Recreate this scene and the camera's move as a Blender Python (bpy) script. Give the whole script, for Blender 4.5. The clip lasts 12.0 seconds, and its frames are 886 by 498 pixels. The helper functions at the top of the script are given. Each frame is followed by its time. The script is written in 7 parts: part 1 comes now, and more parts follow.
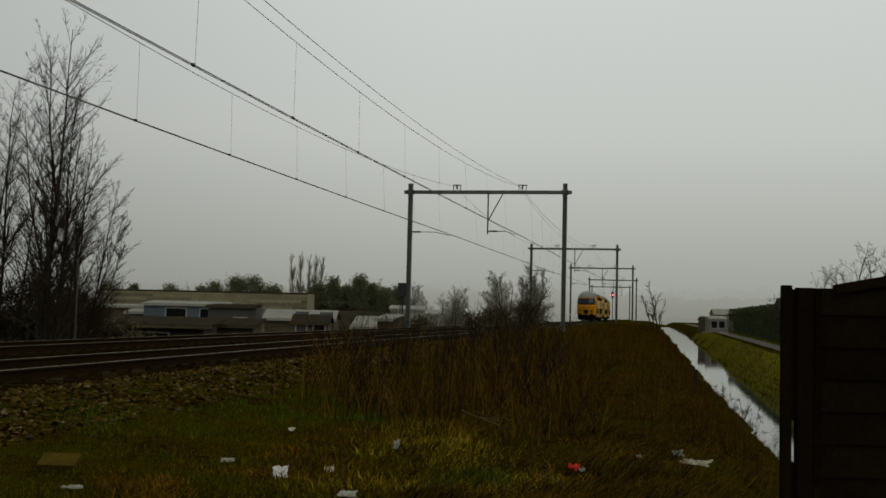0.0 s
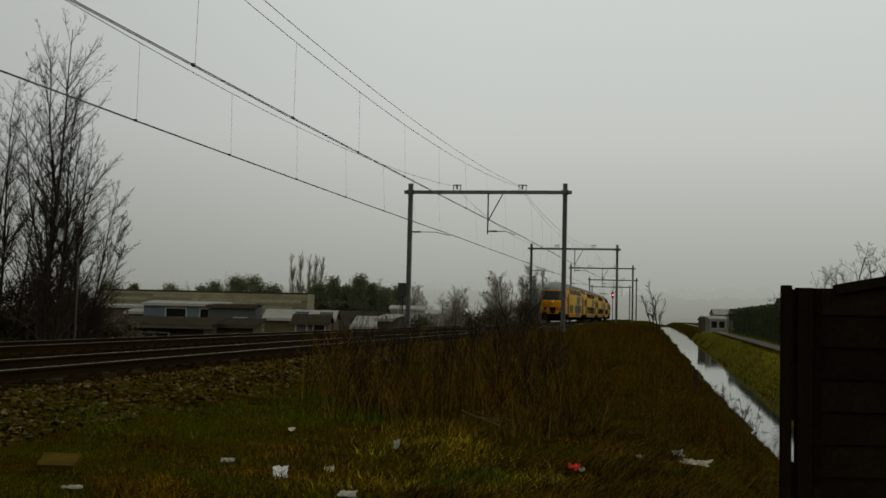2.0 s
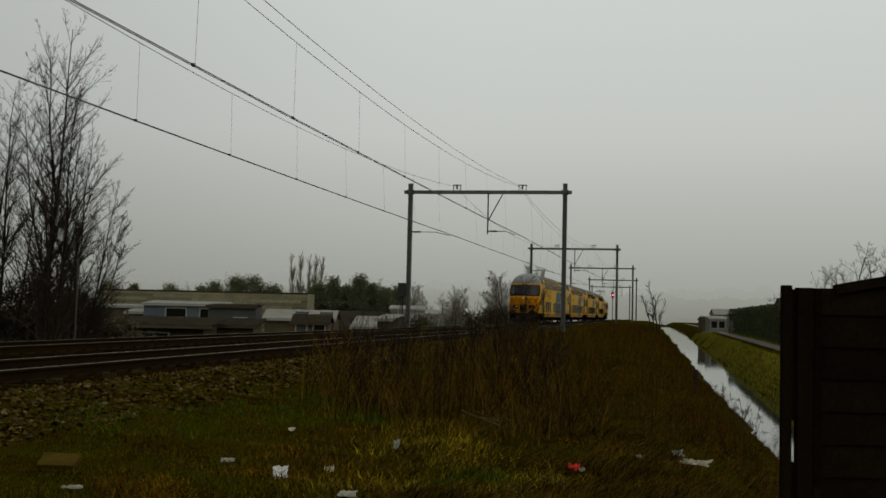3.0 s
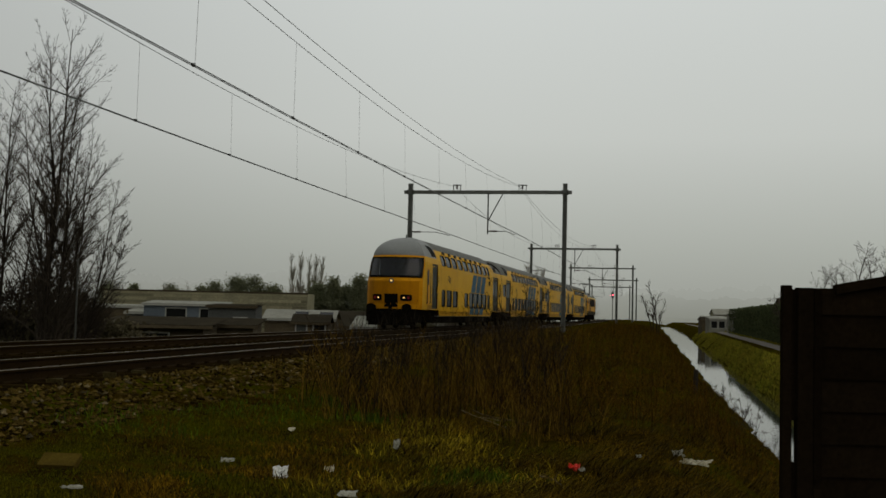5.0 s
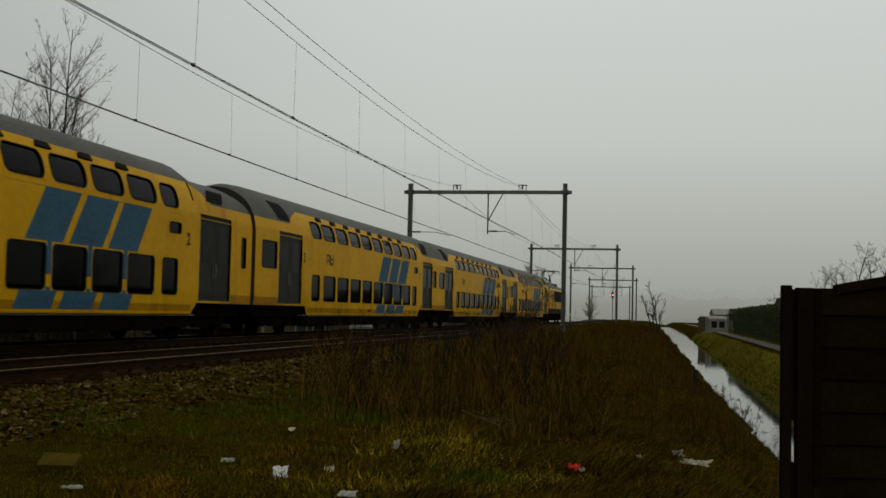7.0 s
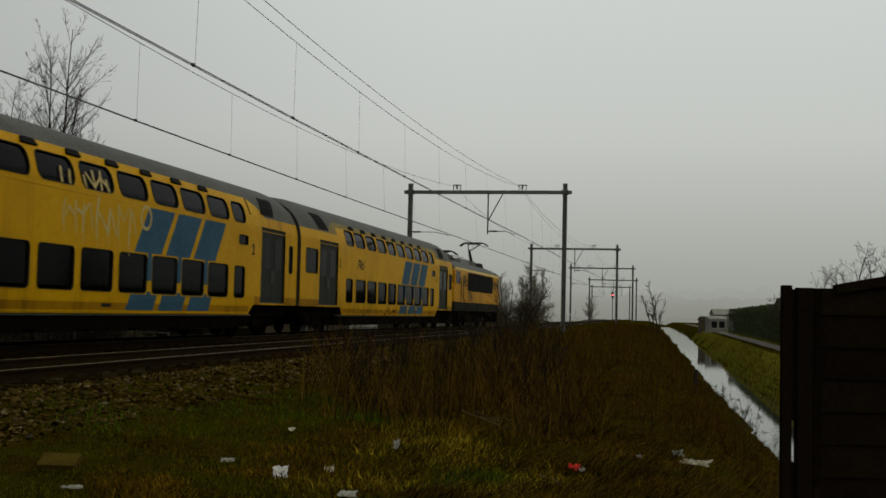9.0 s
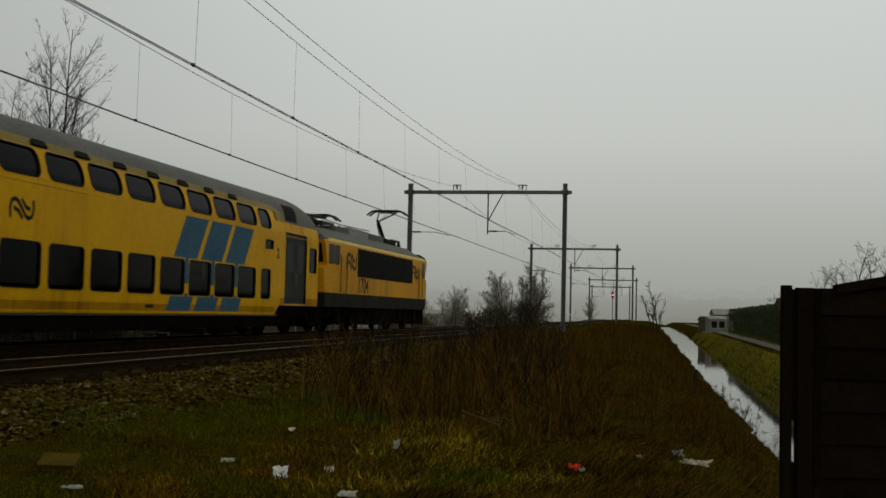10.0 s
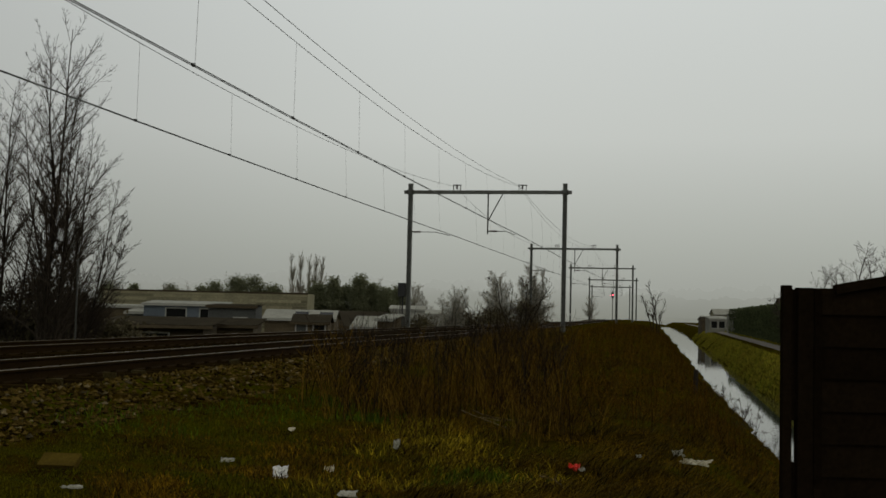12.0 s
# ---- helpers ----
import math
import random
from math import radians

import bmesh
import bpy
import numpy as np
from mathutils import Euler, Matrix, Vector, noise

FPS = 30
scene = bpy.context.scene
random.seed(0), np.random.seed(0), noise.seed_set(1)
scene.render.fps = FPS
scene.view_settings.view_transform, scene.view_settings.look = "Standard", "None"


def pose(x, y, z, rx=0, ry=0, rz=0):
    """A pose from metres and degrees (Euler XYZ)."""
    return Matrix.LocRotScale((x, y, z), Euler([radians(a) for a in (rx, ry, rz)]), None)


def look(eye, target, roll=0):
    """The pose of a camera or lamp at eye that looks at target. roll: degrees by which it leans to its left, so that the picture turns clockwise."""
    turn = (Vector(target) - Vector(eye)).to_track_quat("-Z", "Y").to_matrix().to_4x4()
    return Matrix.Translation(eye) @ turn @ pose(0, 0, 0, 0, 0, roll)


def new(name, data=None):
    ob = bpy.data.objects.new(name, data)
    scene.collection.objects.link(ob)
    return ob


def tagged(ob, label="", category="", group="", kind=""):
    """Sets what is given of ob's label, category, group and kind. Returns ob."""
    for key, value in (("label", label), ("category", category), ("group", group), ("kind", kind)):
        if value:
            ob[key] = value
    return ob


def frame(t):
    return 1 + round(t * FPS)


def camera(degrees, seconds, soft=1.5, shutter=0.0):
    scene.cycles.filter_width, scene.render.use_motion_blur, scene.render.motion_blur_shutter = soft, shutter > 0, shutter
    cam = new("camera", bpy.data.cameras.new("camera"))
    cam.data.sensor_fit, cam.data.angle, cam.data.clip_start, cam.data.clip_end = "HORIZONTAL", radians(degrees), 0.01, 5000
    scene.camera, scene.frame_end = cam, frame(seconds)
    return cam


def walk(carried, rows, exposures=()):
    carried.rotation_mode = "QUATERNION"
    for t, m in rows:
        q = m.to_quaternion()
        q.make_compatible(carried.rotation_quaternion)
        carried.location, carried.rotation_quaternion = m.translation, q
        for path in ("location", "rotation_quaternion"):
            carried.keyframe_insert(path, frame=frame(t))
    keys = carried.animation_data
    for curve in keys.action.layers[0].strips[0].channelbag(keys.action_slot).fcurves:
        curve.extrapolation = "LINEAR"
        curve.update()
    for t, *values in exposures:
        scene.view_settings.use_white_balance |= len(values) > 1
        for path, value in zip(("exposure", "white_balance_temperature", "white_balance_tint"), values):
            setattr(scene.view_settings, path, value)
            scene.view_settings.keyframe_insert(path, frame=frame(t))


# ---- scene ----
# ---- camera: a tripod beside a double-track railway ----
cam = camera(41.70, 12.0, soft=1.6, shutter=0.12)
EYE = Vector((0.0, 0.0, 0.868))          # rail tops lie at z = 0
TILT = radians(3.11)
STAND = look(EYE, EYE + Vector((0, math.cos(TILT), math.sin(TILT))), 1.306)
walk(cam, [(0.0, STAND), (12.0, STAND)], exposures=[(0.0, 0.0, 6680, 10), (12.0, 0.0, 6680, 10)])

# ---- light: thick overcast, low mist ----
world = bpy.data.worlds.new("overcast")
scene.world = world
world.use_nodes = True
wn = world.node_tree.nodes
wl = world.node_tree.links
wn.clear()
w_out = wn.new("ShaderNodeOutputWorld")
w_bg = wn.new("ShaderNodeBackground")
w_sky = wn.new("ShaderNodeTexSky")
w_sky.sky_type = "NISHITA"
w_sky.sun_disc = False
w_sky.sun_elevation = radians(38)
w_sky.sun_rotation = radians(140)
w_sky.dust_density = 6.0
w_dim = wn.new("ShaderNodeMixRGB")
w_dim.blend_type = "MULTIPLY"
w_dim.inputs[0].default_value = 1.0
w_dim.inputs[2].default_value = (0.05, 0.05, 0.05, 1)
w_tc = wn.new("ShaderNodeTexCoord")
w_sep = wn.new("ShaderNodeSeparateXYZ")
w_ramp = wn.new("ShaderNodeValToRGB")
w_mix = wn.new("ShaderNodeMixRGB")
w_mix.inputs[0].default_value = 0.92
for at, c in ((0.0, (0.325, 0.342, 0.312)), (0.06, (0.425, 0.452, 0.42)), (0.15, (0.575, 0.607, 0.585)),
              (0.27, (0.64, 0.68, 0.67)), (1.0, (0.56, 0.60, 0.61))):
    e = w_ramp.color_ramp.elements
    k = e[0] if at == 0.0 else (e[-1] if at == 1.0 else e.new(at))
    k.position = at
    k.color = (*c, 1)
wl.new(w_tc.outputs["Generated"], w_sep.inputs[0])
wl.new(w_sep.outputs["Z"], w_ramp.inputs[0])
wl.new(w_sky.outputs[0], w_dim.inputs[1])
wl.new(w_dim.outputs[0], w_mix.inputs[1])
wl.new(w_ramp.outputs[0], w_mix.inputs[2])
w_side = wn.new("ShaderNodeMapRange")          # the sky dims smoothly towards the far side of the line
w_side.interpolation_type = "SMOOTHSTEP"
w_side.inputs[1].default_value, w_side.inputs[2].default_value = -0.55, 0.05
w_side.inputs[3].default_value, w_side.inputs[4].default_value = 0.72, 1.0
w_scale = wn.new("ShaderNodeVectorMath")
w_scale.operation = "SCALE"
wl.new(w_sep.outputs["X"], w_side.inputs[0])
wl.new(w_mix.outputs[0], w_scale.inputs[0])
wl.new(w_side.outputs[0], w_scale.inputs["Scale"])
wl.new(w_scale.outputs[0], w_bg.inputs[0])
wl.new(w_bg.outputs[0], w_out.inputs[0])
w_bg.inputs[1].default_value = 1.0

sun = new("sun", bpy.data.lights.new("sun", "SUN"))
sun.data.energy = 0.3
sun.data.angle = radians(40)
sun.data.color = (1.0, 0.95, 0.86)
sun.matrix_basis = look((0, 0, 60), Vector((0, 0, 60)) - Vector((0.62, -0.50, 0.62)))


# ---- materials ----
def mat(name, base, alt=None, rough=0.8, metal=0.0, scale=6.0, fine=60.0, bump=0.3, depth=0.01, blend=0.5, ranged=0.0, spec=0.4):
    """A worn surface: two colours mixed by coarse and fine noise, with relief. ranged: brightness spread from object to object or island to island."""
    m = bpy.data.materials.new(name)
    m.use_nodes = True
    n, l = m.node_tree.nodes, m.node_tree.links
    b = n["Principled BSDF"]
    alt = alt or tuple(c * 0.6 for c in base)
    tc = n.new("ShaderNodeTexCoord")
    big = n.new("ShaderNodeTexNoise")
    big.inputs["Scale"].default_value = scale
    big.inputs["Detail"].default_value = 5
    small = n.new("ShaderNodeTexNoise")
    small.inputs["Scale"].default_value = fine
    small.inputs["Detail"].default_value = 3
    for t in (big, small):
        l.new(tc.outputs["Object"], t.inputs["Vector"])
    add = n.new("ShaderNodeMath")
    add.operation = "ADD"
    l.new(big.outputs[0], add.inputs[0])
    l.new(small.outputs[0], add.inputs[1])
    ramp = n.new("ShaderNodeMapRange")
    ramp.inputs[1].default_value = 1.0 - blend * 0.7
    ramp.inputs[2].default_value = 1.0 + blend * 0.7
    l.new(add.outputs[0], ramp.inputs[0])
    mix = n.new("ShaderNodeMixRGB")
    mix.inputs[1].default_value = (*base, 1)
    mix.inputs[2].default_value = (*alt, 1)
    l.new(ramp.outputs[0], mix.inputs[0])
    col = mix.outputs[0]
    if ranged:
        geo = n.new("ShaderNodeNewGeometry")
        inf = n.new("ShaderNodeObjectInfo")
        rsum = n.new("ShaderNodeMath")
        rsum.operation = "ADD"
        l.new(geo.outputs["Random Per Island"], rsum.inputs[0])
        l.new(inf.outputs["Random"], rsum.inputs[1])
        wrap = n.new("ShaderNodeMath")
        wrap.operation = "FRACT"
        l.new(rsum.outputs[0], wrap.inputs[0])
        mr = n.new("ShaderNodeMapRange")
        mr.inputs[3].default_value = 1.0 - ranged
        mr.inputs[4].default_value = 1.0 + ranged
        l.new(wrap.outputs[0], mr.inputs[0])
        mul = n.new("ShaderNodeVectorMath")
        mul.operation = "SCALE"
        l.new(col, mul.inputs[0])
        l.new(mr.outputs[0], mul.inputs["Scale"])
        col = mul.outputs[0]
    l.new(col, b.inputs["Base Color"])
    rr = n.new("ShaderNodeMapRange")
    rr.inputs[3].default_value = max(0.02, rough - 0.12)
    rr.inputs[4].default_value = min(1.0, rough + 0.12)
    l.new(small.outputs[0], rr.inputs[0])
    l.new(rr.outputs[0], b.inputs["Roughness"])
    b.inputs["Metallic"].default_value = metal
    b.inputs["Specular IOR Level"].default_value = spec
    if bump:
        bp = n.new("ShaderNodeBump")
        bp.inputs["Strength"].default_value = bump
        bp.inputs["Distance"].default_value = depth
        l.new(add.outputs[0], bp.inputs["Height"])
        l.new(bp.outputs[0], b.inputs["Normal"])
    return m


def glow(name, colour, strength):
    m = bpy.data.materials.new(name)
    m.use_nodes = True
    b = m.node_tree.nodes["Principled BSDF"]
    b.inputs["Base Color"].default_value = (*colour, 1)
    b.inputs["Emission Color"].default_value = (*colour, 1)
    b.inputs["Emission Strength"].default_value = strength
    return m


def pane_mat(name, tint, ior=1.5):
    """Tinted flat glass: see-through, with Fresnel gloss."""
    m = bpy.data.materials.new(name)
    m.use_nodes = True
    n, l = m.node_tree.nodes, m.node_tree.links
    n.clear()
    out = n.new("ShaderNodeOutputMaterial")
    tr = n.new("ShaderNodeBsdfTransparent")
    tr.inputs[0].default_value = (*tint, 1)
    gl = n.new("ShaderNodeBsdfGlossy")
    gl.inputs["Roughness"].default_value = 0.06
    fr = n.new("ShaderNodeFresnel")
    fr.inputs[0].default_value = ior
    mx = n.new("ShaderNodeMixShader")
    l.new(fr.outputs[0], mx.inputs[0])
    l.new(tr.outputs[0], mx.inputs[1])
    l.new(gl.outputs[0], mx.inputs[2])
    l.new(mx.outputs[0], out.inputs[0])
    return m


M = {}
def streaked(name, base, alt, dirt, amount, rough=0.45, spec=0.035):
    """Old vehicle paint: patchy fading, vertical run-off streaks and a film of brake dust."""
    m = mat(name, base, alt, rough=rough, scale=0.5, fine=9, bump=0.05, depth=0.004, blend=0.8, spec=spec)
    n, l = m.node_tree.nodes, m.node_tree.links
    b = n["Principled BSDF"]
    old = b.inputs["Base Color"].links[0].from_socket
    tc = n.new("ShaderNodeTexCoord")
    mp = n.new("ShaderNodeMapping")
    mp.inputs["Scale"].default_value = (3.2, 3.2, 0.22)
    l.new(tc.outputs["Object"], mp.inputs["Vector"])
    run = n.new("ShaderNodeTexNoise")
    run.inputs["Scale"].default_value = 1.0
    run.inputs["Detail"].default_value = 6
    run.inputs["Roughness"].default_value = 0.65
    l.new(mp.outputs[0], run.inputs["Vector"])
    film = n.new("ShaderNodeTexNoise")
    film.inputs["Scale"].default_value = 0.34
    film.inputs["Detail"].default_value = 4
    l.new(tc.outputs["Object"], film.inputs["Vector"])
    add = n.new("ShaderNodeMath")
    add.operation = "ADD"
    l.new(run.outputs[0], add.inputs[0])
    l.new(film.outputs[0], add.inputs[1])
    mr = n.new("ShaderNodeMapRange")
    mr.inputs[1].default_value, mr.inputs[2].default_value = 1.0, 1.45
    mr.inputs[4].default_value = amount
    l.new(add.outputs[0], mr.inputs[0])
    mx = n.new("ShaderNodeMixRGB")
    mx.inputs[2].default_value = (*dirt, 1)
    l.new(mr.outputs[0], mx.inputs[0])
    l.new(old, mx.inputs[1])
    l.new(mx.outputs[0], b.inputs["Base Color"])
    return m


M["yellow"] = streaked("yellow_paint", (0.585, 0.33, 0.0005), (0.43, 0.21, 0.0005), (0.13, 0.062, 0.002), 0.6)
M["loco_yellow"] = streaked("loco_yellow_paint", (0.55, 0.275, 0.0005), (0.36, 0.155, 0.0005), (0.12, 0.05, 0.002), 0.8)
M["grimy_yellow"] = streaked("grimy_yellow_paint", (0.22, 0.155, 0.02), (0.13, 0.10, 0.03), (0.06, 0.05, 0.03), 0.8)
M["dusty_side"] = streaked("brake_dust_film", (0.38, 0.19, 0.002), (0.24, 0.105, 0.002), (0.07, 0.035, 0.003), 0.9)
M["yellow_front"] = streaked("yellow_front_paint", (0.56, 0.245, 0.003), (0.36, 0.14, 0.004), (0.15, 0.062, 0.006), 0.8, spec=0.04)
M["worn_front"] = streaked("browned_front_paint", (0.44, 0.175, 0.002), (0.27, 0.10, 0.002), (0.10, 0.042, 0.003), 0.8)
M["roof_grey"] = mat("grey_roof_paint", (0.085, 0.083, 0.066), (0.045, 0.043, 0.032), rough=0.6, scale=0.7, fine=14, bump=0.1, depth=0.005, spec=0.15)
M["cab_grey"] = mat("light_grey_paint", (0.19, 0.195, 0.18), (0.12, 0.12, 0.108), rough=0.55, scale=0.8, fine=14, bump=0.05)
M["door_grey"] = mat("door_grey_paint", (0.030, 0.032, 0.024), (0.015, 0.016, 0.011), rough=0.55, scale=1.2, fine=20, bump=0.05, spec=0.05)
M["blue"] = mat("blue_paint", (0.040, 0.105, 0.155), (0.024, 0.062, 0.092), rough=0.6, scale=0.8, fine=14, bump=0.04, spec=0.05)
# one near-black base for running gear and front fittings
M["under"] = mat("underframe_black", (0.0065, 0.0055, 0.0035), (0.003, 0.0025, 0.002), rough=0.95, scale=3, fine=30, bump=0.4, spec=0.0)
M["rubber"] = mat("black_rubber", (0.010, 0.010, 0.008), (0.016, 0.015, 0.012), rough=0.8, bump=0.05, spec=0.03)
M["black"] = mat("black_paint", (0.010, 0.010, 0.010), (0.016, 0.015, 0.013), rough=0.55, bump=0.05)
M["glass"] = pane_mat("tinted_glass", (0.02, 0.02, 0.018), 1.12)
M["screen"] = pane_mat("windscreen_glass", (0.22, 0.23, 0.23), 1.4)
M["interior"] = mat("train_interior", (0.10, 0.095, 0.08), (0.06, 0.055, 0.05), rough=0.8, bump=0.0, spec=0.1)
M["seat"] = mat("seat_cloth", (0.10, 0.035, 0.04), (0.06, 0.02, 0.025), rough=0.9, bump=0.1)
M["white"] = mat("white_paint", (0.70, 0.70, 0.67), (0.5, 0.5, 0.47), rough=0.6, scale=2, bump=0.05)
M["lamp"] = glow("headlamp_glow", (1.0, 0.56, 0.16), 1.0)
M["red_lamp"] = glow("red_signal_glow", (1.0, 0.05, 0.08), 14.0)
M["steel"] = mat("galvanised_steel", (0.13, 0.135, 0.12), (0.07, 0.07, 0.055), rough=0.6, metal=0.25, scale=1.5, fine=20, bump=0.1)
M["steel_dark"] = mat("weathered_steel", (0.055, 0.055, 0.045), (0.03, 0.028, 0.02), rough=0.7, metal=0.2, scale=1.5, fine=20, bump=0.1)
M["wire"] = mat("copper_wire", (0.06, 0.06, 0.05), (0.035, 0.035, 0.03), rough=0.6, metal=0.4, bump=0)
M["ceramic"] = mat("brown_insulator", (0.06, 0.03, 0.02), rough=0.3, bump=0)
M["rail_top"] = mat("worn_rail_head", (0.17, 0.13, 0.07), (0.08, 0.055, 0.025), rough=0.5, metal=0.5, scale=1.0, fine=25, bump=0.1)
M["rail_rust"] = mat("rusty_rail", (0.022, 0.012, 0.003), (0.012, 0.007, 0.002), rough=0.9, scale=1.0, fine=25, bump=0.2, spec=0.03)
M["sleeper"] = mat("wet_sleeper", (0.020, 0.013, 0.004), (0.010, 0.006, 0.002), rough=0.95, scale=3, fine=40, bump=0.3, ranged=0.3, spec=0.0)
M["ballast"] = mat("ballast_stone", (0.080, 0.053, 0.013), (0.012, 0.007, 0.001), rough=0.95, scale=4, fine=60, bump=0.4, ranged=0.9, spec=0.0)


# ---- mesh tools ----
class Build:
    """Collects corners and faces for one mesh."""

    def __init__(self):
        self.v, self.f = [], []

    def quad(self, a, b, c, d):
        i = len(self.v)
        self.v += [tuple(a), tuple(b), tuple(c), tuple(d)]
        self.f.append((i, i + 1, i + 2, i + 3))

    def poly(self, pts):
        i = len(self.v)
        self.v += [tuple(p) for p in pts]
        self.f.append(tuple(range(i, i + len(pts))))

    def slab(self, pts, push):
        """A flat outline with thickness push."""
        push = Vector(push)
        n, i = len(pts), len(self.v)
        self.v += [tuple(p) for p in pts] + [tuple(Vector(p) + push) for p in pts]
        self.f.append(tuple(range(i, i + n)))
        self.f.append(tuple(range(i + 2 * n - 1, i + n - 1, -1)))
        for k in range(n):
            j = (k + 1) % n
            self.f.append((i + k, i + n + k, i + n + j, i + j))

    def box(self, lo, hi, m=None, cut=0.0):
        """A box from corner to corner; cut: chamfer of its upright edges."""
        (x0, y0, z0), (x1, y1, z1) = lo, hi
        if cut:
            pts = [(x0 + cut, y0, z0), (x1 - cut, y0, z0), (x1, y0 + cut, z0), (x1, y1 - cut, z0),
                   (x1 - cut, y1, z0), (x0 + cut, y1, z0), (x0, y1 - cut, z0), (x0, y0 + cut, z0)]
        else:
            pts = [(x0, y0, z0), (x1, y0, z0), (x1, y1, z0), (x0, y1, z0)]
        i = len(self.v)
        self.slab(pts, (0, 0, z1 - z0))
        if m is not None:
            self.v[i:] = [tuple(m @ Vector(p)) for p in self.v[i:]]

    def tube(self, path, radii, sides=6, caps=True):
        """A round bar along points; radii: one, or one a point."""
        path = [Vector(p) for p in path]
        if not hasattr(radii, "__len__"):
            radii = [radii] * len(path)
        first = len(self.v)
        side = None
        for k, p in enumerate(path):
            d = (path[min(k + 1, len(path) - 1)] - path[max(k - 1, 0)]).normalized()
            if side is None:
                side = d.orthogonal().normalized()
            else:
                side = (side - d * side.dot(d)).normalized()
            up = d.cross(side)
            for j in range(sides):
                a = 2 * math.pi * j / sides
                self.v.append(tuple(p + (side * math.cos(a) + up * math.sin(a)) * radii[k]))
        for k in range(len(path) - 1):
            for j in range(sides):
                a, b = first + k * sides + j, first + k * sides + (j + 1) % sides
                self.f.append((a, b, b + sides, a + sides))
        if caps:
            self.f.append(tuple(range(first + sides - 1, first - 1, -1)))
            e = first + (len(path) - 1) * sides
            self.f.append(tuple(range(e, e + sides)))

    def mesh(self, name, material, smooth=False, bevel=0.0, weld=False):
        me = bpy.data.meshes.new(name)
        me.from_pydata(self.v, [], self.f)
        if bevel or smooth or weld:
            bm = bmesh.new()
            bm.from_mesh(me)
            bmesh.ops.remove_doubles(bm, verts=bm.verts, dist=0.0005)
            if bevel:
                bmesh.ops.bevel(bm, geom=[e for e in bm.edges if len(e.link_faces) == 2 and e.calc_face_angle(0) > 0.6], offset=bevel,
                                segments=2, affect="EDGES", profile=0.6, clamp_overlap=True)
            bmesh.ops.recalc_face_normals(bm, faces=bm.faces)
            bm.to_mesh(me)
            bm.free()
        me.materials.append(material)
        if smooth:
            for p in me.polygons:
                p.use_smooth = True
        me.update()
        return me


def part(name, b, material, parent=None, label="", smooth=False, bevel=0.0, weld=False):
    """One mesh object, under its thing if there is one."""
    ob = new(name, b.mesh(name, material, smooth, bevel, weld) if isinstance(b, Build) else b)
    if parent is not None:
        ob.parent = parent
    return tagged(ob, label=label)


def thing(name, m=None, label="", category="", group="", kind=""):
    """An Empty at a thing's base."""
    ob = new(name)
    ob.empty_display_size = 0.2
    ob.matrix_basis = m or Matrix()
    return tagged(ob, label, category, group, kind)


# ---- the line's course: s metres along the far track, w metres to its right ----
ARC_S = np.linspace(-160, 420, 2321)
ARC_H = 0.1742 + np.where(ARC_S < 0, 0, 0.0514 * np.minimum(ARC_S, 300) / 100 - 0.0235 * (np.minimum(ARC_S, 300) / 100) ** 2)
_step = ARC_S[1] - ARC_S[0]
ARC_X = np.concatenate([[0], np.cumsum((np.sin(ARC_H)[1:] + np.sin(ARC_H)[:-1]) / 2 * _step)])
ARC_Y = np.concatenate([[0], np.cumsum((np.cos(ARC_H)[1:] + np.cos(ARC_H)[:-1]) / 2 * _step)])
_zero = int(np.argmin(abs(ARC_S)))
ARC_X = ARC_X - ARC_X[_zero] - 13.0715
ARC_Y = ARC_Y - ARC_Y[_zero]
NEAR = 4.02                              # the near track's centre


def at(s, w, z=0.0):
    h = float(np.interp(s, ARC_S, ARC_H))
    return Vector((float(np.interp(s, ARC_S, ARC_X)) + w * math.cos(h), float(np.interp(s, ARC_S, ARC_Y)) - w * math.sin(h), z))


def bend(s):
    """The far track draws a little away from the near one as it passes the camera."""
    u = min(max((54.0 - s) / 30.0, 0.0), 1.0)
    return -0.36 * u * u * (3 - 2 * u)


def heading(s):
    return float(np.interp(s, ARC_S, ARC_H))


def across(s, w=0.0, z=0.0):
    """A pose on the line: local x along it, y to its left, z up."""
    return Matrix.Translation(at(s, w, z)) @ Matrix.Rotation(math.pi / 2 - heading(s), 4, "Z")


def to_line(x, y):
    """s and w of many places at once."""
    a = 0.1742
    s = (x + 13.0715) * math.sin(a) + y * math.cos(a)
    for _ in range(4):
        cx, cy, h = np.interp(s, ARC_S, ARC_X), np.interp(s, ARC_S, ARC_Y), np.interp(s, ARC_S, ARC_H)
        s = s + (x - cx) * np.sin(h) + (y - cy) * np.cos(h)
    cx, cy, h = np.interp(s, ARC_S, ARC_X), np.interp(s, ARC_S, ARC_Y), np.interp(s, ARC_S, ARC_H)
    return s, (x - cx) * np.cos(h) - (y - cy) * np.sin(h)


def wavy(x, y, size, seed=0):
    """Smooth unevenness from a few crossing waves, about -1 to 1."""
    r = np.random.RandomState(seed)
    out = 0
    for _ in range(6):
        a, p, k = r.uniform(0, 6.28), r.uniform(0, 6.28), r.uniform(0.6, 1.7) * 2 * math.pi / size
        out = out + np.sin((x * math.cos(a) + y * math.sin(a)) * k + p)
    return out / 4


WATER = -2.05


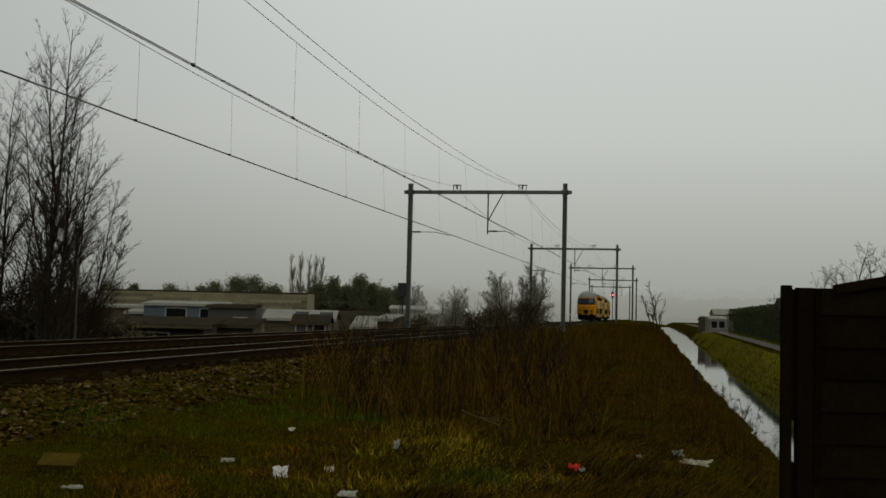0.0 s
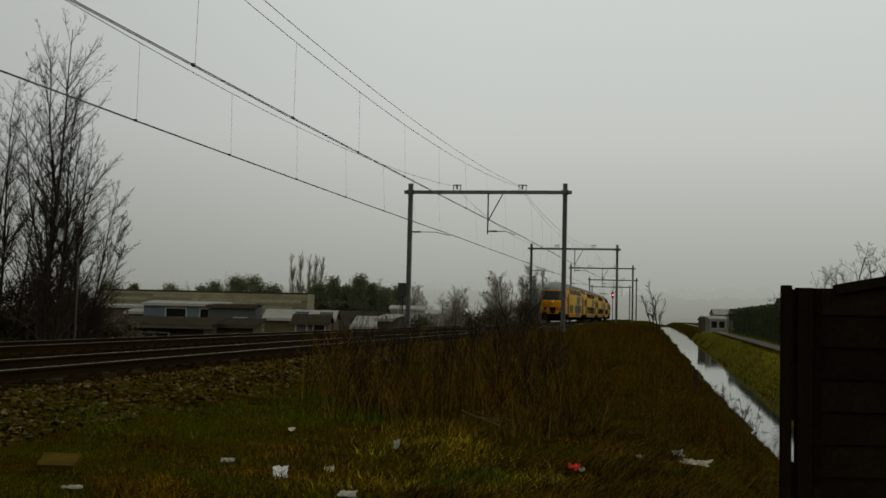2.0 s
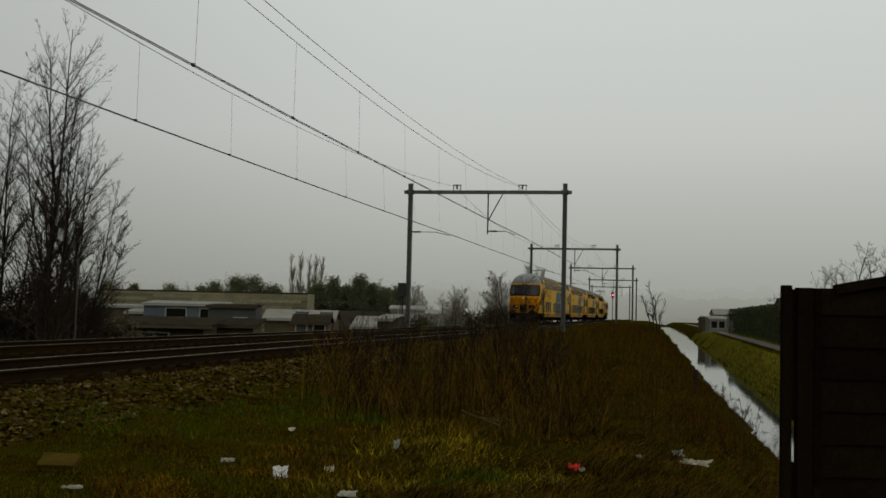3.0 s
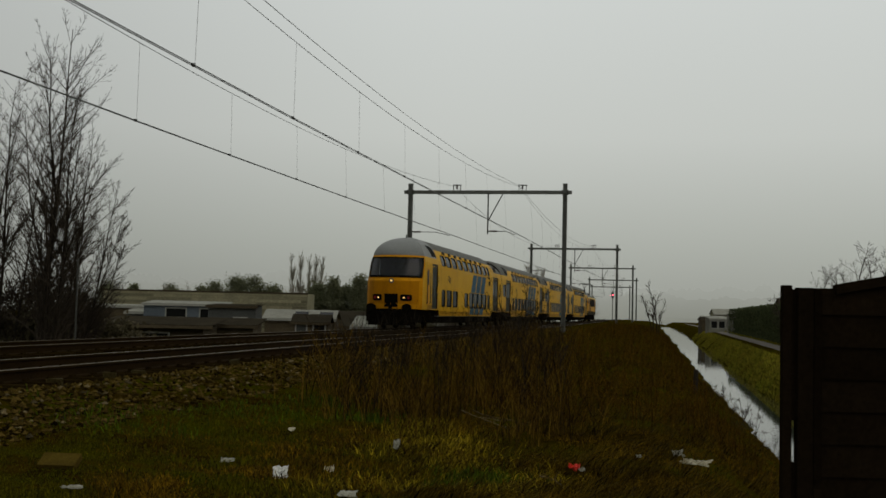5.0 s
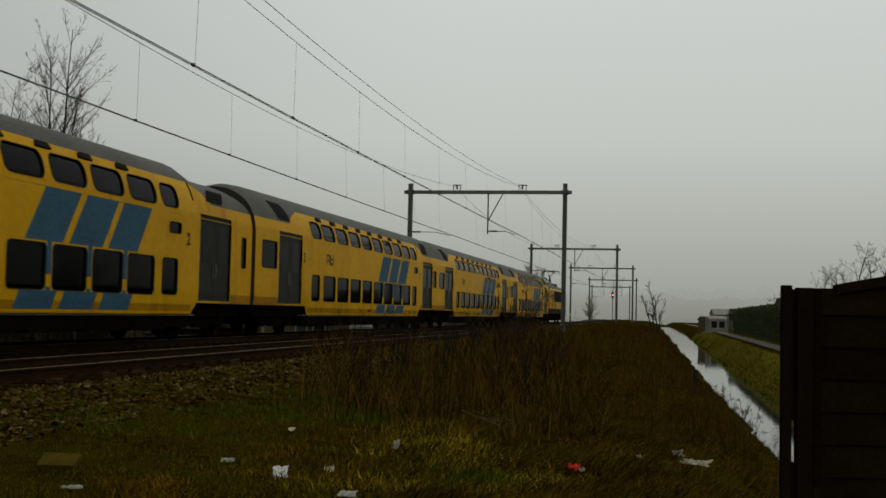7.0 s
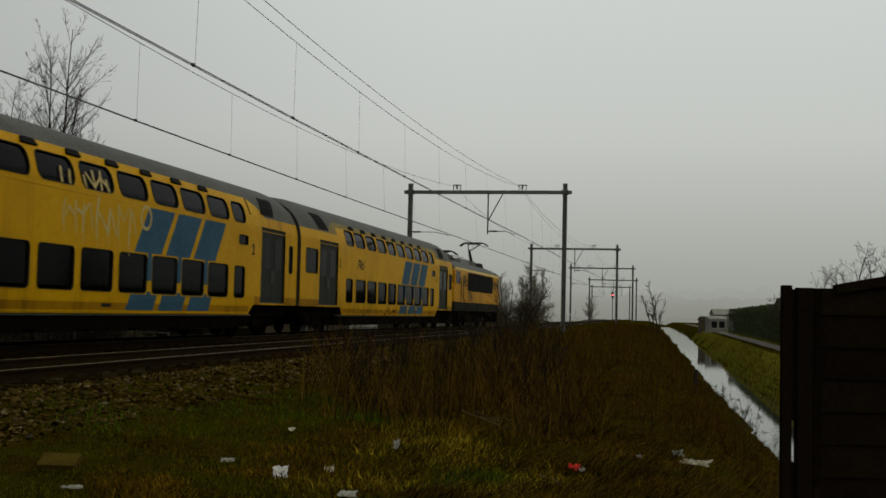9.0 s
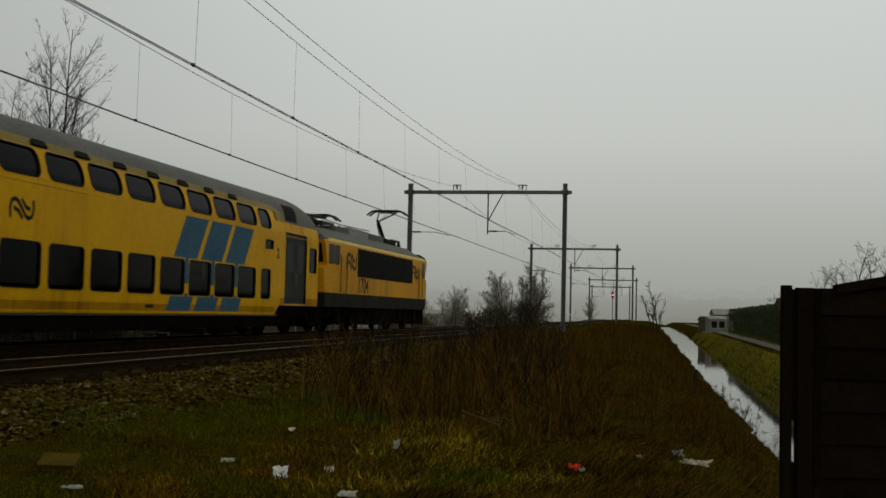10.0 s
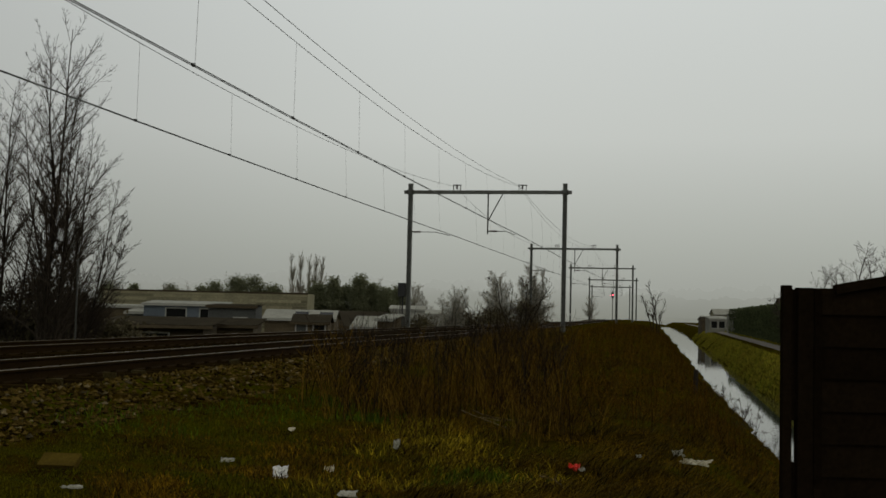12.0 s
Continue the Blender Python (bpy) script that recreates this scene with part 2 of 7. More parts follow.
def terrain(x, y):
    """Ground height: ballast bed, verge, ditch, far bank and the low allotments."""
    x, y = np.asarray(x, float), np.asarray(y, float)
    s, w = to_line(x, y)
    n = x * 0.984 - y * 0.177
    wide = np.clip((y - 38) * 0.011, 0, 2.0)
    left = np.interp(w, [-400, -60, -7, -4.6, -2.6, -1.6, 0, 1.6, 2.0, 2.4, 4, 5.6, 6.7, 8.0, 11.0, 13.0],
                     [-1.9, -1.75, -1.6, -1.45, -0.55, -0.27, -0.24, -0.25, -0.30, -0.25, -0.22, -0.21, -0.48, -0.58, -0.72, -0.80])
    sway = 0.22 * wavy(x, y, 13.0, 5)
    nn = n + sway * np.clip((n - 1) / 1.5, 0, 1)
    nn = np.where(nn > 2.7, np.maximum(2.7, nn - wide), nn)
    right = np.interp(nn, [0.2, 0.9, 1.7, 2.65, 3.2, 3.9, 4.3, 4.9, 5.4, 6.0, 7.6, 12, 60, 400],
                      [-0.80, -1.05, -1.55, -2.08, -2.5, -2.5, -2.02, -1.35, -0.95, -0.78, -0.72, -0.7, -0.9, -1.2])
    bank = np.interp(y, [14, 30, 60, 150, 400], [0.0, 0.10, 0.30, 0.45, 0.45]) * np.interp(n, [-8, -5, -1.0, 0.5, 2.0], [0, 1, 1, 0.55, 0])
    z = np.where(n > 0.2, right, left)
    z = np.where((n <= 0.2) & (w > 13), -0.80, z) + bank
    rough = np.where((w > 6.4) | (w < -4), 1.0, 0.25) * np.where(n > 2.6, 0.35, 1.0)
    z = z + rough * (0.045 * wavy(x, y, 1.1, 1) + 0.05 * wavy(x, y, 3.1, 2) + 0.014 * wavy(x, y, 0.4, 3))
    return z


def ground_z(x, y):
    return float(terrain(np.array([x]), np.array([y]))[0])


# ---- ground: one sheet from underfoot to the horizon ----
def ground_material():
    m = bpy.data.materials.new("wet_verge_soil")
    m.use_nodes = True
    n, l = m.node_tree.nodes, m.node_tree.links
    b = n["Principled BSDF"]
    tc = n.new("ShaderNodeTexCoord")

    def noise_at(scale, detail=4):
        t = n.new("ShaderNodeTexNoise")
        t.inputs["Scale"].default_value = scale
        t.inputs["Detail"].default_value = detail
        l.new(tc.outputs["Object"], t.inputs["Vector"])
        return t.outputs[0]

    def mixed(fac, c1, c2, lo=0.4, hi=0.6):
        mr = n.new("ShaderNodeMapRange")
        mr.inputs[1].default_value, mr.inputs[2].default_value = lo, hi
        l.new(fac, mr.inputs[0])
        mx = n.new("ShaderNodeMixRGB")
        l.new(mr.outputs[0], mx.inputs[0])
        for i, c in ((1, c1), (2, c2)):
            if isinstance(c, tuple):
                mx.inputs[i].default_value = (*c, 1)
            else:
                l.new(c, mx.inputs[i])
        return mx.outputs[0]

    soil = mixed(noise_at(9), (0.014, 0.0085, 0.001), (0.030, 0.018, 0.0015))
    moss = mixed(noise_at(30), (0.024, 0.025, 0.0008), (0.042, 0.040, 0.001))
    straw = mixed(noise_at(55), (0.050, 0.030, 0.002), (0.024, 0.014, 0.001))
    c = mixed(noise_at(0.8), soil, moss, 0.42, 0.62)
    c = mixed(noise_at(1.9), c, straw, 0.5, 0.68)
    l.new(c, b.inputs["Base Color"])
    b.inputs["Roughness"].default_value = 0.9
    b.inputs["Specular IOR Level"].default_value = 0.0
    bp = n.new("ShaderNodeBump")
    bp.inputs["Strength"].default_value = 0.8
    bp.inputs["Distance"].default_value = 0.03
    l.new(noise_at(40, 6), bp.inputs["Height"])
    l.new(bp.outputs[0], b.inputs["Normal"])
    return m


M["ground"] = ground_material()


def make_ground():
    ang = np.concatenate([np.linspace(-25, 25, 330), np.linspace(25, 335, 62)[1:-1]])
    ang = np.radians(ang)
    rad = np.concatenate([[0.3, 1, 2, 3, 4, 5], np.geomspace(6, 60, 190)[1:], np.geomspace(60, 3000, 70)[1:]])
    A, R = np.meshgrid(ang, rad)
    X, Y = R * np.sin(A), R * np.cos(A)
    far = np.clip((R - 350) / 400, 0, 1)
    Z = terrain(np.clip(X, -390, 390), np.clip(Y, -150, 400)) * (1 - far) - 1.4 * far
    nr, na = A.shape
    verts = np.stack([X, Y, Z], -1).reshape(-1, 3)
    faces = []
    for i in range(nr - 1):
        for j in range(na):
            k = (j + 1) % na
            faces.append((i * na + j, i * na + k, (i + 1) * na + k, (i + 1) * na + j))
    faces.append(tuple(range(na - 1, -1, -1)))
    me = bpy.data.meshes.new("ground")
    me.from_pydata(verts.tolist(), [], faces)
    me.materials.append(M["ground"])
    for p in me.polygons:
        p.use_smooth = True
    tagged(new("ground", me), "dark wet grassy verge and embankment falling to a ditch", "ground", kind="structure")


make_ground()


# ---- water in the ditch ----
def make_water():
    m = bpy.data.materials.new("ditch_water")
    m.use_nodes = True
    n, l = m.node_tree.nodes, m.node_tree.links
    b = n["Principled BSDF"]
    b.inputs["Base Color"].default_value = (0.02, 0.022, 0.016, 1)
    b.inputs["Roughness"].default_value = 0.03
    b.inputs["IOR"].default_value = 1.33
    tc = n.new("ShaderNodeTexCoord")
    t = n.new("ShaderNodeTexNoise")
    t.inputs["Scale"].default_value = 2.5
    l.new(tc.outputs["Object"], t.inputs["Vector"])
    bp = n.new("ShaderNodeBump")
    bp.inputs["Strength"].default_value = 0.06
    bp.inputs["Distance"].default_value = 0.02
    l.new(t.outputs[0], bp.inputs["Height"])
    l.new(bp.outputs[0], b.inputs["Normal"])
    q = Build()
    for k in range(60):
        y0, y1 = -20 + k * 6.0, -14 + k * 6.0
        row = []
        for y in (y0, y1):
            wide = min(max((y - 38) * 0.011, 0), 2.0)
            row.append([((n_ + y * 0.177) / 0.984, y, WATER) for n_ in (1.9, 5.3 + wide)])
        q.quad(row[0][0], row[0][1], row[1][1], row[1][0])
    tagged(new("water", q.mesh("water", m, smooth=True)), "still grey ditch water mirroring the overcast sky", "water", kind="structure")


make_water()


# ---- path along the far bank ----
def make_path():
    m = mat("worn_path", (0.105, 0.082, 0.055), (0.065, 0.052, 0.034), rough=0.85, scale=0.7, fine=14, bump=0.4)
    q = Build()
    ys = np.concatenate([np.linspace(2, 120, 80), np.linspace(125, 300, 30)])
    for y0, y1 in zip(ys[:-1], ys[1:]):
        def row(y):
            wide = min(max((y - 38) * 0.011, 0), 2.0)
            out = []
            for n_ in (6.35, 6.65, 7.0, 7.35):
                x = (n_ + wide + y * 0.177) / 0.984
                out.append((x, y, ground_z(x, y) + 0.045))
            return out
        a, b = row(y0), row(y1)
        for i in range(3):
            q.quad(a[i], a[i + 1], b[i + 1], b[i])
    tagged(new("pavement", q.mesh("pavement", m, smooth=True)), "trodden pale earth path beside the ditch", "path", kind="structure")


make_path()


# ---- the double track ----
def rail_mesh(w, s0, s1, step, far):
    outline = [(-0.065, -0.165), (0.065, -0.165), (0.06, -0.15), (0.012, -0.135), (0.012, -0.045), (0.036, -0.03), (0.036, -0.004),
               (0.028, 0.0), (-0.028, 0.0), (-0.036, -0.004), (-0.036, -0.03), (-0.012, -0.045), (-0.012, -0.135), (-0.06, -0.15)]
    q = Build()
    stations = np.arange(s0, s1 + step / 2, step)
    n = len(outline)
    for s in stations:
        for a, z in outline:
            q.v.append(tuple(at(s, w + a + (bend(s) if far else 0.0), z)))
    for k in range(len(stations) - 1):
        for j in range(n):
            i, e = k * n + j, k * n + (j + 1) % n
            q.f.append((i, i + n, e + n, e))
    return q


def sleeper_mesh():
    q = Build()
    for a, b in ((-1.27, -0.35), (0.35, 1.27)):
        q.slab([(-0.14, a, -0.36), (0.14, a, -0.36), (0.11, a, -0.155), (-0.11, a, -0.155)], (0, b - a, 0))
    q.slab([(-0.11, -0.36, -0.36), (0.11, -0.36, -0.36), (0.09, -0.36, -0.20), (-0.09, -0.36, -0.20)], (0, 0.72, 0))
    for y in (-0.85, -0.66, 0.66, 0.85):
        q.box((-0.05, y - 0.03, -0.156), (0.05, y + 0.03, -0.125))
    return q.mesh("sleeper", M["sleeper"])


def make_tracks():
    shared = sleeper_mesh()
    for w, words in ((NEAR, "rusty running rails on concrete sleepers beside the verge"), (0.0, "rusty running rails on concrete sleepers under the train")):
        track = thing("railway_track", None, words, "railway track", "tracks of the line")
        for side in (-0.753, 0.753):
            r_ = part("rail", rail_mesh(w + side, -60, 330, 1.5, w == 0), M["rail_rust"], track, "rusty rail")
            q = Build()
            st = np.arange(-60, 331, 1.5)
            for s0, s1 in zip(st[:-1], st[1:]):
                b0, b1 = (bend(s0), bend(s1)) if w == 0 else (0.0, 0.0)
                q.slab([at(s0, w + b0 + side - 0.03, 0.001), at(s0, w + b0 + side + 0.03, 0.001), at(s1, w + b1 + side + 0.03, 0.001), at(s1, w + b1 + side - 0.03, 0.001)], (0, 0, 0.003))
            part("rail_head", q, M["rail_top"], r_, "worn shiny rail head")
        far = Build()
        for k in range(int(380 / 0.62)):
            s = -50 + k * 0.62
            m = across(s, w + (bend(s) if w == 0 else 0.0))
            if 9 < s < 98:
                ob = part("sleeper", shared, None, track)
                ob.matrix_basis = m
            else:
                far.box((-0.13, -1.27, -0.36), (0.13, 1.27, -0.16), m)
        tagged(part("distant_sleepers", far, M["sleeper"], track), kind="stuff")


make_tracks()


M["pale_ballast"] = mat("pale_ballast_stone", (0.125, 0.098, 0.052), (0.05, 0.036, 0.014), rough=0.95, scale=4, fine=60, bump=0.4, ranged=0.9, spec=0.0)


def make_ballast(count, material, words, seed):
    """Loose stones on the shoulders and between the rails."""
    r = np.random.RandomState(seed)
    V, F = [], []
    base = np.array([(1, 0, 0), (0, 1, 0), (-1, 0, 0), (0, -1, 0), (0, 0, 1), (0, 0, -1)], float)
    tri = [(0, 1, 4), (1, 2, 4), (2, 3, 4), (3, 0, 4), (1, 0, 5), (2, 1, 5), (3, 2, 5), (0, 3, 5)]
    s = 8 + 75 * r.rand(count) ** 1.7
    kind = r.rand(count)
    w = np.where(kind < 0.55, 5.15 + 1.7 * r.rand(count) ** 1.3, np.where(kind < 0.75, 1.1 + 1.9 * r.rand(count), np.where(kind < 0.9, 2.9 + 2.3 * r.rand(count), -2.6 + 3.6 * r.rand(count))))
    hd = np.interp(s, ARC_S, ARC_H)
    px, py = np.interp(s, ARC_S, ARC_X) + w * np.cos(hd), np.interp(s, ARC_S, ARC_Y) - w * np.sin(hd)
    size = r.uniform(0.018, 0.05, count)
    pz = terrain(px, py) + size * 0.25
    q = base[None] * r.uniform(0.6, 1.25, (count, 6, 1)) * size[:, None, None] * np.array([1.2, 1.0, 0.75])
    a = r.uniform(0, 6.28, count)[:, None]
    V = np.stack([q[..., 0] * np.cos(a) - q[..., 1] * np.sin(a) + px[:, None], q[..., 0] * np.sin(a) + q[..., 1] * np.cos(a) + py[:, None], q[..., 2] + pz[:, None]], -1).reshape(-1, 3).tolist()
    F = ((np.arange(count) * 6)[:, None, None] + np.array(tri)[None]).reshape(-1, 3).tolist()
    me = bpy.data.meshes.new("ballast")
    me.from_pydata(V, [], F)
    me.materials.append(M[material])
    tagged(new("ballast", me), words, "ballast", kind="stuff")


make_ballast(26000, "ballast", "dark wet crushed ballast stones along the track", 4)
make_ballast(2600, "pale_ballast", "scattered paler ballast stones along the track", 14)
PORTALS = (3.0, 73.0, 133.5, 185.9, 245.7, 304.0)


# ---- catenary portals ----
def h_post(w, top):
    q = Build()
    q.box((-0.13, w - 0.13, -0.6), (0.13, w - 0.105, top))
    q.box((-0.13, w + 0.105, -0.6), (0.13, w + 0.13, top))
    q.box((-0.011, w - 0.105, -0.6), (0.011, w + 0.105, top))
    for z in (0.3, 2.2, 4.1, 6.0, 7.9):
        q.box((-0.11, w - 0.105, z), (0.11, w + 0.105, z + 0.015))
    return q


def insulator(p, q):
    """A ribbed rod from p to q."""
    p, q = Vector(p), Vector(q)
    path, rad = [], []
    for k in range(15):
        path.append(p.lerp(q, k / 14))
        rad.append(0.075 if k % 2 else 0.035)
    b = Build()
    b.tube(path, rad, 8)
    return b


def make_portal(s, relay):
    # local x along the line, y to its left, so that w = -y
    p = thing("catenary_portal", across(s), "grey steel catenary portal spanning both railway tracks", "catenary portal", "portals along the line")
    wl_, wr_ = -2.77, 6.85
    part("post", h_post(-wl_, 8.84), M["steel"], p)
    part("post", h_post(-wr_, 8.84), M["steel"], p)
    q = Build()
    for z in (8.19, 8.38):
        q.box((-0.10, -wr_ - 0.4, z), (0.10, -wl_ + 0.4, z + 0.025))
    for x in (-0.10, 0.075):
        q.box((x, -wr_ - 0.4, 8.215), (x + 0.025, -wl_ + 0.4, 8.38))
    part("beam", q, M["steel"], p)
    for w in (wl_, wr_):
        q = Build()
        q.box((-0.16, -w - 0.20, 8.16), (0.16, -w - 0.135, 8.43))
        q.box((-0.16, -w + 0.135, 8.16), (0.16, -w + 0.20, 8.43))
        part("bracket", q, M["steel_dark"], p)
    for w in (0.16, 4.24):
        q = Build()
        q.box((-0.03, -w - 0.24, 8.405), (0.03, -w - 0.20, 8.72))
        q.box((-0.03, -w + 0.20, 8.405), (0.03, -w + 0.24, 8.72))
        q.box((-0.04, -w - 0.28, 8.72), (0.04, -w + 0.28, 8.77))
        part("carrier_bracket", q, M["steel_dark"], p)
        part("insulator", insulator((0, -w, 8.72), (0, -w, 8.48)), M["ceramic"], p, "ribbed brown insulator")
    q = Build()
    q.tube([(0, -2.13, 8.2), (0, -2.13, 5.72)], 0.045, 8)
    part("drop_tube", q, M["steel_dark"], p)
    q = Build()
    q.tube([(0, -3.03, 8.2), (0, -2.15, 6.55)], 0.035, 6)
    part("strut", q, M["steel_dark"], p)
    for root, tip, z in ((-2.63, -0.20, 5.72), (2.17, 3.84, 5.80)):
        part("arm_insulator", insulator((0, -root - 0.10, z + 0.1), (0, -root - 0.55, z + 0.1)), M["ceramic"], p, "ribbed brown insulator")
        q = Build()
        q.tube([(0, -root, z + 0.1), (0, -root - 0.12, z + 0.1)], 0.03, 6)
        q.tube([(0, -root - 0.5, z + 0.1), (0, -(root + tip) / 2 - 0.3, z + 0.09), (0, -tip, z - 0.12)], 0.022, 6)
        part("steady_arm", q, M["steel_dark"], p)
    q = Build()
    for w in (wl_, wr_):
        q.box((-0.30, -w - 0.30, -1.6), (0.30, -w + 0.30, -0.42), cut=0.05)
        part("footing", q, M["concrete"], p)
        q = Build()
    if s > 100:
        q.box((-0.16, 2.70, 0.75), (-0.135, 2.84, 1.15))
        part("marker_plate", q, M["white"], p, "small white marker plate")
        q = Build()
    if relay:
        q.box((-0.28, 2.93, 1.78), (0.12, 3.38, 2.58), cut=0.02)
        q.box((-0.31, 2.90, 2.58), (0.15, 3.41, 2.62))
        part("relay_box", q, M["black"], p, "black relay box bolted to the post", bevel=0.01)
        q = Build()
        q.tube([(-0.05, 3.12, 1.8), (-0.05, 3.12, -0.9)], 0.05, 8)
        q.tube([(-0.12, 3.25, 1.8), (-0.12, 3.25, 0.6), (-0.12, 3.02, 0.1), (-0.12, 3.02, -0.9)], 0.03, 6)
        part("cable_duct", q, M["black"], p)
        q = Build()
        q.box((-0.25, 2.92, -0.9), (0.15, 3.36, 0.55), cut=0.02)
        part("cable_cabinet", q, M["steel_dark"], p, bevel=0.01)


M["concrete"] = mat("old_concrete", (0.22, 0.21, 0.18), (0.12, 0.11, 0.09), rough=0.85, scale=2, fine=30, bump=0.3)
for i_, s_ in enumerate(PORTALS):
    make_portal(s_, i_ == 1)


# ---- overhead wires ----
def sag(s, low, drop=1.27):
    """Carrier wire height between two portals."""
    for a, b in zip(PORTALS[:-1], PORTALS[1:]):
        if a <= s <= b:
            u = (s - a) / (b - a) * 2 - 1
            return low + (8.67 - low) * u * u
    return 8.67


def make_catenary(w0, words, feeder):
    c = thing("overhead_line", None, words, "overhead line", "overhead lines")
    stations = np.arange(3.0, 304.1, 1.0)

    def zig(s):
        for k, (a, b) in enumerate(zip(PORTALS[:-1], PORTALS[1:])):
            if a <= s <= b:
                u = (s - a) / (b - a)
                return 0.18 * (1 - 2 * u) * (1 if k % 2 else -1)
        return 0.0

    def contact(s):
        return 5.50 + 0.0011 * max(0, s - 30) + (0.08 if w0 else 0.0)

    for off in (-0.03, 0.03):
        q = Build()
        q.tube([at(s, w0 + off + zig(s), contact(s)) for s in stations], 0.0105, 5)
        part("contact_wire", q, M["wire"], c)
    q = Build()
    q.tube([at(s, w0, sag(s, 7.40)) for s in stations], 0.009, 5)
    part("carrier_wire", q, M["wire"], c)
    if feeder:
        q = Build()
        q.tube([at(s, w0, sag(s, 7.74) + 0.05) for s in stations], 0.009, 5)
        part("feeder_wire", q, M["wire"], c)
    first, pitch = (11.35, 6.15) if w0 else (10.3, 6.40)
    k = 0
    while first + pitch * k < 300:
        s = first + pitch * k
        k += 1
        if min(abs(s - p) for p in PORTALS) < 1.5:
            continue
        q = Build()
        q.tube([at(s, w0, sag(s, 7.40)), at(s, w0 + zig(s) + 0.03, contact(s))], 0.0042, 4)
        for z in (contact(s) + 0.012,):
            a = at(s, w0 + zig(s), z)
            q.box((a.x - 0.03, a.y - 0.05, a.z - 0.035), (a.x + 0.03, a.y + 0.05, a.z + 0.025))
        part("dropper", q, M["wire"], c)


make_catenary(0.0, "dark contact and carrier wires above the far track", False)
make_catenary(NEAR, "dark contact, carrier and feeder wires above the near track", True)


# ---- signal ----
def make_signal():
    p = thing("railway_signal", across(262.0, 1.9), "railway signal on a grey post showing red", "railway signal")
    q = Build()
    q.tube([(0, 0, -0.4), (0, 0, 5.0)], 0.09, 10)
    part("post", q, M["steel"], p)
    q = Build()
    q.box((-0.12, -0.22, 4.8), (0.12, 0.22, 6.2), cut=0.04)
    part("head", q, M["black"], p)
    for z, k in ((5.5, "red_lamp"), (5.95, "rubber"), (5.05, "rubber")):
        q = Build()
        q.tube([(-0.13, 0, z), (-0.16, 0, z)], 0.12 if k == "red_lamp" else 0.10, 16)
        part("lens", q, M[k], p, "glowing red lens" if k == "red_lamp" else "")
        q = Build()
        q.tube([(-0.12, 0, z), (-0.34, 0, z)], 0.17, 16, caps=False)
        part("hood", q, M["black"], p)


make_signal()
# ---- the train: a double-deck driving coach, three double-deck coaches and a pushing locomotive ----
# local x runs back from the vehicle's leading end, y to the line's left (the verge side is -y), z up from the rail tops
SECTION = [(0.60, 1.33), (0.95, 1.375), (1.2, 1.39), (3.05, 1.39), (3.27, 1.375), (3.55, 1.31), (3.80, 1.215), (4.02, 1.09), (4.22, 0.91), (4.40, 0.66), (4.52, 0.38), (4.58, 0.0)]


def half_width(z):
    return float(np.interp(z, [a for a, _ in SECTION], [b for _, b in SECTION]))


def nose(z):
    """How far the middle and the corners of the driving end lie back at a height: (middle, corner)."""
    mid = float(np.interp(z, [0.6, 1.2, 2.3, 2.5, 3.44, 3.56], [0.10, 0.0, 0.02, 0.16, 0.62, 0.70]))
    curve = 0.78
    if z > 3.56:
        u = min((z - 3.56) / 1.03, 1.0)
        mid = 0.70 + 3.2 * (1 - (max(0.0, 1 - u ** 1.8)) ** 0.55)
        curve = 0.78 * (1 - u) ** 0.8
    return mid, mid + curve


def rounded(x0, z0, x1, z1, r, n=4):
    """A rounded outline in the x-z plane, anticlockwise."""
    pts = []
    for cx, cz, a0 in ((x1 - r, z0 + r, -90), (x1 - r, z1 - r, 0), (x0 + r, z1 - r, 90), (x0 + r, z0 + r, 180)):
        for k in range(n + 1):
            a = radians(a0 + 90 * k / n)
            pts.append((cx + r * math.cos(a), cz + r * math.sin(a)))
    return pts


def side_point(x, z, side, out=0.0):
    return (x, side * (half_width(z) + out), z)


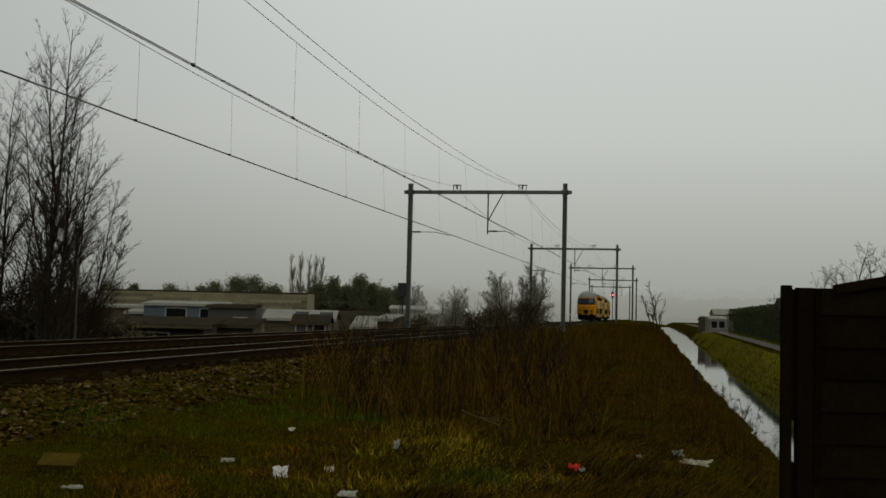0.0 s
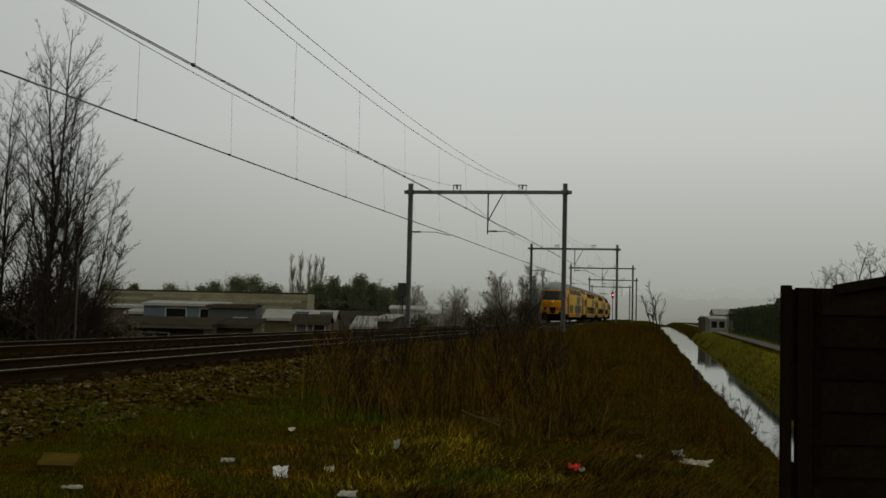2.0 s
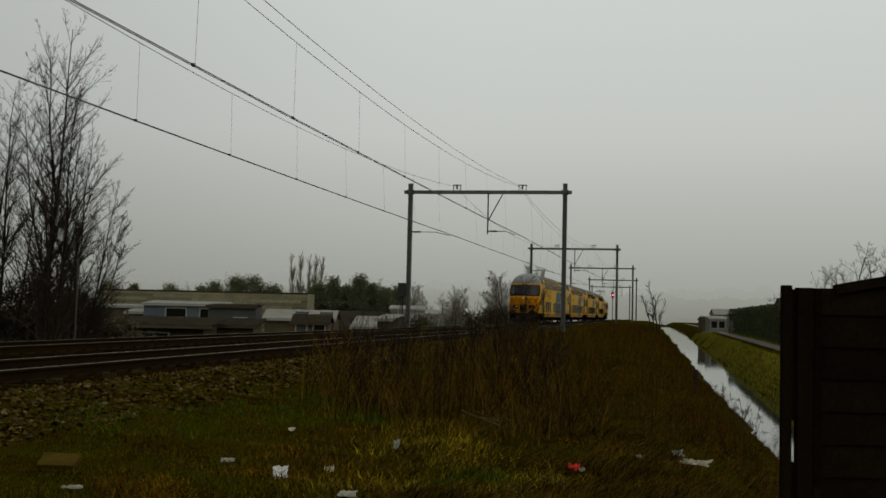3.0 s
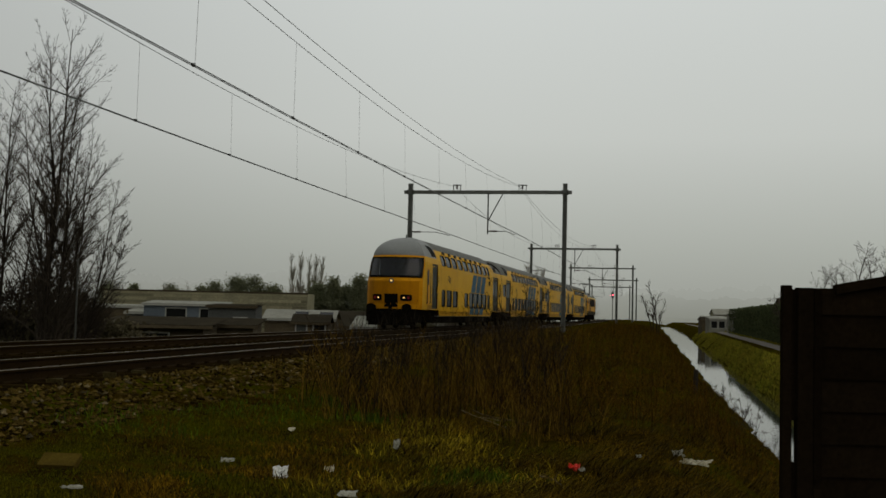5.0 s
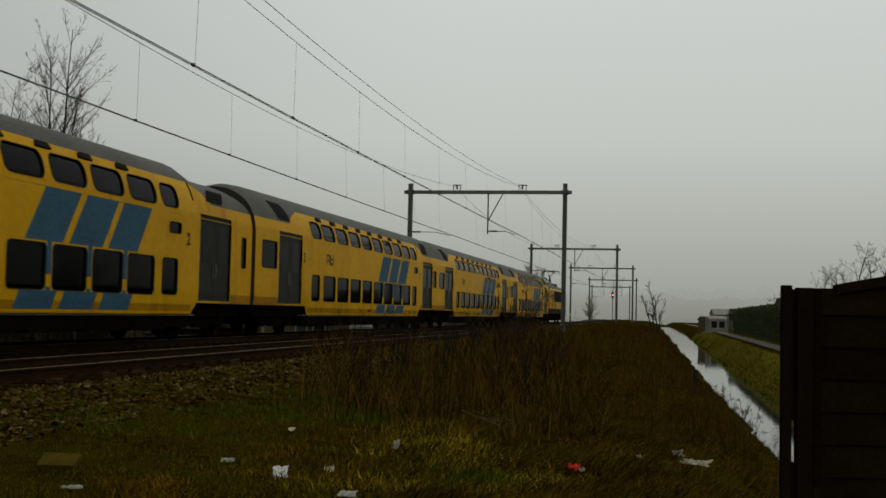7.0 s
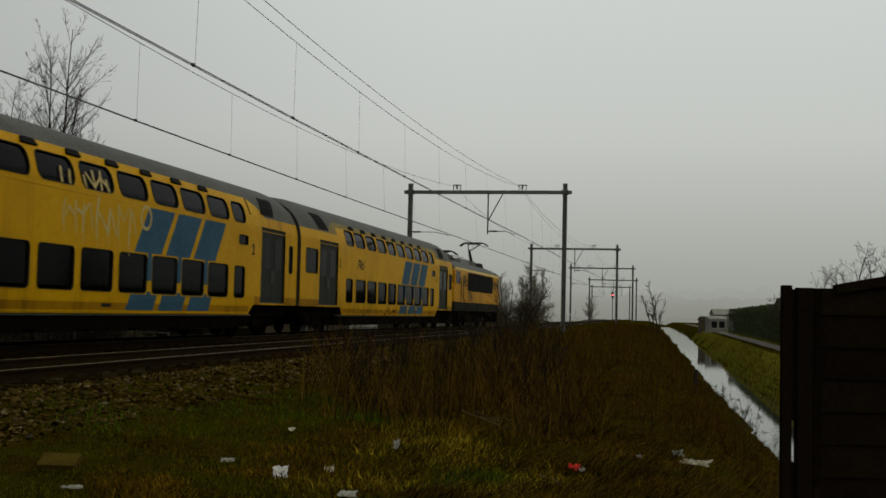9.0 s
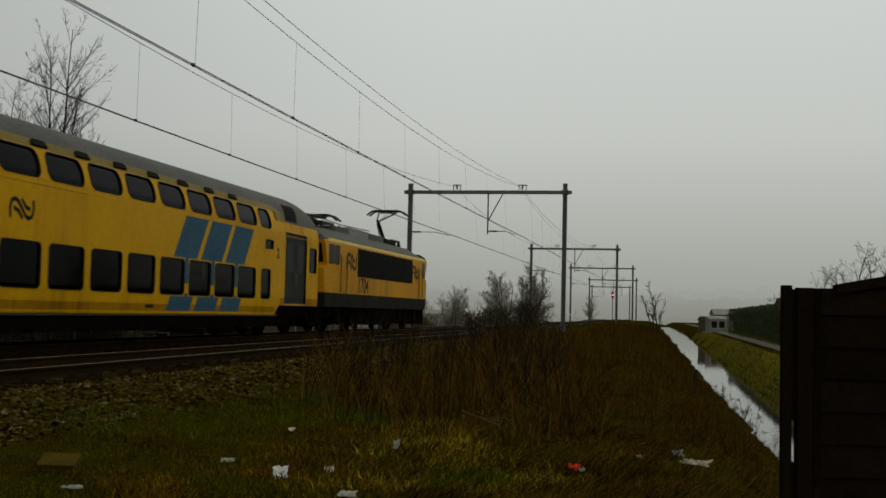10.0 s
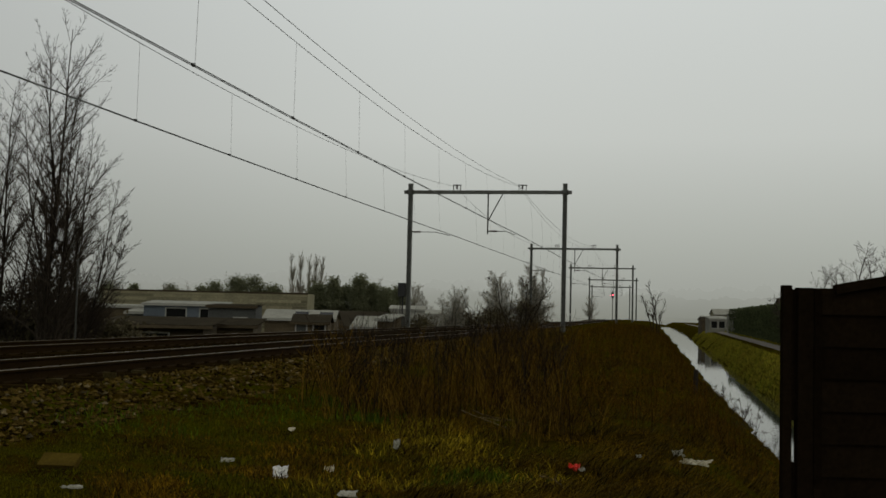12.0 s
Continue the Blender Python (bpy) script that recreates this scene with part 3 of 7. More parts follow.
def window(parent, x0, z0, x1, z1, side, r=0.12, glass="glass", lean=0.0, name="window", rim=0.05, depth=0.03, rim_mat="rubber"):
    """A pane with its rubber rim, set in an opening; lean moves the top along x."""
    def bent(pts, out):
        return [side_point(x + lean * (z - z0) / (z1 - z0), z, side, out) for x, z in pts]
    q, fill = Build(), Build()
    inner = rounded(x0 + rim, z0 + rim, x1 - rim, z1 - rim, r)
    ring = rounded(x0 + 0.006, z0 + 0.006, x1 - 0.006, z1 - 0.006, r + rim * 0.8)
    outer = [(min(max(x, x0 - 0.01), x1 + 0.01), min(max(z, z0 - 0.01), z1 + 0.01)) for x, z in
             [((x - (x0 + x1) / 2) * 1.9 + (x0 + x1) / 2, (z - (z0 + z1) / 2) * 1.9 + (z0 + z1) / 2) for x, z in inner]]
    ia, ib, ra, oa = bent(inner, 0.012), bent(inner, -depth), bent(ring, 0.012), bent(outer, 0.004)
    rb = bent(ring, 0.004)
    for k in range(len(inner)):
        j = (k + 1) % len(inner)
        q.quad(ra[k], ra[j], ia[j], ia[k])
        q.quad(ia[k], ia[j], ib[j], ib[k])
        q.quad(rb[k], rb[j], ra[j], ra[k])
        fill.quad(oa[k], oa[j], rb[j], rb[k])
    w = part(name, Build(), M[rim_mat], parent)
    w.data = q.mesh("frame", M[rim_mat])
    g = Build()
    zs = sorted({z for _, z in inner})
    for za, zb in zip(zs[:-1], zs[1:]):
        def span(z):
            xs = [x for x, zz in inner if abs(zz - z) < 1e-6]
            return min(xs), max(xs)
        (a0, a1), (b0, b1) = span(za), span(zb)
        g.poly(bent([(a0, za), (a1, za), (b1, zb), (b0, zb)], -depth))
    part("surround", fill, M["yellow"], w)
    part("pane", g, M[glass], w, "dark tinted glass")
    return w


def door(parent, x0, x1, side, z0=1.0, z1=3.25):
    mid = (x0 + x1) / 2
    for a, b in ((x0 + 0.03, mid - 0.008), (mid + 0.008, x1 - 0.03)):
        q = Build()
        rows = [z0, 1.2, 1.9, 3.05, z1]
        for za, zb in zip(rows[:-1], rows[1:]):
            q.slab([side_point(a, za, side, -0.05), side_point(b, za, side, -0.05), side_point(b, zb, side, -0.05), side_point(a, zb, side, -0.05)], (0, -side * 0.03, 0))
        leaf = part("door_leaf", q, M["door_grey"], parent, "dark grey sliding door leaf")
        q = Build()
        q.slab([side_point(x, z, side, -0.046) for x, z in rounded(a + 0.22, 2.0, b - 0.22, 2.95, 0.12)], (0, side * 0.004, 0))
        part("door_window", q, M["dark_glass"], leaf, "dark window")
        q = Build()
        hx = b - 0.08 if a < mid - 0.3 else a + 0.08
        q.tube([side_point(hx, 1.6, side, -0.02), side_point(hx, 2.0, side, -0.02)], 0.018, 6)
        part("handle", q, M["steel"], leaf)


def side_panel(xs, zs, side, holes, keep, first_x=None):
    """The outer skin of one side as a grid with openings."""
    q = Build()
    for xa, xb in zip(xs[:-1], xs[1:]):
        for za, zb in zip(zs[:-1], zs[1:]):
            cx, cz = (xa + xb) / 2, (za + zb) / 2
            if not keep(cx, cz) or any(a < cx < b and c < cz < d for a, c, b, d in holes):
                continue

            def p(x, z):
                return side_point(first_x(z) if (first_x and x == xs[0]) else x, z, side)
            pts = [p(xa, za), p(xb, za), p(xb, zb), p(xa, zb)]
            q.poly(pts if side < 0 else pts[::-1])
    return q


def end_drop(x, z, length, stepped=False):
    """Roof ends are rounded down a little."""
    e = min(x, length - x)
    k = float(np.interp(e, [0.1, 0.35, 0.8, 1.3], [0.84, 0.93, 0.985, 1.0]))
    if stepped:                       # the vestibule roof behind the upper deck lies lower
        k *= float(np.interp(x, [length - 4.3, length - 3.3], [1.0, 0.74]))
    return 3.5 + (z - 3.5) * k if z > 3.5 else z


def bogie(parent, x, wheel_r=0.46, base=2.5):
    b = Build()
    for y in (-1.05, 1.0):
        b.box((x - 1.6, y, 0.42), (x + 1.6, y + 0.09, 0.68))
        b.box((x - 0.45, y - 0.05, 0.30), (x + 0.45, y + 0.13, 0.60))
        for dx in (-base / 2, base / 2):
            b.box((x + dx - 0.16, y - 0.06, 0.30), (x + dx + 0.16, y + 0.14, 0.62), cut=0.03)
            b.tube([(x + dx - 0.3, y + 0.04, 0.5), (x + dx - 0.3, y + 0.04, 0.8)], 0.09, 8)
            b.tube([(x + dx + 0.3, y + 0.04, 0.5), (x + dx + 0.3, y + 0.04, 0.8)], 0.09, 8)
    b.box((x - 0.3, -1.0, 0.45), (x + 0.3, 1.05, 0.75))
    bo = part("bogie", b, M["under"], parent, "near-black bogie")
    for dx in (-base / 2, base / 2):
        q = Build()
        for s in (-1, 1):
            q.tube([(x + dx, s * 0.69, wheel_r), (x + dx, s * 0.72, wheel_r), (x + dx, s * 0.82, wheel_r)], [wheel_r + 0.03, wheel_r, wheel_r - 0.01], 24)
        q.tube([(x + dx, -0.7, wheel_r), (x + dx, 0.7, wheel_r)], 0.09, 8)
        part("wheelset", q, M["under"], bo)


EMBLEM_LINE = [(-1.15, -0.50), (-1.20, 0.0), (-1.05, 0.38), (-0.70, 0.50), (-0.36, 0.36), (0.0, 0.0)]
EMBLEM_BARS = list(zip(EMBLEM_LINE[:-1], EMBLEM_LINE[1:])) + [((-0.80, -0.02), (-0.38, -0.12)), ((-0.38, -0.12), (0.02, -0.50))]


def bent_arrow(parent, x, z, size, side, out, colour):
    """Two interlocking bent bars, as a plain emblem."""
    q = Build()
    for flip in (1, -1):
        thick = 0.12
        for (ax, az), (bx, bz) in EMBLEM_BARS:
            d = Vector((bx - ax, 0, bz - az)).normalized()
            nrm = Vector((-d.z, 0, d.x)) * thick
            quad = []
            for px, pz, sg in ((ax, az, 1), (bx, bz, 1), (bx, bz, -1), (ax, az, -1)):
                ex = d * (0.06 if (px, pz) == (bx, bz) else -0.06)
                quad.append((x + flip * size * (px + ex.x + sg * nrm.x), z + flip * size * (pz + ex.z + sg * nrm.z)))
            q.poly([side_point(a, b, side, out) for a, b in quad])
    part("emblem", q, colour, parent, "dark bent-bar emblem")


def lettering(parent, text, x, z, size, side, out, colour, label):
    cu = bpy.data.curves.new("text", "FONT")
    cu.body = text
    cu.size = size
    cu.extrude = 0.002
    cu.offset = 0.014
    cu.align_x = "CENTER"
    tmp = bpy.data.objects.new("text", cu)
    scene.collection.objects.link(tmp)
    bpy.context.view_layer.update()
    me = bpy.data.meshes.new_from_object(tmp.evaluated_get(bpy.context.evaluated_depsgraph_get()))
    bpy.data.objects.remove(tmp)
    me.materials.clear()
    me.materials.append(colour)
    ob = part("lettering", me, None, parent, label)
    y = side * (half_width(z) + out)
    ob.matrix_basis = Matrix.Translation((x, y, z)) @ Matrix.Rotation(math.pi / 2, 4, "X") @ (Matrix() if side < 0 else Matrix.Rotation(math.pi, 4, "Y"))


M["dark_glass"] = mat("dark_glass", (0.008, 0.009, 0.008), (0.011, 0.011, 0.010), rough=0.14, bump=0.0, spec=0.02)
M["emblem"] = mat("emblem_black", (0.010, 0.006, 0.003), (0.014, 0.008, 0.004), rough=0.6, bump=0, spec=0.1)
M["scrawl"] = mat("faded_white_spray", (0.52, 0.42, 0.17), (0.42, 0.28, 0.05), rough=0.7, scale=3, bump=0)
M["vent"] = mat("vent_black", (0.016, 0.016, 0.013), (0.010, 0.010, 0.008), rough=0.8, bump=0.1, spec=0.05)
M["bellows"] = mat("gangway_rubber", (0.02, 0.018, 0.014), (0.03, 0.026, 0.018), rough=0.85, bump=0.2)


def coach(length, driving, words, scrawl, narrow_end, grimy=False):
    c = thing("double_deck_coach", None, words, "train coach", "vehicles of the train")
    x_end = length - 0.08
    x_start = 0.08
    mid0, mid1 = 4.85, length - 4.05
    up = [(5.45, 3.23, 6.62, 3.83)] + [(6.75 + 1.726 * k, 3.23, 8.25 + 1.726 * k, 3.83) for k in range(8)] + [(20.58, 3.23, 21.62, 3.83)]
    if driving:
        low = [(5.5, 1.12, 6.48, 2.03), (6.87, 1.12, 8.32, 2.03), (8.62, 1.12, 10.09, 2.03), (12.27, 1.16, 13.42, 1.98)]
        low += [(13.82 + 1.66 * k, 1.10, 15.26 + 1.66 * k, 2.03) for k in range(4)] + [(20.65, 1.12, 21.6, 2.03)]
        doors = [(3.05, 4.42), (22.96, 25.2)]
    else:
        low = [(5.5, 1.12, 6.42, 2.03)] + [(6.85 + 1.708 * k, 1.12, 8.30 + 1.708 * k, 2.03) for k in range(8)] + [(20.7, 1.12, 21.55, 2.03)]
        doors = [(2.17, 4.42), (22.90, 25.10)]
    ends = [(21.0 + 0.0, 2.62, 21.75, 2.92)]
    if not driving:
        ends.append((0.62, 2.05, 1.98, 2.90))
    ends.append((length - 0.95, 1.95, length - 0.55, 2.85) if narrow_end else (length - 1.30 + 0.2, 2.05, length - 0.30, 2.90))
    holes = up + low + ends + [(a, 1.0, b, 3.25) for a, b in doors]
    xs = sorted({x_start, 0.5, 1.0, 1.6, mid0, mid0 + 0.35, mid1 - 0.35, mid1, length - 1.4, length - 0.5, x_end, 4.42}
                | {h[0] for h in holes} | {h[2] for h in holes})
    xs = [x for x in xs if x_start <= x <= x_end and not (driving and x < 1.95)]
    if driving:
        xs = [1.9] + [x for x in xs if x > 1.95]
    zs = sorted({0.66, 0.95, 1.0, 1.2, 2.3, 3.05, 3.41, 3.55, 3.66, 4.02} | {h[1] for h in holes} | {h[3] for h in holes})
    first = (lambda z: nose(z)[1]) if driving else None

    def yellow(x, z):
        if z < 0.95 and not (mid0 + 0.35 < x < mid1 - 0.35):
            return False
        return z < 3.55 or (4.42 < x < length - 4.3)

    def grey(x, z):
        return z > 3.55 and not (4.42 < x < length - 4.3)

    for side in (-1, 1):
        q = side_panel(xs, zs, side, holes, yellow, first)
        for xa, xb in ((mid0 + 0.35, mid0), (mid1 - 0.35, mid1)):
            q.poly([side_point(xa, 0.66, side), side_point(xa, 0.95, side), side_point(xb, 0.95, side)])
        part("body_side", q, M["yellow"], c, "yellow painted steel side")
    # slanting ends of the yellow over the vestibules, and grime below the roof edge
    for side in (-1, 1):
        for xa, way in ((length - 4.3, 1), (4.42, -1)):
            if driving and way < 0:
                continue
            q = Build()
            hs = [3.55, 3.66, 3.80, 3.92, 4.02]
            for za, zb in zip(hs[:-1], hs[1:]):
                ra, rb = (1.15 * (1 - ((z - 3.55) / 0.47) ** 1.6) for z in (za, zb))
                pts = [side_point(xa, za, side, 0.004), side_point(xa + way * ra, za, side, 0.004), side_point(xa + way * rb, zb, side, 0.004), side_point(xa, zb, side, 0.004)]
                if rb > 1e-6:
                    q.poly(pts)
                else:
                    q.poly(pts[:3])
            part("shoulder", q, M["grimy_yellow" if grimy else "yellow"], c)
        if grimy:
            q = Build()
            for za, zb in ((3.83, 3.92), (3.92, 4.02)):
                q.poly([side_point(4.42, za, side, 0.003), side_point(length - 4.3, za, side, 0.003), side_point(length - 4.3, zb, side, 0.003), side_point(4.42, zb, side, 0.003)])
            part("grime_band", q, M["grimy_yellow"], c, "soot-stained band below the roof")
        q = Build()
        q.poly([side_point(mid0 + 0.36, 0.735, side, 0.0025), side_point(mid1 - 0.36, 0.735, side, 0.0025), side_point(mid1 - 0.36, 0.90, side, 0.0025), side_point(mid0 + 0.36, 0.90, side, 0.0025)])
        part("dusty_sill", q, M["dusty_side"], c, "sill brown with brake dust")
        a = 1.95 if driving else x_start
        for xa, xb in ((a, mid0 - 0.35), (mid1 + 0.05, x_end)):
            for da, db in doors:
                if xa < da < xb:
                    for u0, u1 in ((xa, da - 0.01), (db + 0.01, xb)):
                        if u1 - u0 > 0.1:
                            q = Build()
                            q.poly([side_point(u0, 0.955, side, 0.003), side_point(u1, 0.955, side, 0.003), side_point(u1, 1.19, side, 0.003), side_point(u0, 1.19, side, 0.003)])
                            part("dusty_sill", q, M["dusty_side"], c)
    # belt and sill beads along the sides
    for side in (-1, 1):
        for z, h in ((3.12, 0.02), (0.68, 0.05)):
            q = Build()
            a, b = (2.0 if driving else x_start, x_end) if z > 1 else (mid0 + 0.3, mid1 - 0.3)
            q.slab([side_point(a, z, side, 0.003), side_point(b, z, side, 0.003), side_point(b, z + h, side, 0.003), side_point(a, z + h, side, 0.003)], (0, side * 0.008, 0))
            part("bead", q, M["yellow"], c)
    # roof
    q, fore_roof = Build(), Build()
    rx = sorted(set(([1.9, 4.1] if driving else [0.08, 0.32, 0.6, 1.0, 2.2]) + [4.42, 8, 12, 16, 20, length - 4.3, length - 3.95, length - 3.6, length - 3.3, length - 1.2, length - 0.8, length - 0.45, x_end]))
    rz = [3.55, 3.66, 3.80, 4.02, 4.12, 4.22, 4.32, 4.40, 4.47, 4.52, 4.555, 4.58]
    for xa, xb in zip(rx[:-1], rx[1:]):
        for za, zb in zip(rz[:-1], rz[1:]):
            if zb <= 4.021 and 4.42 < (xa + xb) / 2 < length - 4.3:
                continue
            for side in (-1, 1):
                def p(x, z):
                    xx = nose(z)[1] if (driving and x == rx[0]) else x
                    zz = end_drop(x, z, length, driving) if not (driving and x < 8) else z
                    return (xx, side * half_width(z), zz)
                pts = [p(xa, za), p(xb, za), p(xb, zb), p(xa, zb)]
                (fore_roof if driving and xb < 4.43 else q).poly(pts if side < 0 else pts[::-1])
    if driving:
        part("cab_roof", fore_roof, M["cab_grey"], c, "light grey roof behind the cab", smooth=True)
    roof = part("roof", q, M["roof_grey"], c, "dull grey roof", smooth=True)
    for x in (2.15, length - 3.55):
        for side in (-1, 1):
            if driving and x < 3:
                x = 3.1
            fore = x < 6
            q = Build()
            for k in range(3 if driving and not fore else 5):
                za, zb = 3.62 + 0.11 * k, 3.71 + 0.11 * k
                sl = (za - 3.62) * (0.75 if fore else -0.75)
                q.slab([side_point(x + 0.1 - sl, za, side, 0.006), side_point(x + 1.25 - sl, za, side, 0.006), side_point(x + 1.25 - sl - (0.06 if fore else -0.06), zb, side, 0.02), side_point(x + 0.1 - sl - (0.06 if fore else -0.06), zb, side, 0.02)], (0, side * 0.012, 0.012))
            part("roof_vent", q, M["vent"], roof, "black louvred vent")
    for k in range(9):
        for side in (-1, 1):
            x = 6.68 + 1.726 * k
            q = Build()
            q.slab([side_point(x - 0.30, 3.87, side, 0.006), side_point(x + 0.30, 3.87, side, 0.006), side_point(x + 0.24, 3.985, side, 0.010), side_point(x - 0.24, 3.985, side, 0.010)], (0, side * 0.035, 0.03))
            if k in (0, 1, 2, 3, 4, 5, 6, 7):
                part("vent_flap", q, M["rubber"], c, "small black vent")
    for side in (-1, 1):
        for i, h in enumerate(up):
            window(c, *h, side, r=0.19, rim=0.03)
        for h in low:
            window(c, *h, side, r=0.10, rim=0.03)
        for h in ends:
            window(c, *h, side, r=0.06, rim=0.03)
        for a, b in doors:
            door(c, a, b, side)
        # blue slanting bands
        for k in range(3):
            x = 15.15 + 1.70 * k
            q = Build()
            q.poly([side_point(x - 0.72, 2.06, side, 0.004), side_point(x + 0.73, 2.06, side, 0.004), side_point(x + 1.45, 3.11, side, 0.004), side_point(x, 3.11, side, 0.004)])
            q.poly([side_point(x - 1.0, 0.74, side, 0.007), side_point(x + 0.42, 0.74, side, 0.007), side_point(x + 0.50, 0.95, side, 0.004), side_point(x - 0.9, 0.95, side, 0.004)])
            q.poly([side_point(x - 0.9, 0.95, side, 0.005), side_point(x + 0.50, 0.95, side, 0.005), side_point(x + 0.58, 1.10, side, 0.004), side_point(x - 0.84, 1.10, side, 0.004)])
            for h in low:
                for g in low:
                    if 0.05 < g[0] - h[2] < 0.6 and x - 0.9 < h[2] + 0.1 < x + 0.75:
                        q.poly([side_point(h[2] + 0.012, 1.10, side, 0.004), side_point(g[0] - 0.012, 1.10, side, 0.004), side_point(g[0] - 0.012, 2.06, side, 0.004), side_point(h[2] + 0.012, 2.06, side, 0.004)])
            part("blue_band", q, M["blue"], c, "slanting blue painted band")
        bent_arrow(c, 7.55, 2.60, 0.34, side, 0.004, M["emblem"])
        lettering(c, "2", 4.66, 2.40, 0.42, side, 0.004, M["emblem"], "dark class numeral")
        lettering(c, "2", 22.2, 2.40, 0.42, side, 0.004, M["emblem"], "dark class numeral")
        q = Build()
        q.poly([side_point(13.0, 0.80, side, 0.004), side_point(13.45, 0.80, side, 0.004), side_point(13.45, 0.88, side, 0.004), side_point(13.0, 0.88, side, 0.004)])
        part("plate_bar", q, M["emblem"], c)
    if scrawl:
        r = random.Random(8)
        q = Build()

        def spray(pts, wide, out):
            for (xa, za), (xb, zb) in zip(pts[:-1], pts[1:]):
                d = Vector((xb - xa, zb - za)).normalized()
                ox, oz = -d.y * wide / 2, d.x * wide / 2
                q.poly([side_point(xa - ox, za - oz, -1, out), side_point(xb - ox, zb - oz, -1, out), side_point(xb + ox, zb + oz, -1, out), side_point(xa + ox, za + oz, -1, out)])
        # tall uneven uprights with cross strokes, thin run-off below, and a loop at the end
        for k, x in enumerate((11.22, 11.72, 12.02, 12.62, 13.12, 13.62, 14.12)):
            top, foot = r.uniform(2.9, 3.18), r.uniform(2.1, 2.42)
            spray([(x, foot), (x + r.uniform(-0.06, 0.06), (top + foot) / 2), (x + r.uniform(-0.05, 0.08), top)], r.uniform(0.06, 0.10), 0.005 + 0.0006 * k)
            spray([(x + 0.02, foot), (x + 0.03, foot - r.uniform(0.1, 0.25))], 0.02, 0.0095)
            spray([(x, top - r.uniform(0, 0.4)), (x + r.uniform(0.15, 0.3), r.uniform(2.5, 3.0)), (x + r.uniform(0.3, 0.5), r.uniform(2.3, 3.1))], r.uniform(0.04, 0.07), 0.010 + 0.0002 * k)
        spray([(14.98 + 0.27 * math.cos(6.283 * k / 14), 2.86 + 0.26 * math.sin(6.283 * k / 14)) for k in range(15)], 0.08, 0.0115)
        for x in (11.15, 11.45, 12.15, 12.5, 12.8, 13.15):
            spray([(x, 3.22), (x + r.uniform(-0.08, 0.1), 3.36), (x + r.uniform(-0.1, 0.14), r.uniform(3.5, 3.7))], 0.07, 0.012 + 0.0005 * (x - 11))
        spray([(12.15, 3.58), (12.5, 3.3), (12.8, 3.55), (13.15, 3.3)], 0.06, 0.0145)
        part("sprayed_strokes", q, M["scrawl"], c, "faded white sprayed strokes")
    # ends, gangway, floor, deck and seats
    # end walls get near-black colour, so shade in the coach gaps is painted
    for x in ([x_end - 0.03] if driving else [x_start + 0.03, x_end - 0.03]):
        ring = [(z, half_width(z) - 0.015) for z in (0.95, 1.2, 3.05, 3.27, 3.55, 3.8, 4.02, 4.22, 4.4, 4.52, 4.57)]
        pts = [(x, -w_, end_drop(x, z, length, driving) - 0.01) for z, w_ in ring] + [(x, w_, end_drop(x, z, length, driving) - 0.01) for z, w_ in ring[::-1]]
        q = Build()
        q.slab(pts, (0.02, 0, 0))
        part("end_wall", q, M["bellows"], c, "dirty end wall, near-black to shade the coach gap")
    for x in ([length - 0.10] if driving else [0.10, length - 0.10]):
        q = Build()
        for k in range(3):
            d = -0.06 + 0.06 * k
            for a, b, lo, hi in ((-0.75, -0.55, 1.0, 3.2), (0.55, 0.75, 1.0, 3.2), (-0.75, 0.75, 3.2, 3.4)):
                q.box((x + d - 0.025, a, lo), (x + d + 0.025, b, hi))
        part("gangway_bellows", q, M["bellows"], c)
        for y in (-0.875, 0.875):
            d = 0.18 if x > 5 else -0.18
            q = Build()
            q.tube([(x - d, y, 1.05), (x + d * 0.3, y, 1.05), (x + d * 0.31, y, 1.05), (x + d * 0.5, y, 1.05)], [0.07, 0.07, 0.21, 0.21], 12)
            part("buffer", q, M["under"], c)
    q = Build()
    fx = 2.0 if driving else x_start
    q.box((fx, -1.33, 0.98), (5.2, 1.33, 1.03))
    q.box((mid1, -1.33, 0.98), (x_end, 1.33, 1.03))
    q.box((mid0, -1.31, 0.62), (mid1, 1.31, 0.67))
    q.box((5.0, -1.36, 2.45), (mid1, 1.36, 2.52))
    part("floor", q, M["interior"], c)
    for k in range(9):
        x = 6.6 + k * 1.72
        for y in (-1.25, 0.3):
            for z in (2.52, 0.67):
                q = Build()
                q.box((x - 0.08, y, z + 0.2), (x + 0.08, y + 0.95, z + 0.9), cut=0.03)
                q.box((x - 0.50, y, z), (x + 0.50, y + 0.95, z + 0.40))
                part("seat", q, M["seat"], c)
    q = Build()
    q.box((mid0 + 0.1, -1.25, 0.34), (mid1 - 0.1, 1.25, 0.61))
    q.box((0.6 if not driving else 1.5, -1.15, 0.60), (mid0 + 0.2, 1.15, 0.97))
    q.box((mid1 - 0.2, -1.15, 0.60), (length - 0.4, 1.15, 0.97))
    part("underframe", q, M["under"], c, "near-black underframe")
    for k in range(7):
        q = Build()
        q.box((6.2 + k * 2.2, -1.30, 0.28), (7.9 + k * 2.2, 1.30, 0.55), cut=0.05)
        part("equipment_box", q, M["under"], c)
    for x in (2.9, length - 2.9):
        bogie(c, x)
    if driving:
        cab_front(c)
    return c


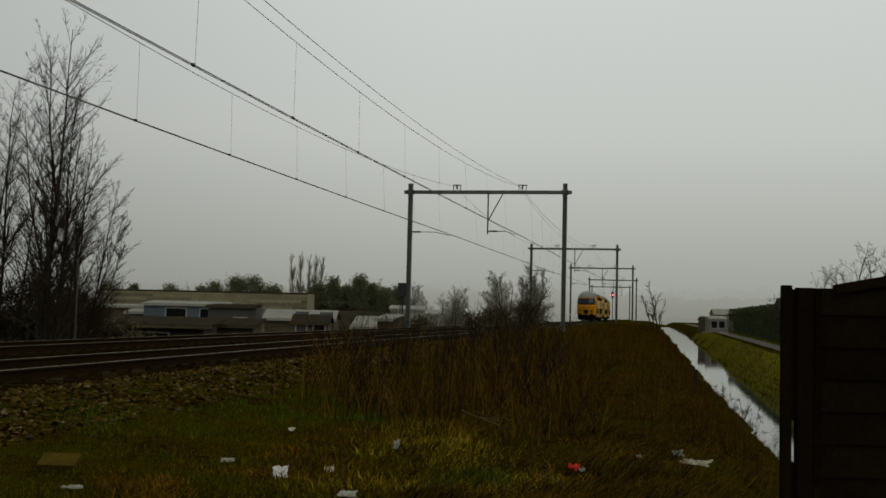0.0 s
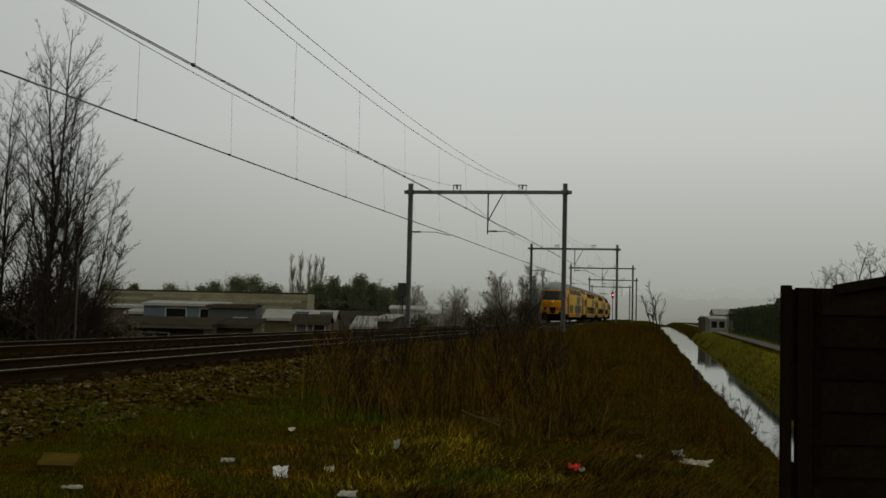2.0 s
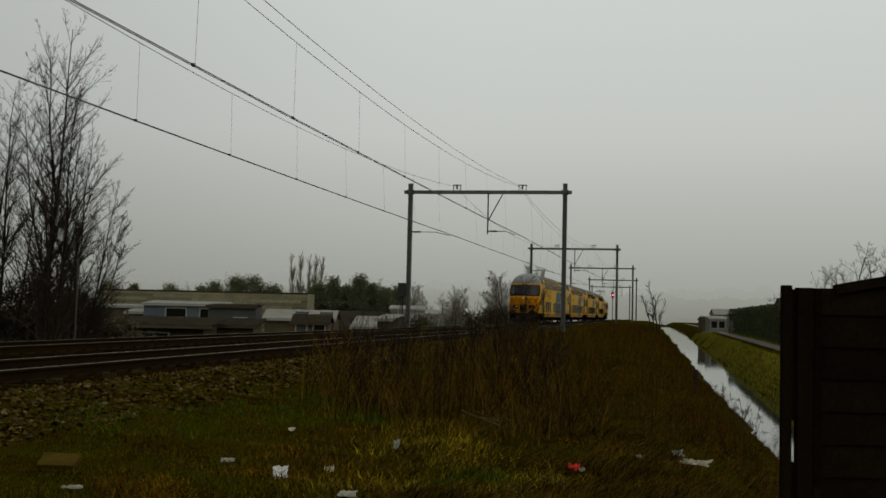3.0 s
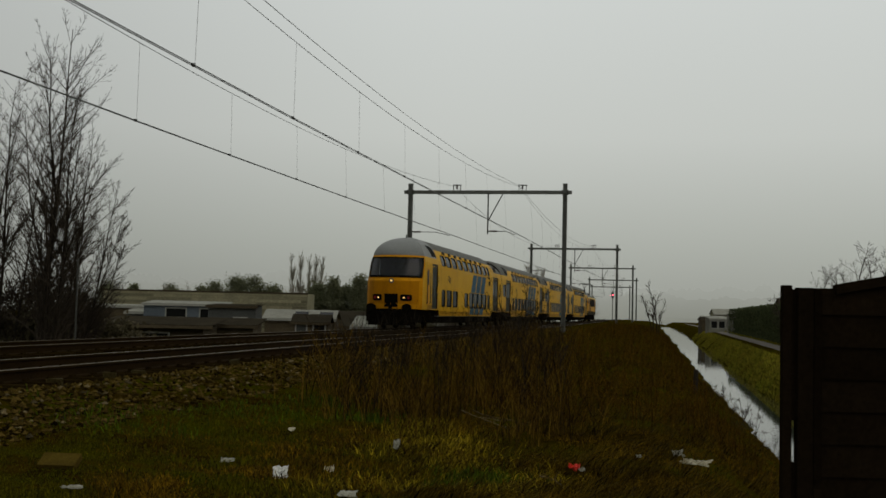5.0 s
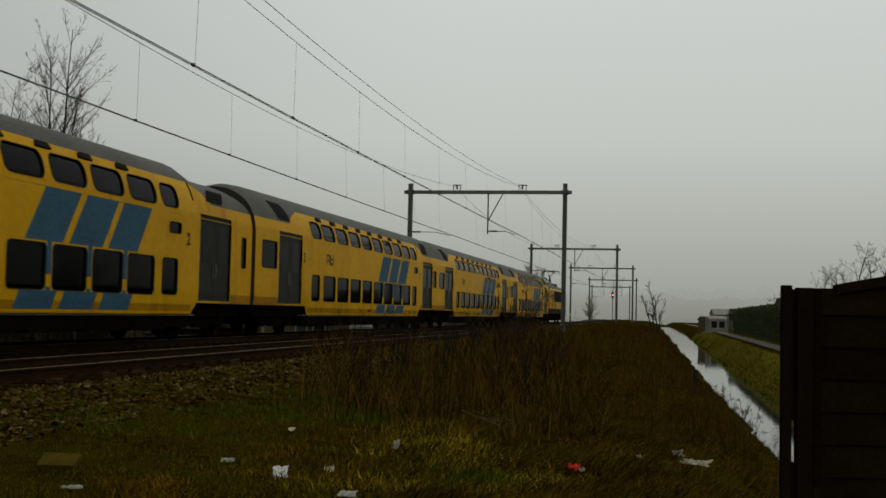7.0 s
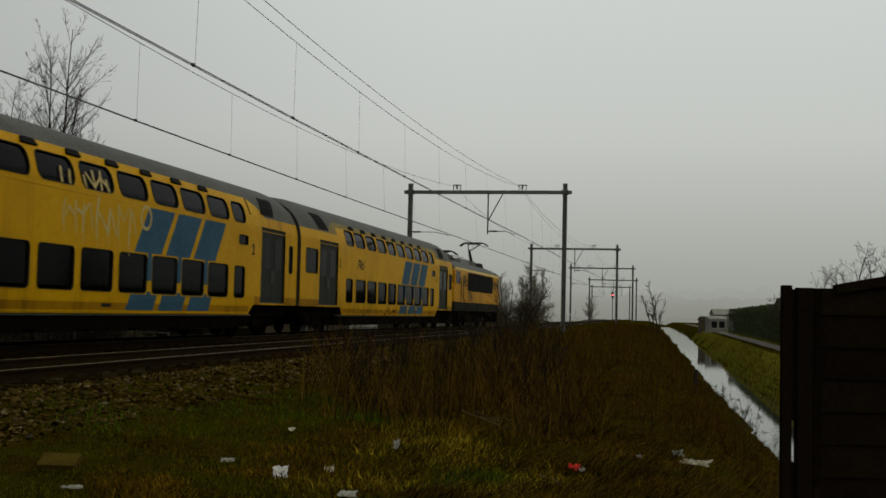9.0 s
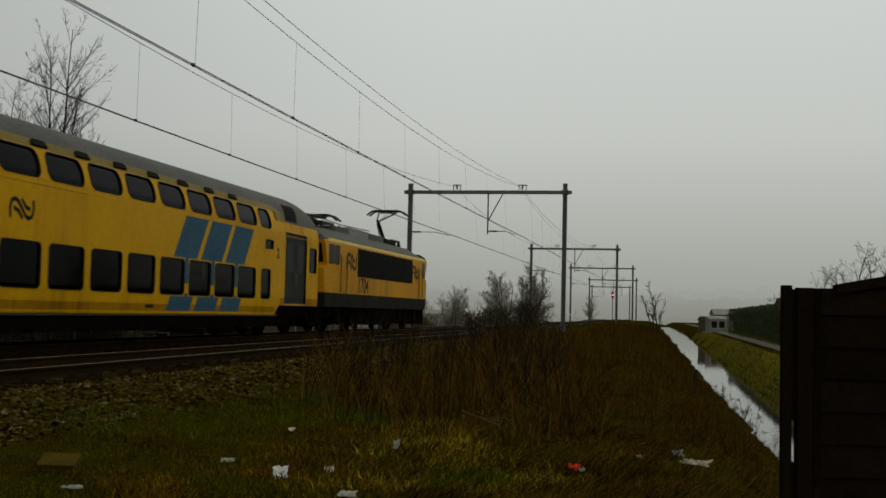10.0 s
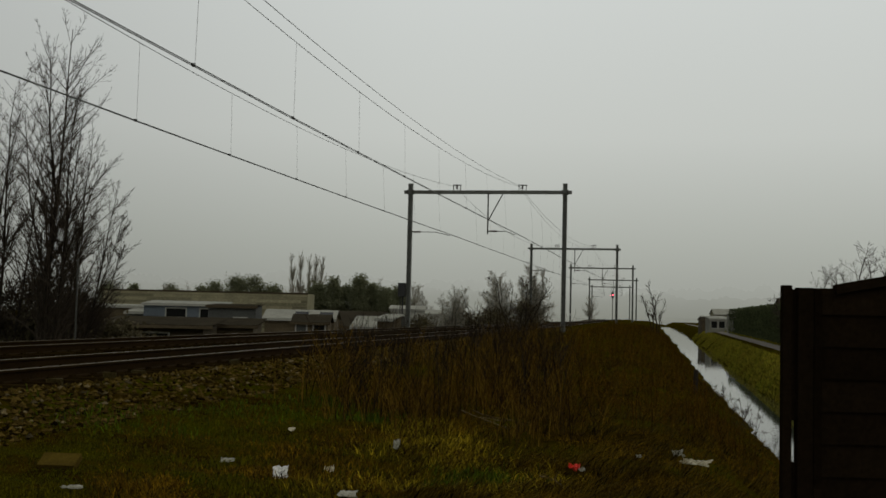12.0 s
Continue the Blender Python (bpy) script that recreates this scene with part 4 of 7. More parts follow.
def cab_front(c):
    """The driving end: bowed yellow front, wide windscreen, domed grey roof."""
    us = [-1, -0.96, -0.90, -0.80, -0.65, -0.45, -0.22, 0, 0.22, 0.45, 0.65, 0.80, 0.90, 0.96, 1]
    zs = [0.95, 1.05, 1.2, 1.5, 1.9, 2.3, 2.5, 2.56, 2.8, 3.1, 3.36, 3.44, 3.56, 3.60, 3.66, 3.74, 3.84, 3.96, 4.10, 4.24, 4.36, 4.46, 4.53, 4.57]

    def p(u, z, out=0.0):
        mid, corner = nose(z)
        return (mid + (corner - mid) * abs(u) ** 2.5 - out, u * half_width(z), z)
    skin, screen, dome, lower = Build(), Build(), Build(), Build()
    for za, zb in zip(zs[:-1], zs[1:]):
        for ua, ub in zip(us[:-1], us[1:]):
            q = skin if zb <= 3.561 else dome
            if 2.55 < (za + zb) / 2 < 3.43 and -0.95 < (ua + ub) / 2 < 0.95:
                q = screen
            if za > 1.19 and zb < 2.31 and abs(ua + ub) < 1.85:
                q = lower
            o = -0.03 if q is screen else 0.0
            q.poly([p(ua, za, o), p(ua, zb, o), p(ub, zb, o), p(ub, za, o)])
    top = [p(u, 4.57) for u in us]
    dome.poly(top)
    front = part("cab_front", skin, M["yellow_front"], c, "orange-yellow bowed steel front", smooth=True)
    part("front_panel", lower, M["worn_front"], front, "browned lower front panel", smooth=True)
    part("windscreen", screen, M["screen"], c, "wide dark windscreen", smooth=True)
    part("cab_dome", dome, M["cab_grey"], c, "light grey domed cab roof", smooth=True)
    q = Build()
    for z, t in ((2.55, 0.03), (3.44, 0.025)):
        q.tube([p(u, z, 0.012) for u in us[1:-1]], t, 6)
    for u in (-0.955, 0.955):
        q.tube([p(u, z, 0.012) for z in (2.55, 2.8, 3.1, 3.36, 3.44)], 0.03, 6)
    part("windscreen_rubber", q, M["rubber"], c)
    q = Build()
    q.tube([p(u, 2.50, 0.03) for u in us[1:-1]], 0.035, 6)
    part("scuttle", q, M["under"], c)
    for u0, u1 in ((-0.55, -0.25), (0.15, -0.15)):
        q = Build()
        q.tube([p(u0, 3.36, 0.05), p((u0 + u1) / 2, 3.1, 0.06)], 0.014, 5)
        q.tube([p((u0 + u1) / 2 - 0.03, 3.28, 0.05), p(u1, 2.75, 0.04)], 0.012, 5)
        part("wiper", q, M["rubber"], c)
    q = Build()
    for ua, ub in zip((-0.24, -0.1, 0.0, 0.1), (-0.1, 0.0, 0.1, 0.24)):
        q.slab([p(ua, 1.05, 0.008), p(ub, 1.05, 0.008), p(ub, 1.68, 0.008), p(ua, 1.68, 0.008)], (-0.012, 0, 0))
    part("coupler_panel", q, M["under"], c, "black coupler panel")
    for s in (-1, 1):
        q = Build()
        pts = []
        for k in range(20):
            a = 2 * math.pi * k / 20
            u, z = s * (0.52 + 0.19 * max(-1, min(1, 1.25 * math.cos(a)))), 1.50 + 0.155 * max(-1, min(1, 1.2 * math.sin(a)))
            pts.append(p(u, z, 0.045))
        q.slab(pts, (-0.012, 0, 0))
        h = part("lamp_housing", q, M["under"], c, "oval black lamp housing")
        q = Build()
        a = p(s * 0.455, 1.50, 0.055)
        q.tube([a, (a[0] - 0.03, a[1], a[2])], 0.042, 16)
        part("headlamp", q, M["lamp"], h, "lit warm headlamp")
        q = Build()
        a = p(s * 0.60, 1.50, 0.055)
        q.tube([a, (a[0] - 0.02, a[1], a[2])], 0.07, 16)
        part("tail_lamp", q, M["red_glass"], h, "unlit red tail lamp")
    q = Build()
    a = p(0, 2.30, 0.0)
    q.tube([a, (a[0] - 0.03, a[1], a[2])], 0.12, 18)
    h = part("lamp_housing", q, M["steel"], c)
    q = Build()
    q.tube([(a[0] - 0.03, a[1], a[2]), (a[0] - 0.045, a[1], a[2])], 0.045, 16)
    part("headlamp", q, M["lamp"], h, "lit warm headlamp")
    q = Build()
    q.box((-0.12, -1.25, 0.35), (1.6, 1.25, 0.97), cut=0.25)
    q.box((-0.05, -1.1, 0.18), (0.25, 1.1, 0.40))
    part("apron", q, M["under"], c, "black front apron")
    for y in (-0.875, 0.875):
        q = Build()
        q.tube([(0.1, y, 1.02), (-0.35, y, 1.02)], 0.08, 10)
        q.slab([(-0.35, y + 0.25 * math.cos(2 * math.pi * k / 18), 1.02 + 0.19 * math.sin(2 * math.pi * k / 18)) for k in range(18)], (-0.04, 0, 0))
        part("buffer", q, M["under"], c)
    q = Build()
    q.tube([(0.15, 0, 1.02), (-0.3, 0, 1.02)], 0.06, 8)
    q.tube([(-0.3, 0, 1.06), (-0.36, 0, 0.95), (-0.3, 0, 0.8)], 0.035, 6)
    q.tube([(0.0, 0.4, 0.9), (-0.2, 0.4, 0.7), (-0.12, 0.4, 0.4)], 0.03, 6)
    q.tube([(0.0, -0.4, 0.9), (-0.2, -0.4, 0.7), (-0.12, -0.4, 0.4)], 0.03, 6)
    part("coupler", q, M["under"], c)
    for side in (-1, 1):
        q = Build()
        q.slab([side_point(x, z, side, 0.004) for x, z in rounded(1.75, 1.20, 2.30, 3.0, 0.1)], (0, side * 0.006, 0))
        d = part("cab_door", q, M["yellow_front"], c)
        q = Build()
        q.slab([side_point(x, z, side, 0.012) for x, z in rounded(1.84, 2.15, 2.2, 2.92, 0.14)], (0, side * 0.005, 0))
        part("cab_door_window", q, M["dark_glass"], d, "narrow dark window")
        for x in (1.66, 2.40):
            q = Build()
            q.tube([side_point(x, 1.25, side, 0.0), side_point(x, 1.3, side, 0.06), side_point(x, 2.7, side, 0.06), side_point(x, 2.75, side, 0.0)], 0.018, 6)
            part("handrail", q, M["steel_dark"], c)
    q = Build()
    q.tube([(3.0, 0, 4.5), (3.0, 0, 4.68)], 0.035, 8)
    q.tube([(2.2, 0.35, 4.2), (1.95, 0.35, 4.27)], 0.06, 8)
    part("horn", q, M["steel_dark"], c)
    q = Build()
    q.box((1.55, -1.25, 1.0), (1.7, 1.25, 2.45))
    q.box((2.75, -1.3, 1.0), (2.85, 1.3, 3.5))
    part("cab_desk", q, M["interior"], c)


M["red_glass"] = mat("red_lens", (0.18, 0.01, 0.01), rough=0.2, bump=0)


# ---- locomotive ----
LOCO_HALF = 1.45


def loco_end(z):
    """The set-back of a cab end at a height: broken-nose profile."""
    return float(np.interp(z, [0.95, 1.45, 2.28, 2.42, 3.25, 3.45, 3.6], [0.36, 0.24, 0.12, 0.50, 0.14, 0.16, 0.42]))


def loco_width(z):
    return float(np.interp(z, [0.95, 1.2, 3.2, 3.42, 3.60, 3.78, 3.90], [1.44, 1.45, 1.45, 1.38, 1.10, 0.85, 0.0]))


def locomotive(length=17.1):
    c = thing("electric_locomotive", None, "yellow and grey electric locomotive with raised pantograph pushing the coaches", "locomotive", "vehicles of the train")

    def sp(x, z, side, out=0.0):
        return (x, side * (loco_width(z) + out), z)

    def ex(x, z):
        if x < 1.0:
            return loco_end(z)
        if x > length - 1.0:
            return length - loco_end(z)
        return x
    zs_y = [1.45, 1.8, 2.28, 2.42, 2.6, 3.12, 3.25, 3.30]
    xs = [0.0, 1.3, 2.1, 2.75, 4.45, 13.75, 15.0, 15.8, length]
    for side in (-1, 1):
        q = Build()
        for xa, xb in zip(xs[:-1], xs[1:]):
            for za, zb in zip(zs_y[:-1], zs_y[1:]):
                pts = [sp(ex(xa, za), za, side), sp(ex(xb, za), za, side), sp(ex(xb, zb), zb, side), sp(ex(xa, zb), zb, side)]
                q.poly(pts if side < 0 else pts[::-1])
        part("body_side", q, M["loco_yellow"], c, "yellow painted steel side")
        q = Build()
        for za, zb in ((0.95, 1.2), (1.2, 1.45)):
            pts = [sp(loco_end(za), za, side), sp(length - loco_end(za), za, side), sp(length - loco_end(zb), zb, side), sp(loco_end(zb), zb, side)]
            q.poly(pts if side < 0 else pts[::-1])
        part("frame_side", q, M["loco_grey"], c, "grey lower frame")
        q = Build()
        q.slab([sp(0.6, 3.25, side, 0.004), sp(length - 0.6, 3.25, side, 0.004), sp(length - 0.6, 3.37, side, 0.004), sp(0.6, 3.37, side, 0.004)], (0, side * 0.01, 0))
        part("gutter_line", q, M["pale_yellow"], c, "pale yellow gutter line")
        q = Build()
        q.slab([sp(4.45, 2.12, side, 0.002), sp(13.75, 2.12, side, 0.002), sp(13.75, 3.19, side, 0.002), sp(4.45, 3.19, side, 0.002)], (0, side * 0.012, 0))
        g = part("grille", q, M["grille"], c, "long black ventilation grille")
        for k in range(12):
            z = 2.16 + k * 0.085
            q = Build()
            q.slab([sp(4.5, z, side, 0.015), sp(13.7, z, side, 0.015), sp(13.7, z + 0.05, side, 0.032), sp(4.5, z + 0.05, side, 0.032)], (0, 0, 0.008))
            part("slat", q, M["grille"], g)
        q = Build()
        for k in range(6):
            x = 4.45 + k * 9.3 / 5
            q.slab([sp(x - 0.02, 2.12, side, 0.03), sp(x + 0.02, 2.12, side, 0.03), sp(x + 0.02, 3.19, side, 0.03), sp(x - 0.02, 3.19, side, 0.03)], (0, side * 0.008, 0))
        part("grille_bars", q, M["grille"], g)
        for a, b in ((0.66, 1.30), (1.36, 1.98), (length - 1.24, length - 0.64)):
            q = Build()
            q.slab([sp(x, z, side, 0.003) for x, z in rounded(a, 2.46, b, 3.16, 0.06)], (0, side * 0.006, 0))
            part("cab_side_window", q, M["dark_glass"], c, "dark cab side window")
        for a, b in ((2.12, 2.75), (length - 1.96, length - 1.36)):
            q = Build()
            q.slab([sp(x, z, side, 0.004) for x, z in rounded(a, 1.5, b, 3.15, 0.06)], (0, side * 0.008, 0))
            d = part("cab_door", q, M["loco_yellow"], c)
            for x in (a - 0.07, b + 0.07):
                q = Build()
                q.tube([sp(x, 1.5, side, 0.0), sp(x, 1.53, side, 0.06), sp(x, 2.8, side, 0.06), sp(x, 2.83, side, 0.0)], 0.018, 6)
                part("handrail", q, M["steel_dark"], c)
        for x in (3.60, 14.45):
            loco_emblem(c, x, 2.86, 0.55, side)
        lettering(c, "1704", 5.3, 1.53, 0.80, side, 0.066, M["emblem"], "dark running number")
    # ends
    us = [-1, -0.92, -0.75, -0.5, 0, 0.5, 0.75, 0.92, 1]
    for back in (False, True):
        def p(u, z, out=0.0):
            d = loco_end(z) + 0.28 * (abs(u) ** 3) - 0.28 - out
            return (length - d if back else d, u * loco_width(z), z)
        q, f, g, rb = Build(), Build(), Build(), Build()
        zs = [0.95, 1.2, 1.45, 1.8, 2.28, 2.42, 2.5, 3.15, 3.25, 3.45, 3.60]
        for za, zb in zip(zs[:-1], zs[1:]):
            for ua, ub in zip(us[:-1], us[1:]):
                t = f if zb < 1.46 else q
                if za > 2.45 and zb < 3.2 and abs(ua + ub) > 0.01 and -0.95 < (ua + ub) / 2 < 0.95:
                    t = g
                if za > 3.24:
                    t = rb
                pts = [p(ua, za), p(ub, za), p(ub, zb), p(ua, zb)]
                t.poly(pts if back else pts[::-1])
        part("cab_front", q, M["yellow_front"], c, "yellow cab front")
        part("frame_end", f, M["loco_grey"], c)
        part("windscreen", g, M["dark_glass"], c, "dark raked windscreen")
        part("cab_brow", rb, M["roof_grey"], c)
        for y in (-0.9, 0.9):
            b = Build()
            a = p(y / 1.45, 1.85)
            sgn = 1 if back else -1
            b.tube([a, (a[0] + sgn * 0.06, a[1], a[2])], 0.13, 16)
            part("lamp_housing", b, M["steel"], c)
            b = Build()
            b.tube([(a[0] - sgn * 0.1, y, 1.05), (a[0] + sgn * 0.35, y, 1.05)], 0.09, 10)
            b.tube([(a[0] + sgn * 0.35, y, 1.05), (a[0] + sgn * 0.39, y, 1.05)], 0.24, 16)
            part("buffer", b, M["under"], c)
        b = Build()
        sgn = 1 if back else -1
        e = length if back else 0.0
        b.box((min(e, e - sgn * 0.5), -1.3, 0.25), (max(e, e - sgn * 0.5), 1.3, 0.95), cut=0.1)
        part("apron", b, M["under"], c)
        for y in (-1.2, -0.4, 0.4, 1.2):
            b = Build()
            a = p(y / 1.45, 1.5)
            b.tube([a, (a[0] + sgn * 0.1, y, 1.55), (a[0] + sgn * 0.1, y, 2.15), (a[0], y, 2.2)], 0.018, 6)
            part("handrail", b, M["steel_dark"], c)
    # roof
    q = Build()
    rz = [3.30, 3.42, 3.60, 3.78, 3.90]
    rx = [0.4, 1.0, 2.0, 8.5, length - 2.0, length - 1.0, length - 0.4]
    for xa, xb in zip(rx[:-1], rx[1:]):
        for za, zb in zip(rz[:-1], rz[1:]):
            for side in (-1, 1):
                def rp(x, z):
                    lift = z if 1.5 < x < length - 1.5 else 3.3 + (z - 3.3) * (0.8 if 0.7 < x < length - 0.7 else 0.45)
                    return (x, side * loco_width(z), lift)
                pts = [rp(xa, za), rp(xb, za), rp(xb, zb), rp(xa, zb)]
                q.poly(pts if side < 0 else pts[::-1])
    roof = part("roof", q, M["roof_grey"], c, "dull grey roof")
    for a, b, z, wdt, mk in ((3.2, 5.2, 3.98, 0.85, "roof_grey"), (5.3, 8.4, 4.08, 0.8, "cab_grey"), (8.5, 11.0, 4.06, 0.78, "roof_grey"), (11.1, 13.2, 4.02, 0.8, "vent")):
        q = Build()
        q.box((a, -wdt, 3.7), (b, wdt, z), cut=0.08)
        part("roof_hatch", q, M[mk], roof, bevel=0.03)
    for x in (5.2, 8.3, 11.5):
        q = Build()
        q.tube([(x, 0.5, 3.9), (x, 0.5, 4.35)], [0.09, 0.05], 10)
        part("roof_insulator", q, M["ceramic"], roof)
    q = Build()
    q.tube([(4.2, 0.3, 4.42), (8, 0.35, 4.36), (12.4, 0.3, 4.42)], 0.02, 6)
    part("roof_cable", q, M["steel_dark"], roof)
    pantograph(c, 3.2, 0.28, 1)
    pantograph(c, 14.0, 1.42, 1)
    # underside
    q = Build()
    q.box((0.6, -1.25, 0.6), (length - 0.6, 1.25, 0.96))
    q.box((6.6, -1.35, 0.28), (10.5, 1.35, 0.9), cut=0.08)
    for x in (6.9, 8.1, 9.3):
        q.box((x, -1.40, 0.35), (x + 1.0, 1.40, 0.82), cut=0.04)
    part("underframe", q, M["under"], c, "near-black underframe")
    for x in (3.7, length - 3.7):
        bogie(c, x, 0.55, 3.0)
        for s in (-1, 1):
            for dx in (-1.5, 1.5):
                q = Build()
                q.box((x + dx - 0.28, s * 1.32 - 0.06, 0.45), (x + dx + 0.28, s * 1.32 + 0.06, 0.92), cut=0.03)
                part("axle_box", q, M["under"], c)
            for dx in (-0.6, 0.6):
                q = Build()
                q.tube([(x + dx, s * 1.3, 0.3), (x + dx, s * 1.3, 1.0)], 0.1, 8)
                part("damper", q, M["under"], c)
    return c


def loco_emblem(c, x, z, size, side):
    q = Build()
    for flip in (1, -1):
        for (ax, az), (bx, bz) in EMBLEM_BARS:
            d = Vector((bx - ax, 0, bz - az)).normalized()
            nrm = Vector((-d.z, 0, d.x)) * 0.12
            quad = []
            for px, pz, sg, en in ((ax, az, 1, -1), (bx, bz, 1, 1), (bx, bz, -1, 1), (ax, az, -1, -1)):
                quad.append((x + flip * size * (px + d.x * 0.06 * en + sg * nrm.x), side * (LOCO_HALF + 0.005), z - 0.2 + flip * size * (pz + d.z * 0.06 * en + sg * nrm.z)))
            q.poly(quad)
    part("emblem", q, M["emblem"], c, "dark bent-bar emblem")


def pantograph(c, x, rise, way):
    """A half-pantograph; rise: how far its head stands over its base."""
    base = 4.08
    q = Build()
    q.box((x - 0.75, -0.6, base - 0.06), (x + 0.75, -0.5, base + 0.03))
    q.box((x - 0.75, 0.5, base - 0.06), (x + 0.75, 0.6, base + 0.03))
    q.box((x - 0.7, -0.6, base - 0.04), (x - 0.55, 0.6, base + 0.02))
    q.box((x + 0.55, -0.6, base - 0.04), (x + 0.7, 0.6, base + 0.02))
    for a in (-0.65, 0.65):
        for y in (-0.55, 0.55):
            q.tube([(x + a, y, base - 0.28), (x + a, y, base - 0.2), (x + a, y, base - 0.06)], [0.07, 0.11, 0.06], 8)
    p = part("pantograph", q, M["pan"], c, "dark steel half-pantograph")
    knee = (x - way * (1.1 if rise > 1 else 1.35), 0, base + 0.10 + rise * 0.42)
    head = (x + way * 0.25, 0, base + rise - 0.08)
    foot = (x + way * 0.55, 0, base + 0.05)
    if rise > 1:
        knee, head, foot = (x - 1.15, 0, base + 0.58 * rise), (x + 0.60, 0, base + rise - 0.08), (x - 0.10, 0, base + 0.05)
    q = Build()
    q.tube([foot, knee], [0.10, 0.075], 8)
    q.tube([(foot[0] - way * 0.15, 0.12, foot[2] - 0.02), (knee[0], 0.05, knee[2] - 0.12)], 0.02, 6)
    part("lower_arm", q, M["pan"], p)
    q = Build()
    for y in (-1, 1):
        q.tube([(knee[0], y * 0.06, knee[2]), (head[0], y * 0.42, head[2])], 0.04, 6)
    q.tube([(knee[0] + 0.1, 0, knee[2]), (head[0], 0, head[2] - 0.05)], 0.012, 5)
    q.tube([(head[0], -0.45, head[2]), (head[0], 0.45, head[2])], 0.025, 6)
    part("upper_arm", q, M["pan"], p)
    q = Build()
    for dx in (-0.25, 0.25):
        q.tube([(head[0] + dx, -0.95, head[2] - 0.12), (head[0] + dx, -0.72, head[2] + 0.05), (head[0] + dx, -0.55, head[2] + 0.09), (head[0] + dx, 0.55, head[2] + 0.09), (head[0] + dx, 0.72, head[2] + 0.05), (head[0] + dx, 0.95, head[2] - 0.12)], 0.042, 6)
    for y in (-0.4, 0.4):
        q.tube([(head[0] - 0.25, y, head[2] + 0.06), (head[0] + 0.25, y, head[2] + 0.06)], 0.02, 6)
    part("collector_head", q, M["pan"], p)


M["loco_grey"] = mat("loco_frame_grey", (0.022, 0.021, 0.014), (0.009, 0.008, 0.005), rough=0.8, scale=1.2, fine=15, bump=0.1, spec=0.04)
M["pale_yellow"] = mat("pale_yellow_paint", (0.62, 0.45, 0.03), (0.46, 0.31, 0.02), rough=0.5, scale=1, bump=0)
M["grille"] = mat("black_grille", (0.014, 0.013, 0.010), (0.009, 0.008, 0.007), rough=0.8, bump=0.1, spec=0.05)
M["pan"] = mat("pantograph_steel", (0.022, 0.021, 0.018), (0.012, 0.011, 0.009), rough=0.6, metal=0.3, bump=0)

VEHICLES = []          # thing, distance of its leading end behind the train's front, length
VEHICLES.append((coach(26.95, True, "yellow double-deck driving coach, grey domed roof, blue bands, headlamps lit", False, True), 0.0, 26.95))
VEHICLES.append((coach(26.35, False, "yellow double-deck coach with grey roof and slanting blue bands", False, False), 26.95, 26.35))
VEHICLES.append((coach(26.4, False, "yellow double-deck coach with blue bands and faded white spray paint", True, True), 53.3, 26.4))
VEHICLES.append((coach(26.5, False, "yellow double-deck coach with grey roof coupled to the locomotive", False, False, True), 79.7, 26.5))
VEHICLES.append((locomotive(), 106.3, 17.1))
# ---- plants ----
def fast_mesh(name, verts, tris, material):
    """A mesh from arrays of corners and triangles."""
    me = bpy.data.meshes.new(name)
    verts, tris = np.asarray(verts, np.float32), np.asarray(tris, np.int32)
    me.vertices.add(len(verts))
    me.vertices.foreach_set("co", verts.ravel())
    me.loops.add(tris.size)
    me.loops.foreach_set("vertex_index", tris.ravel())
    me.polygons.add(len(tris))
    me.polygons.foreach_set("loop_start", np.arange(0, tris.size, 3, dtype=np.int32))
    me.materials.append(material)
    me.update(calc_edges=True)
    return me


def blades(x, y, z, height, width, lean, rng, droop=None):
    """Grass blades: a bent strip of three triangles at each place."""
    n = len(x)
    a = rng.uniform(0, 2 * math.pi, n)
    b = rng.uniform(0, 2 * math.pi, n) if droop is None else rng.normal(droop, 0.55, n)
    sx, sy = np.cos(a) * width / 2, np.sin(a) * width / 2
    lx, ly = np.cos(b) * lean * height, np.sin(b) * lean * height
    up = np.sqrt(np.clip(1 - lean * lean, 0.05, 1)) * height
    v = np.zeros((n, 5, 3))
    v[:, 0] = np.stack([x - sx, y - sy, z - 0.02], -1)
    v[:, 1] = np.stack([x + sx, y + sy, z - 0.02], -1)
    v[:, 2] = np.stack([x - sx * 0.7 + lx * 0.35, y - sy * 0.7 + ly * 0.35, z + up * 0.6], -1)
    v[:, 3] = np.stack([x + sx * 0.7 + lx * 0.35, y + sy * 0.7 + ly * 0.35, z + up * 0.6], -1)
    v[:, 4] = np.stack([x + lx, y + ly, z + up], -1)
    t = np.array([(0, 1, 3), (0, 3, 2), (2, 3, 4)])
    tris = (np.arange(n) * 5)[:, None, None] + t[None]
    return v.reshape(-1, 3), tris.reshape(-1, 3)


def plant_mat(name, base, alt, ranged=0.75):
    return mat(name, base, alt, rough=0.9, scale=1.3, fine=25, bump=0, ranged=ranged, spec=0.05)


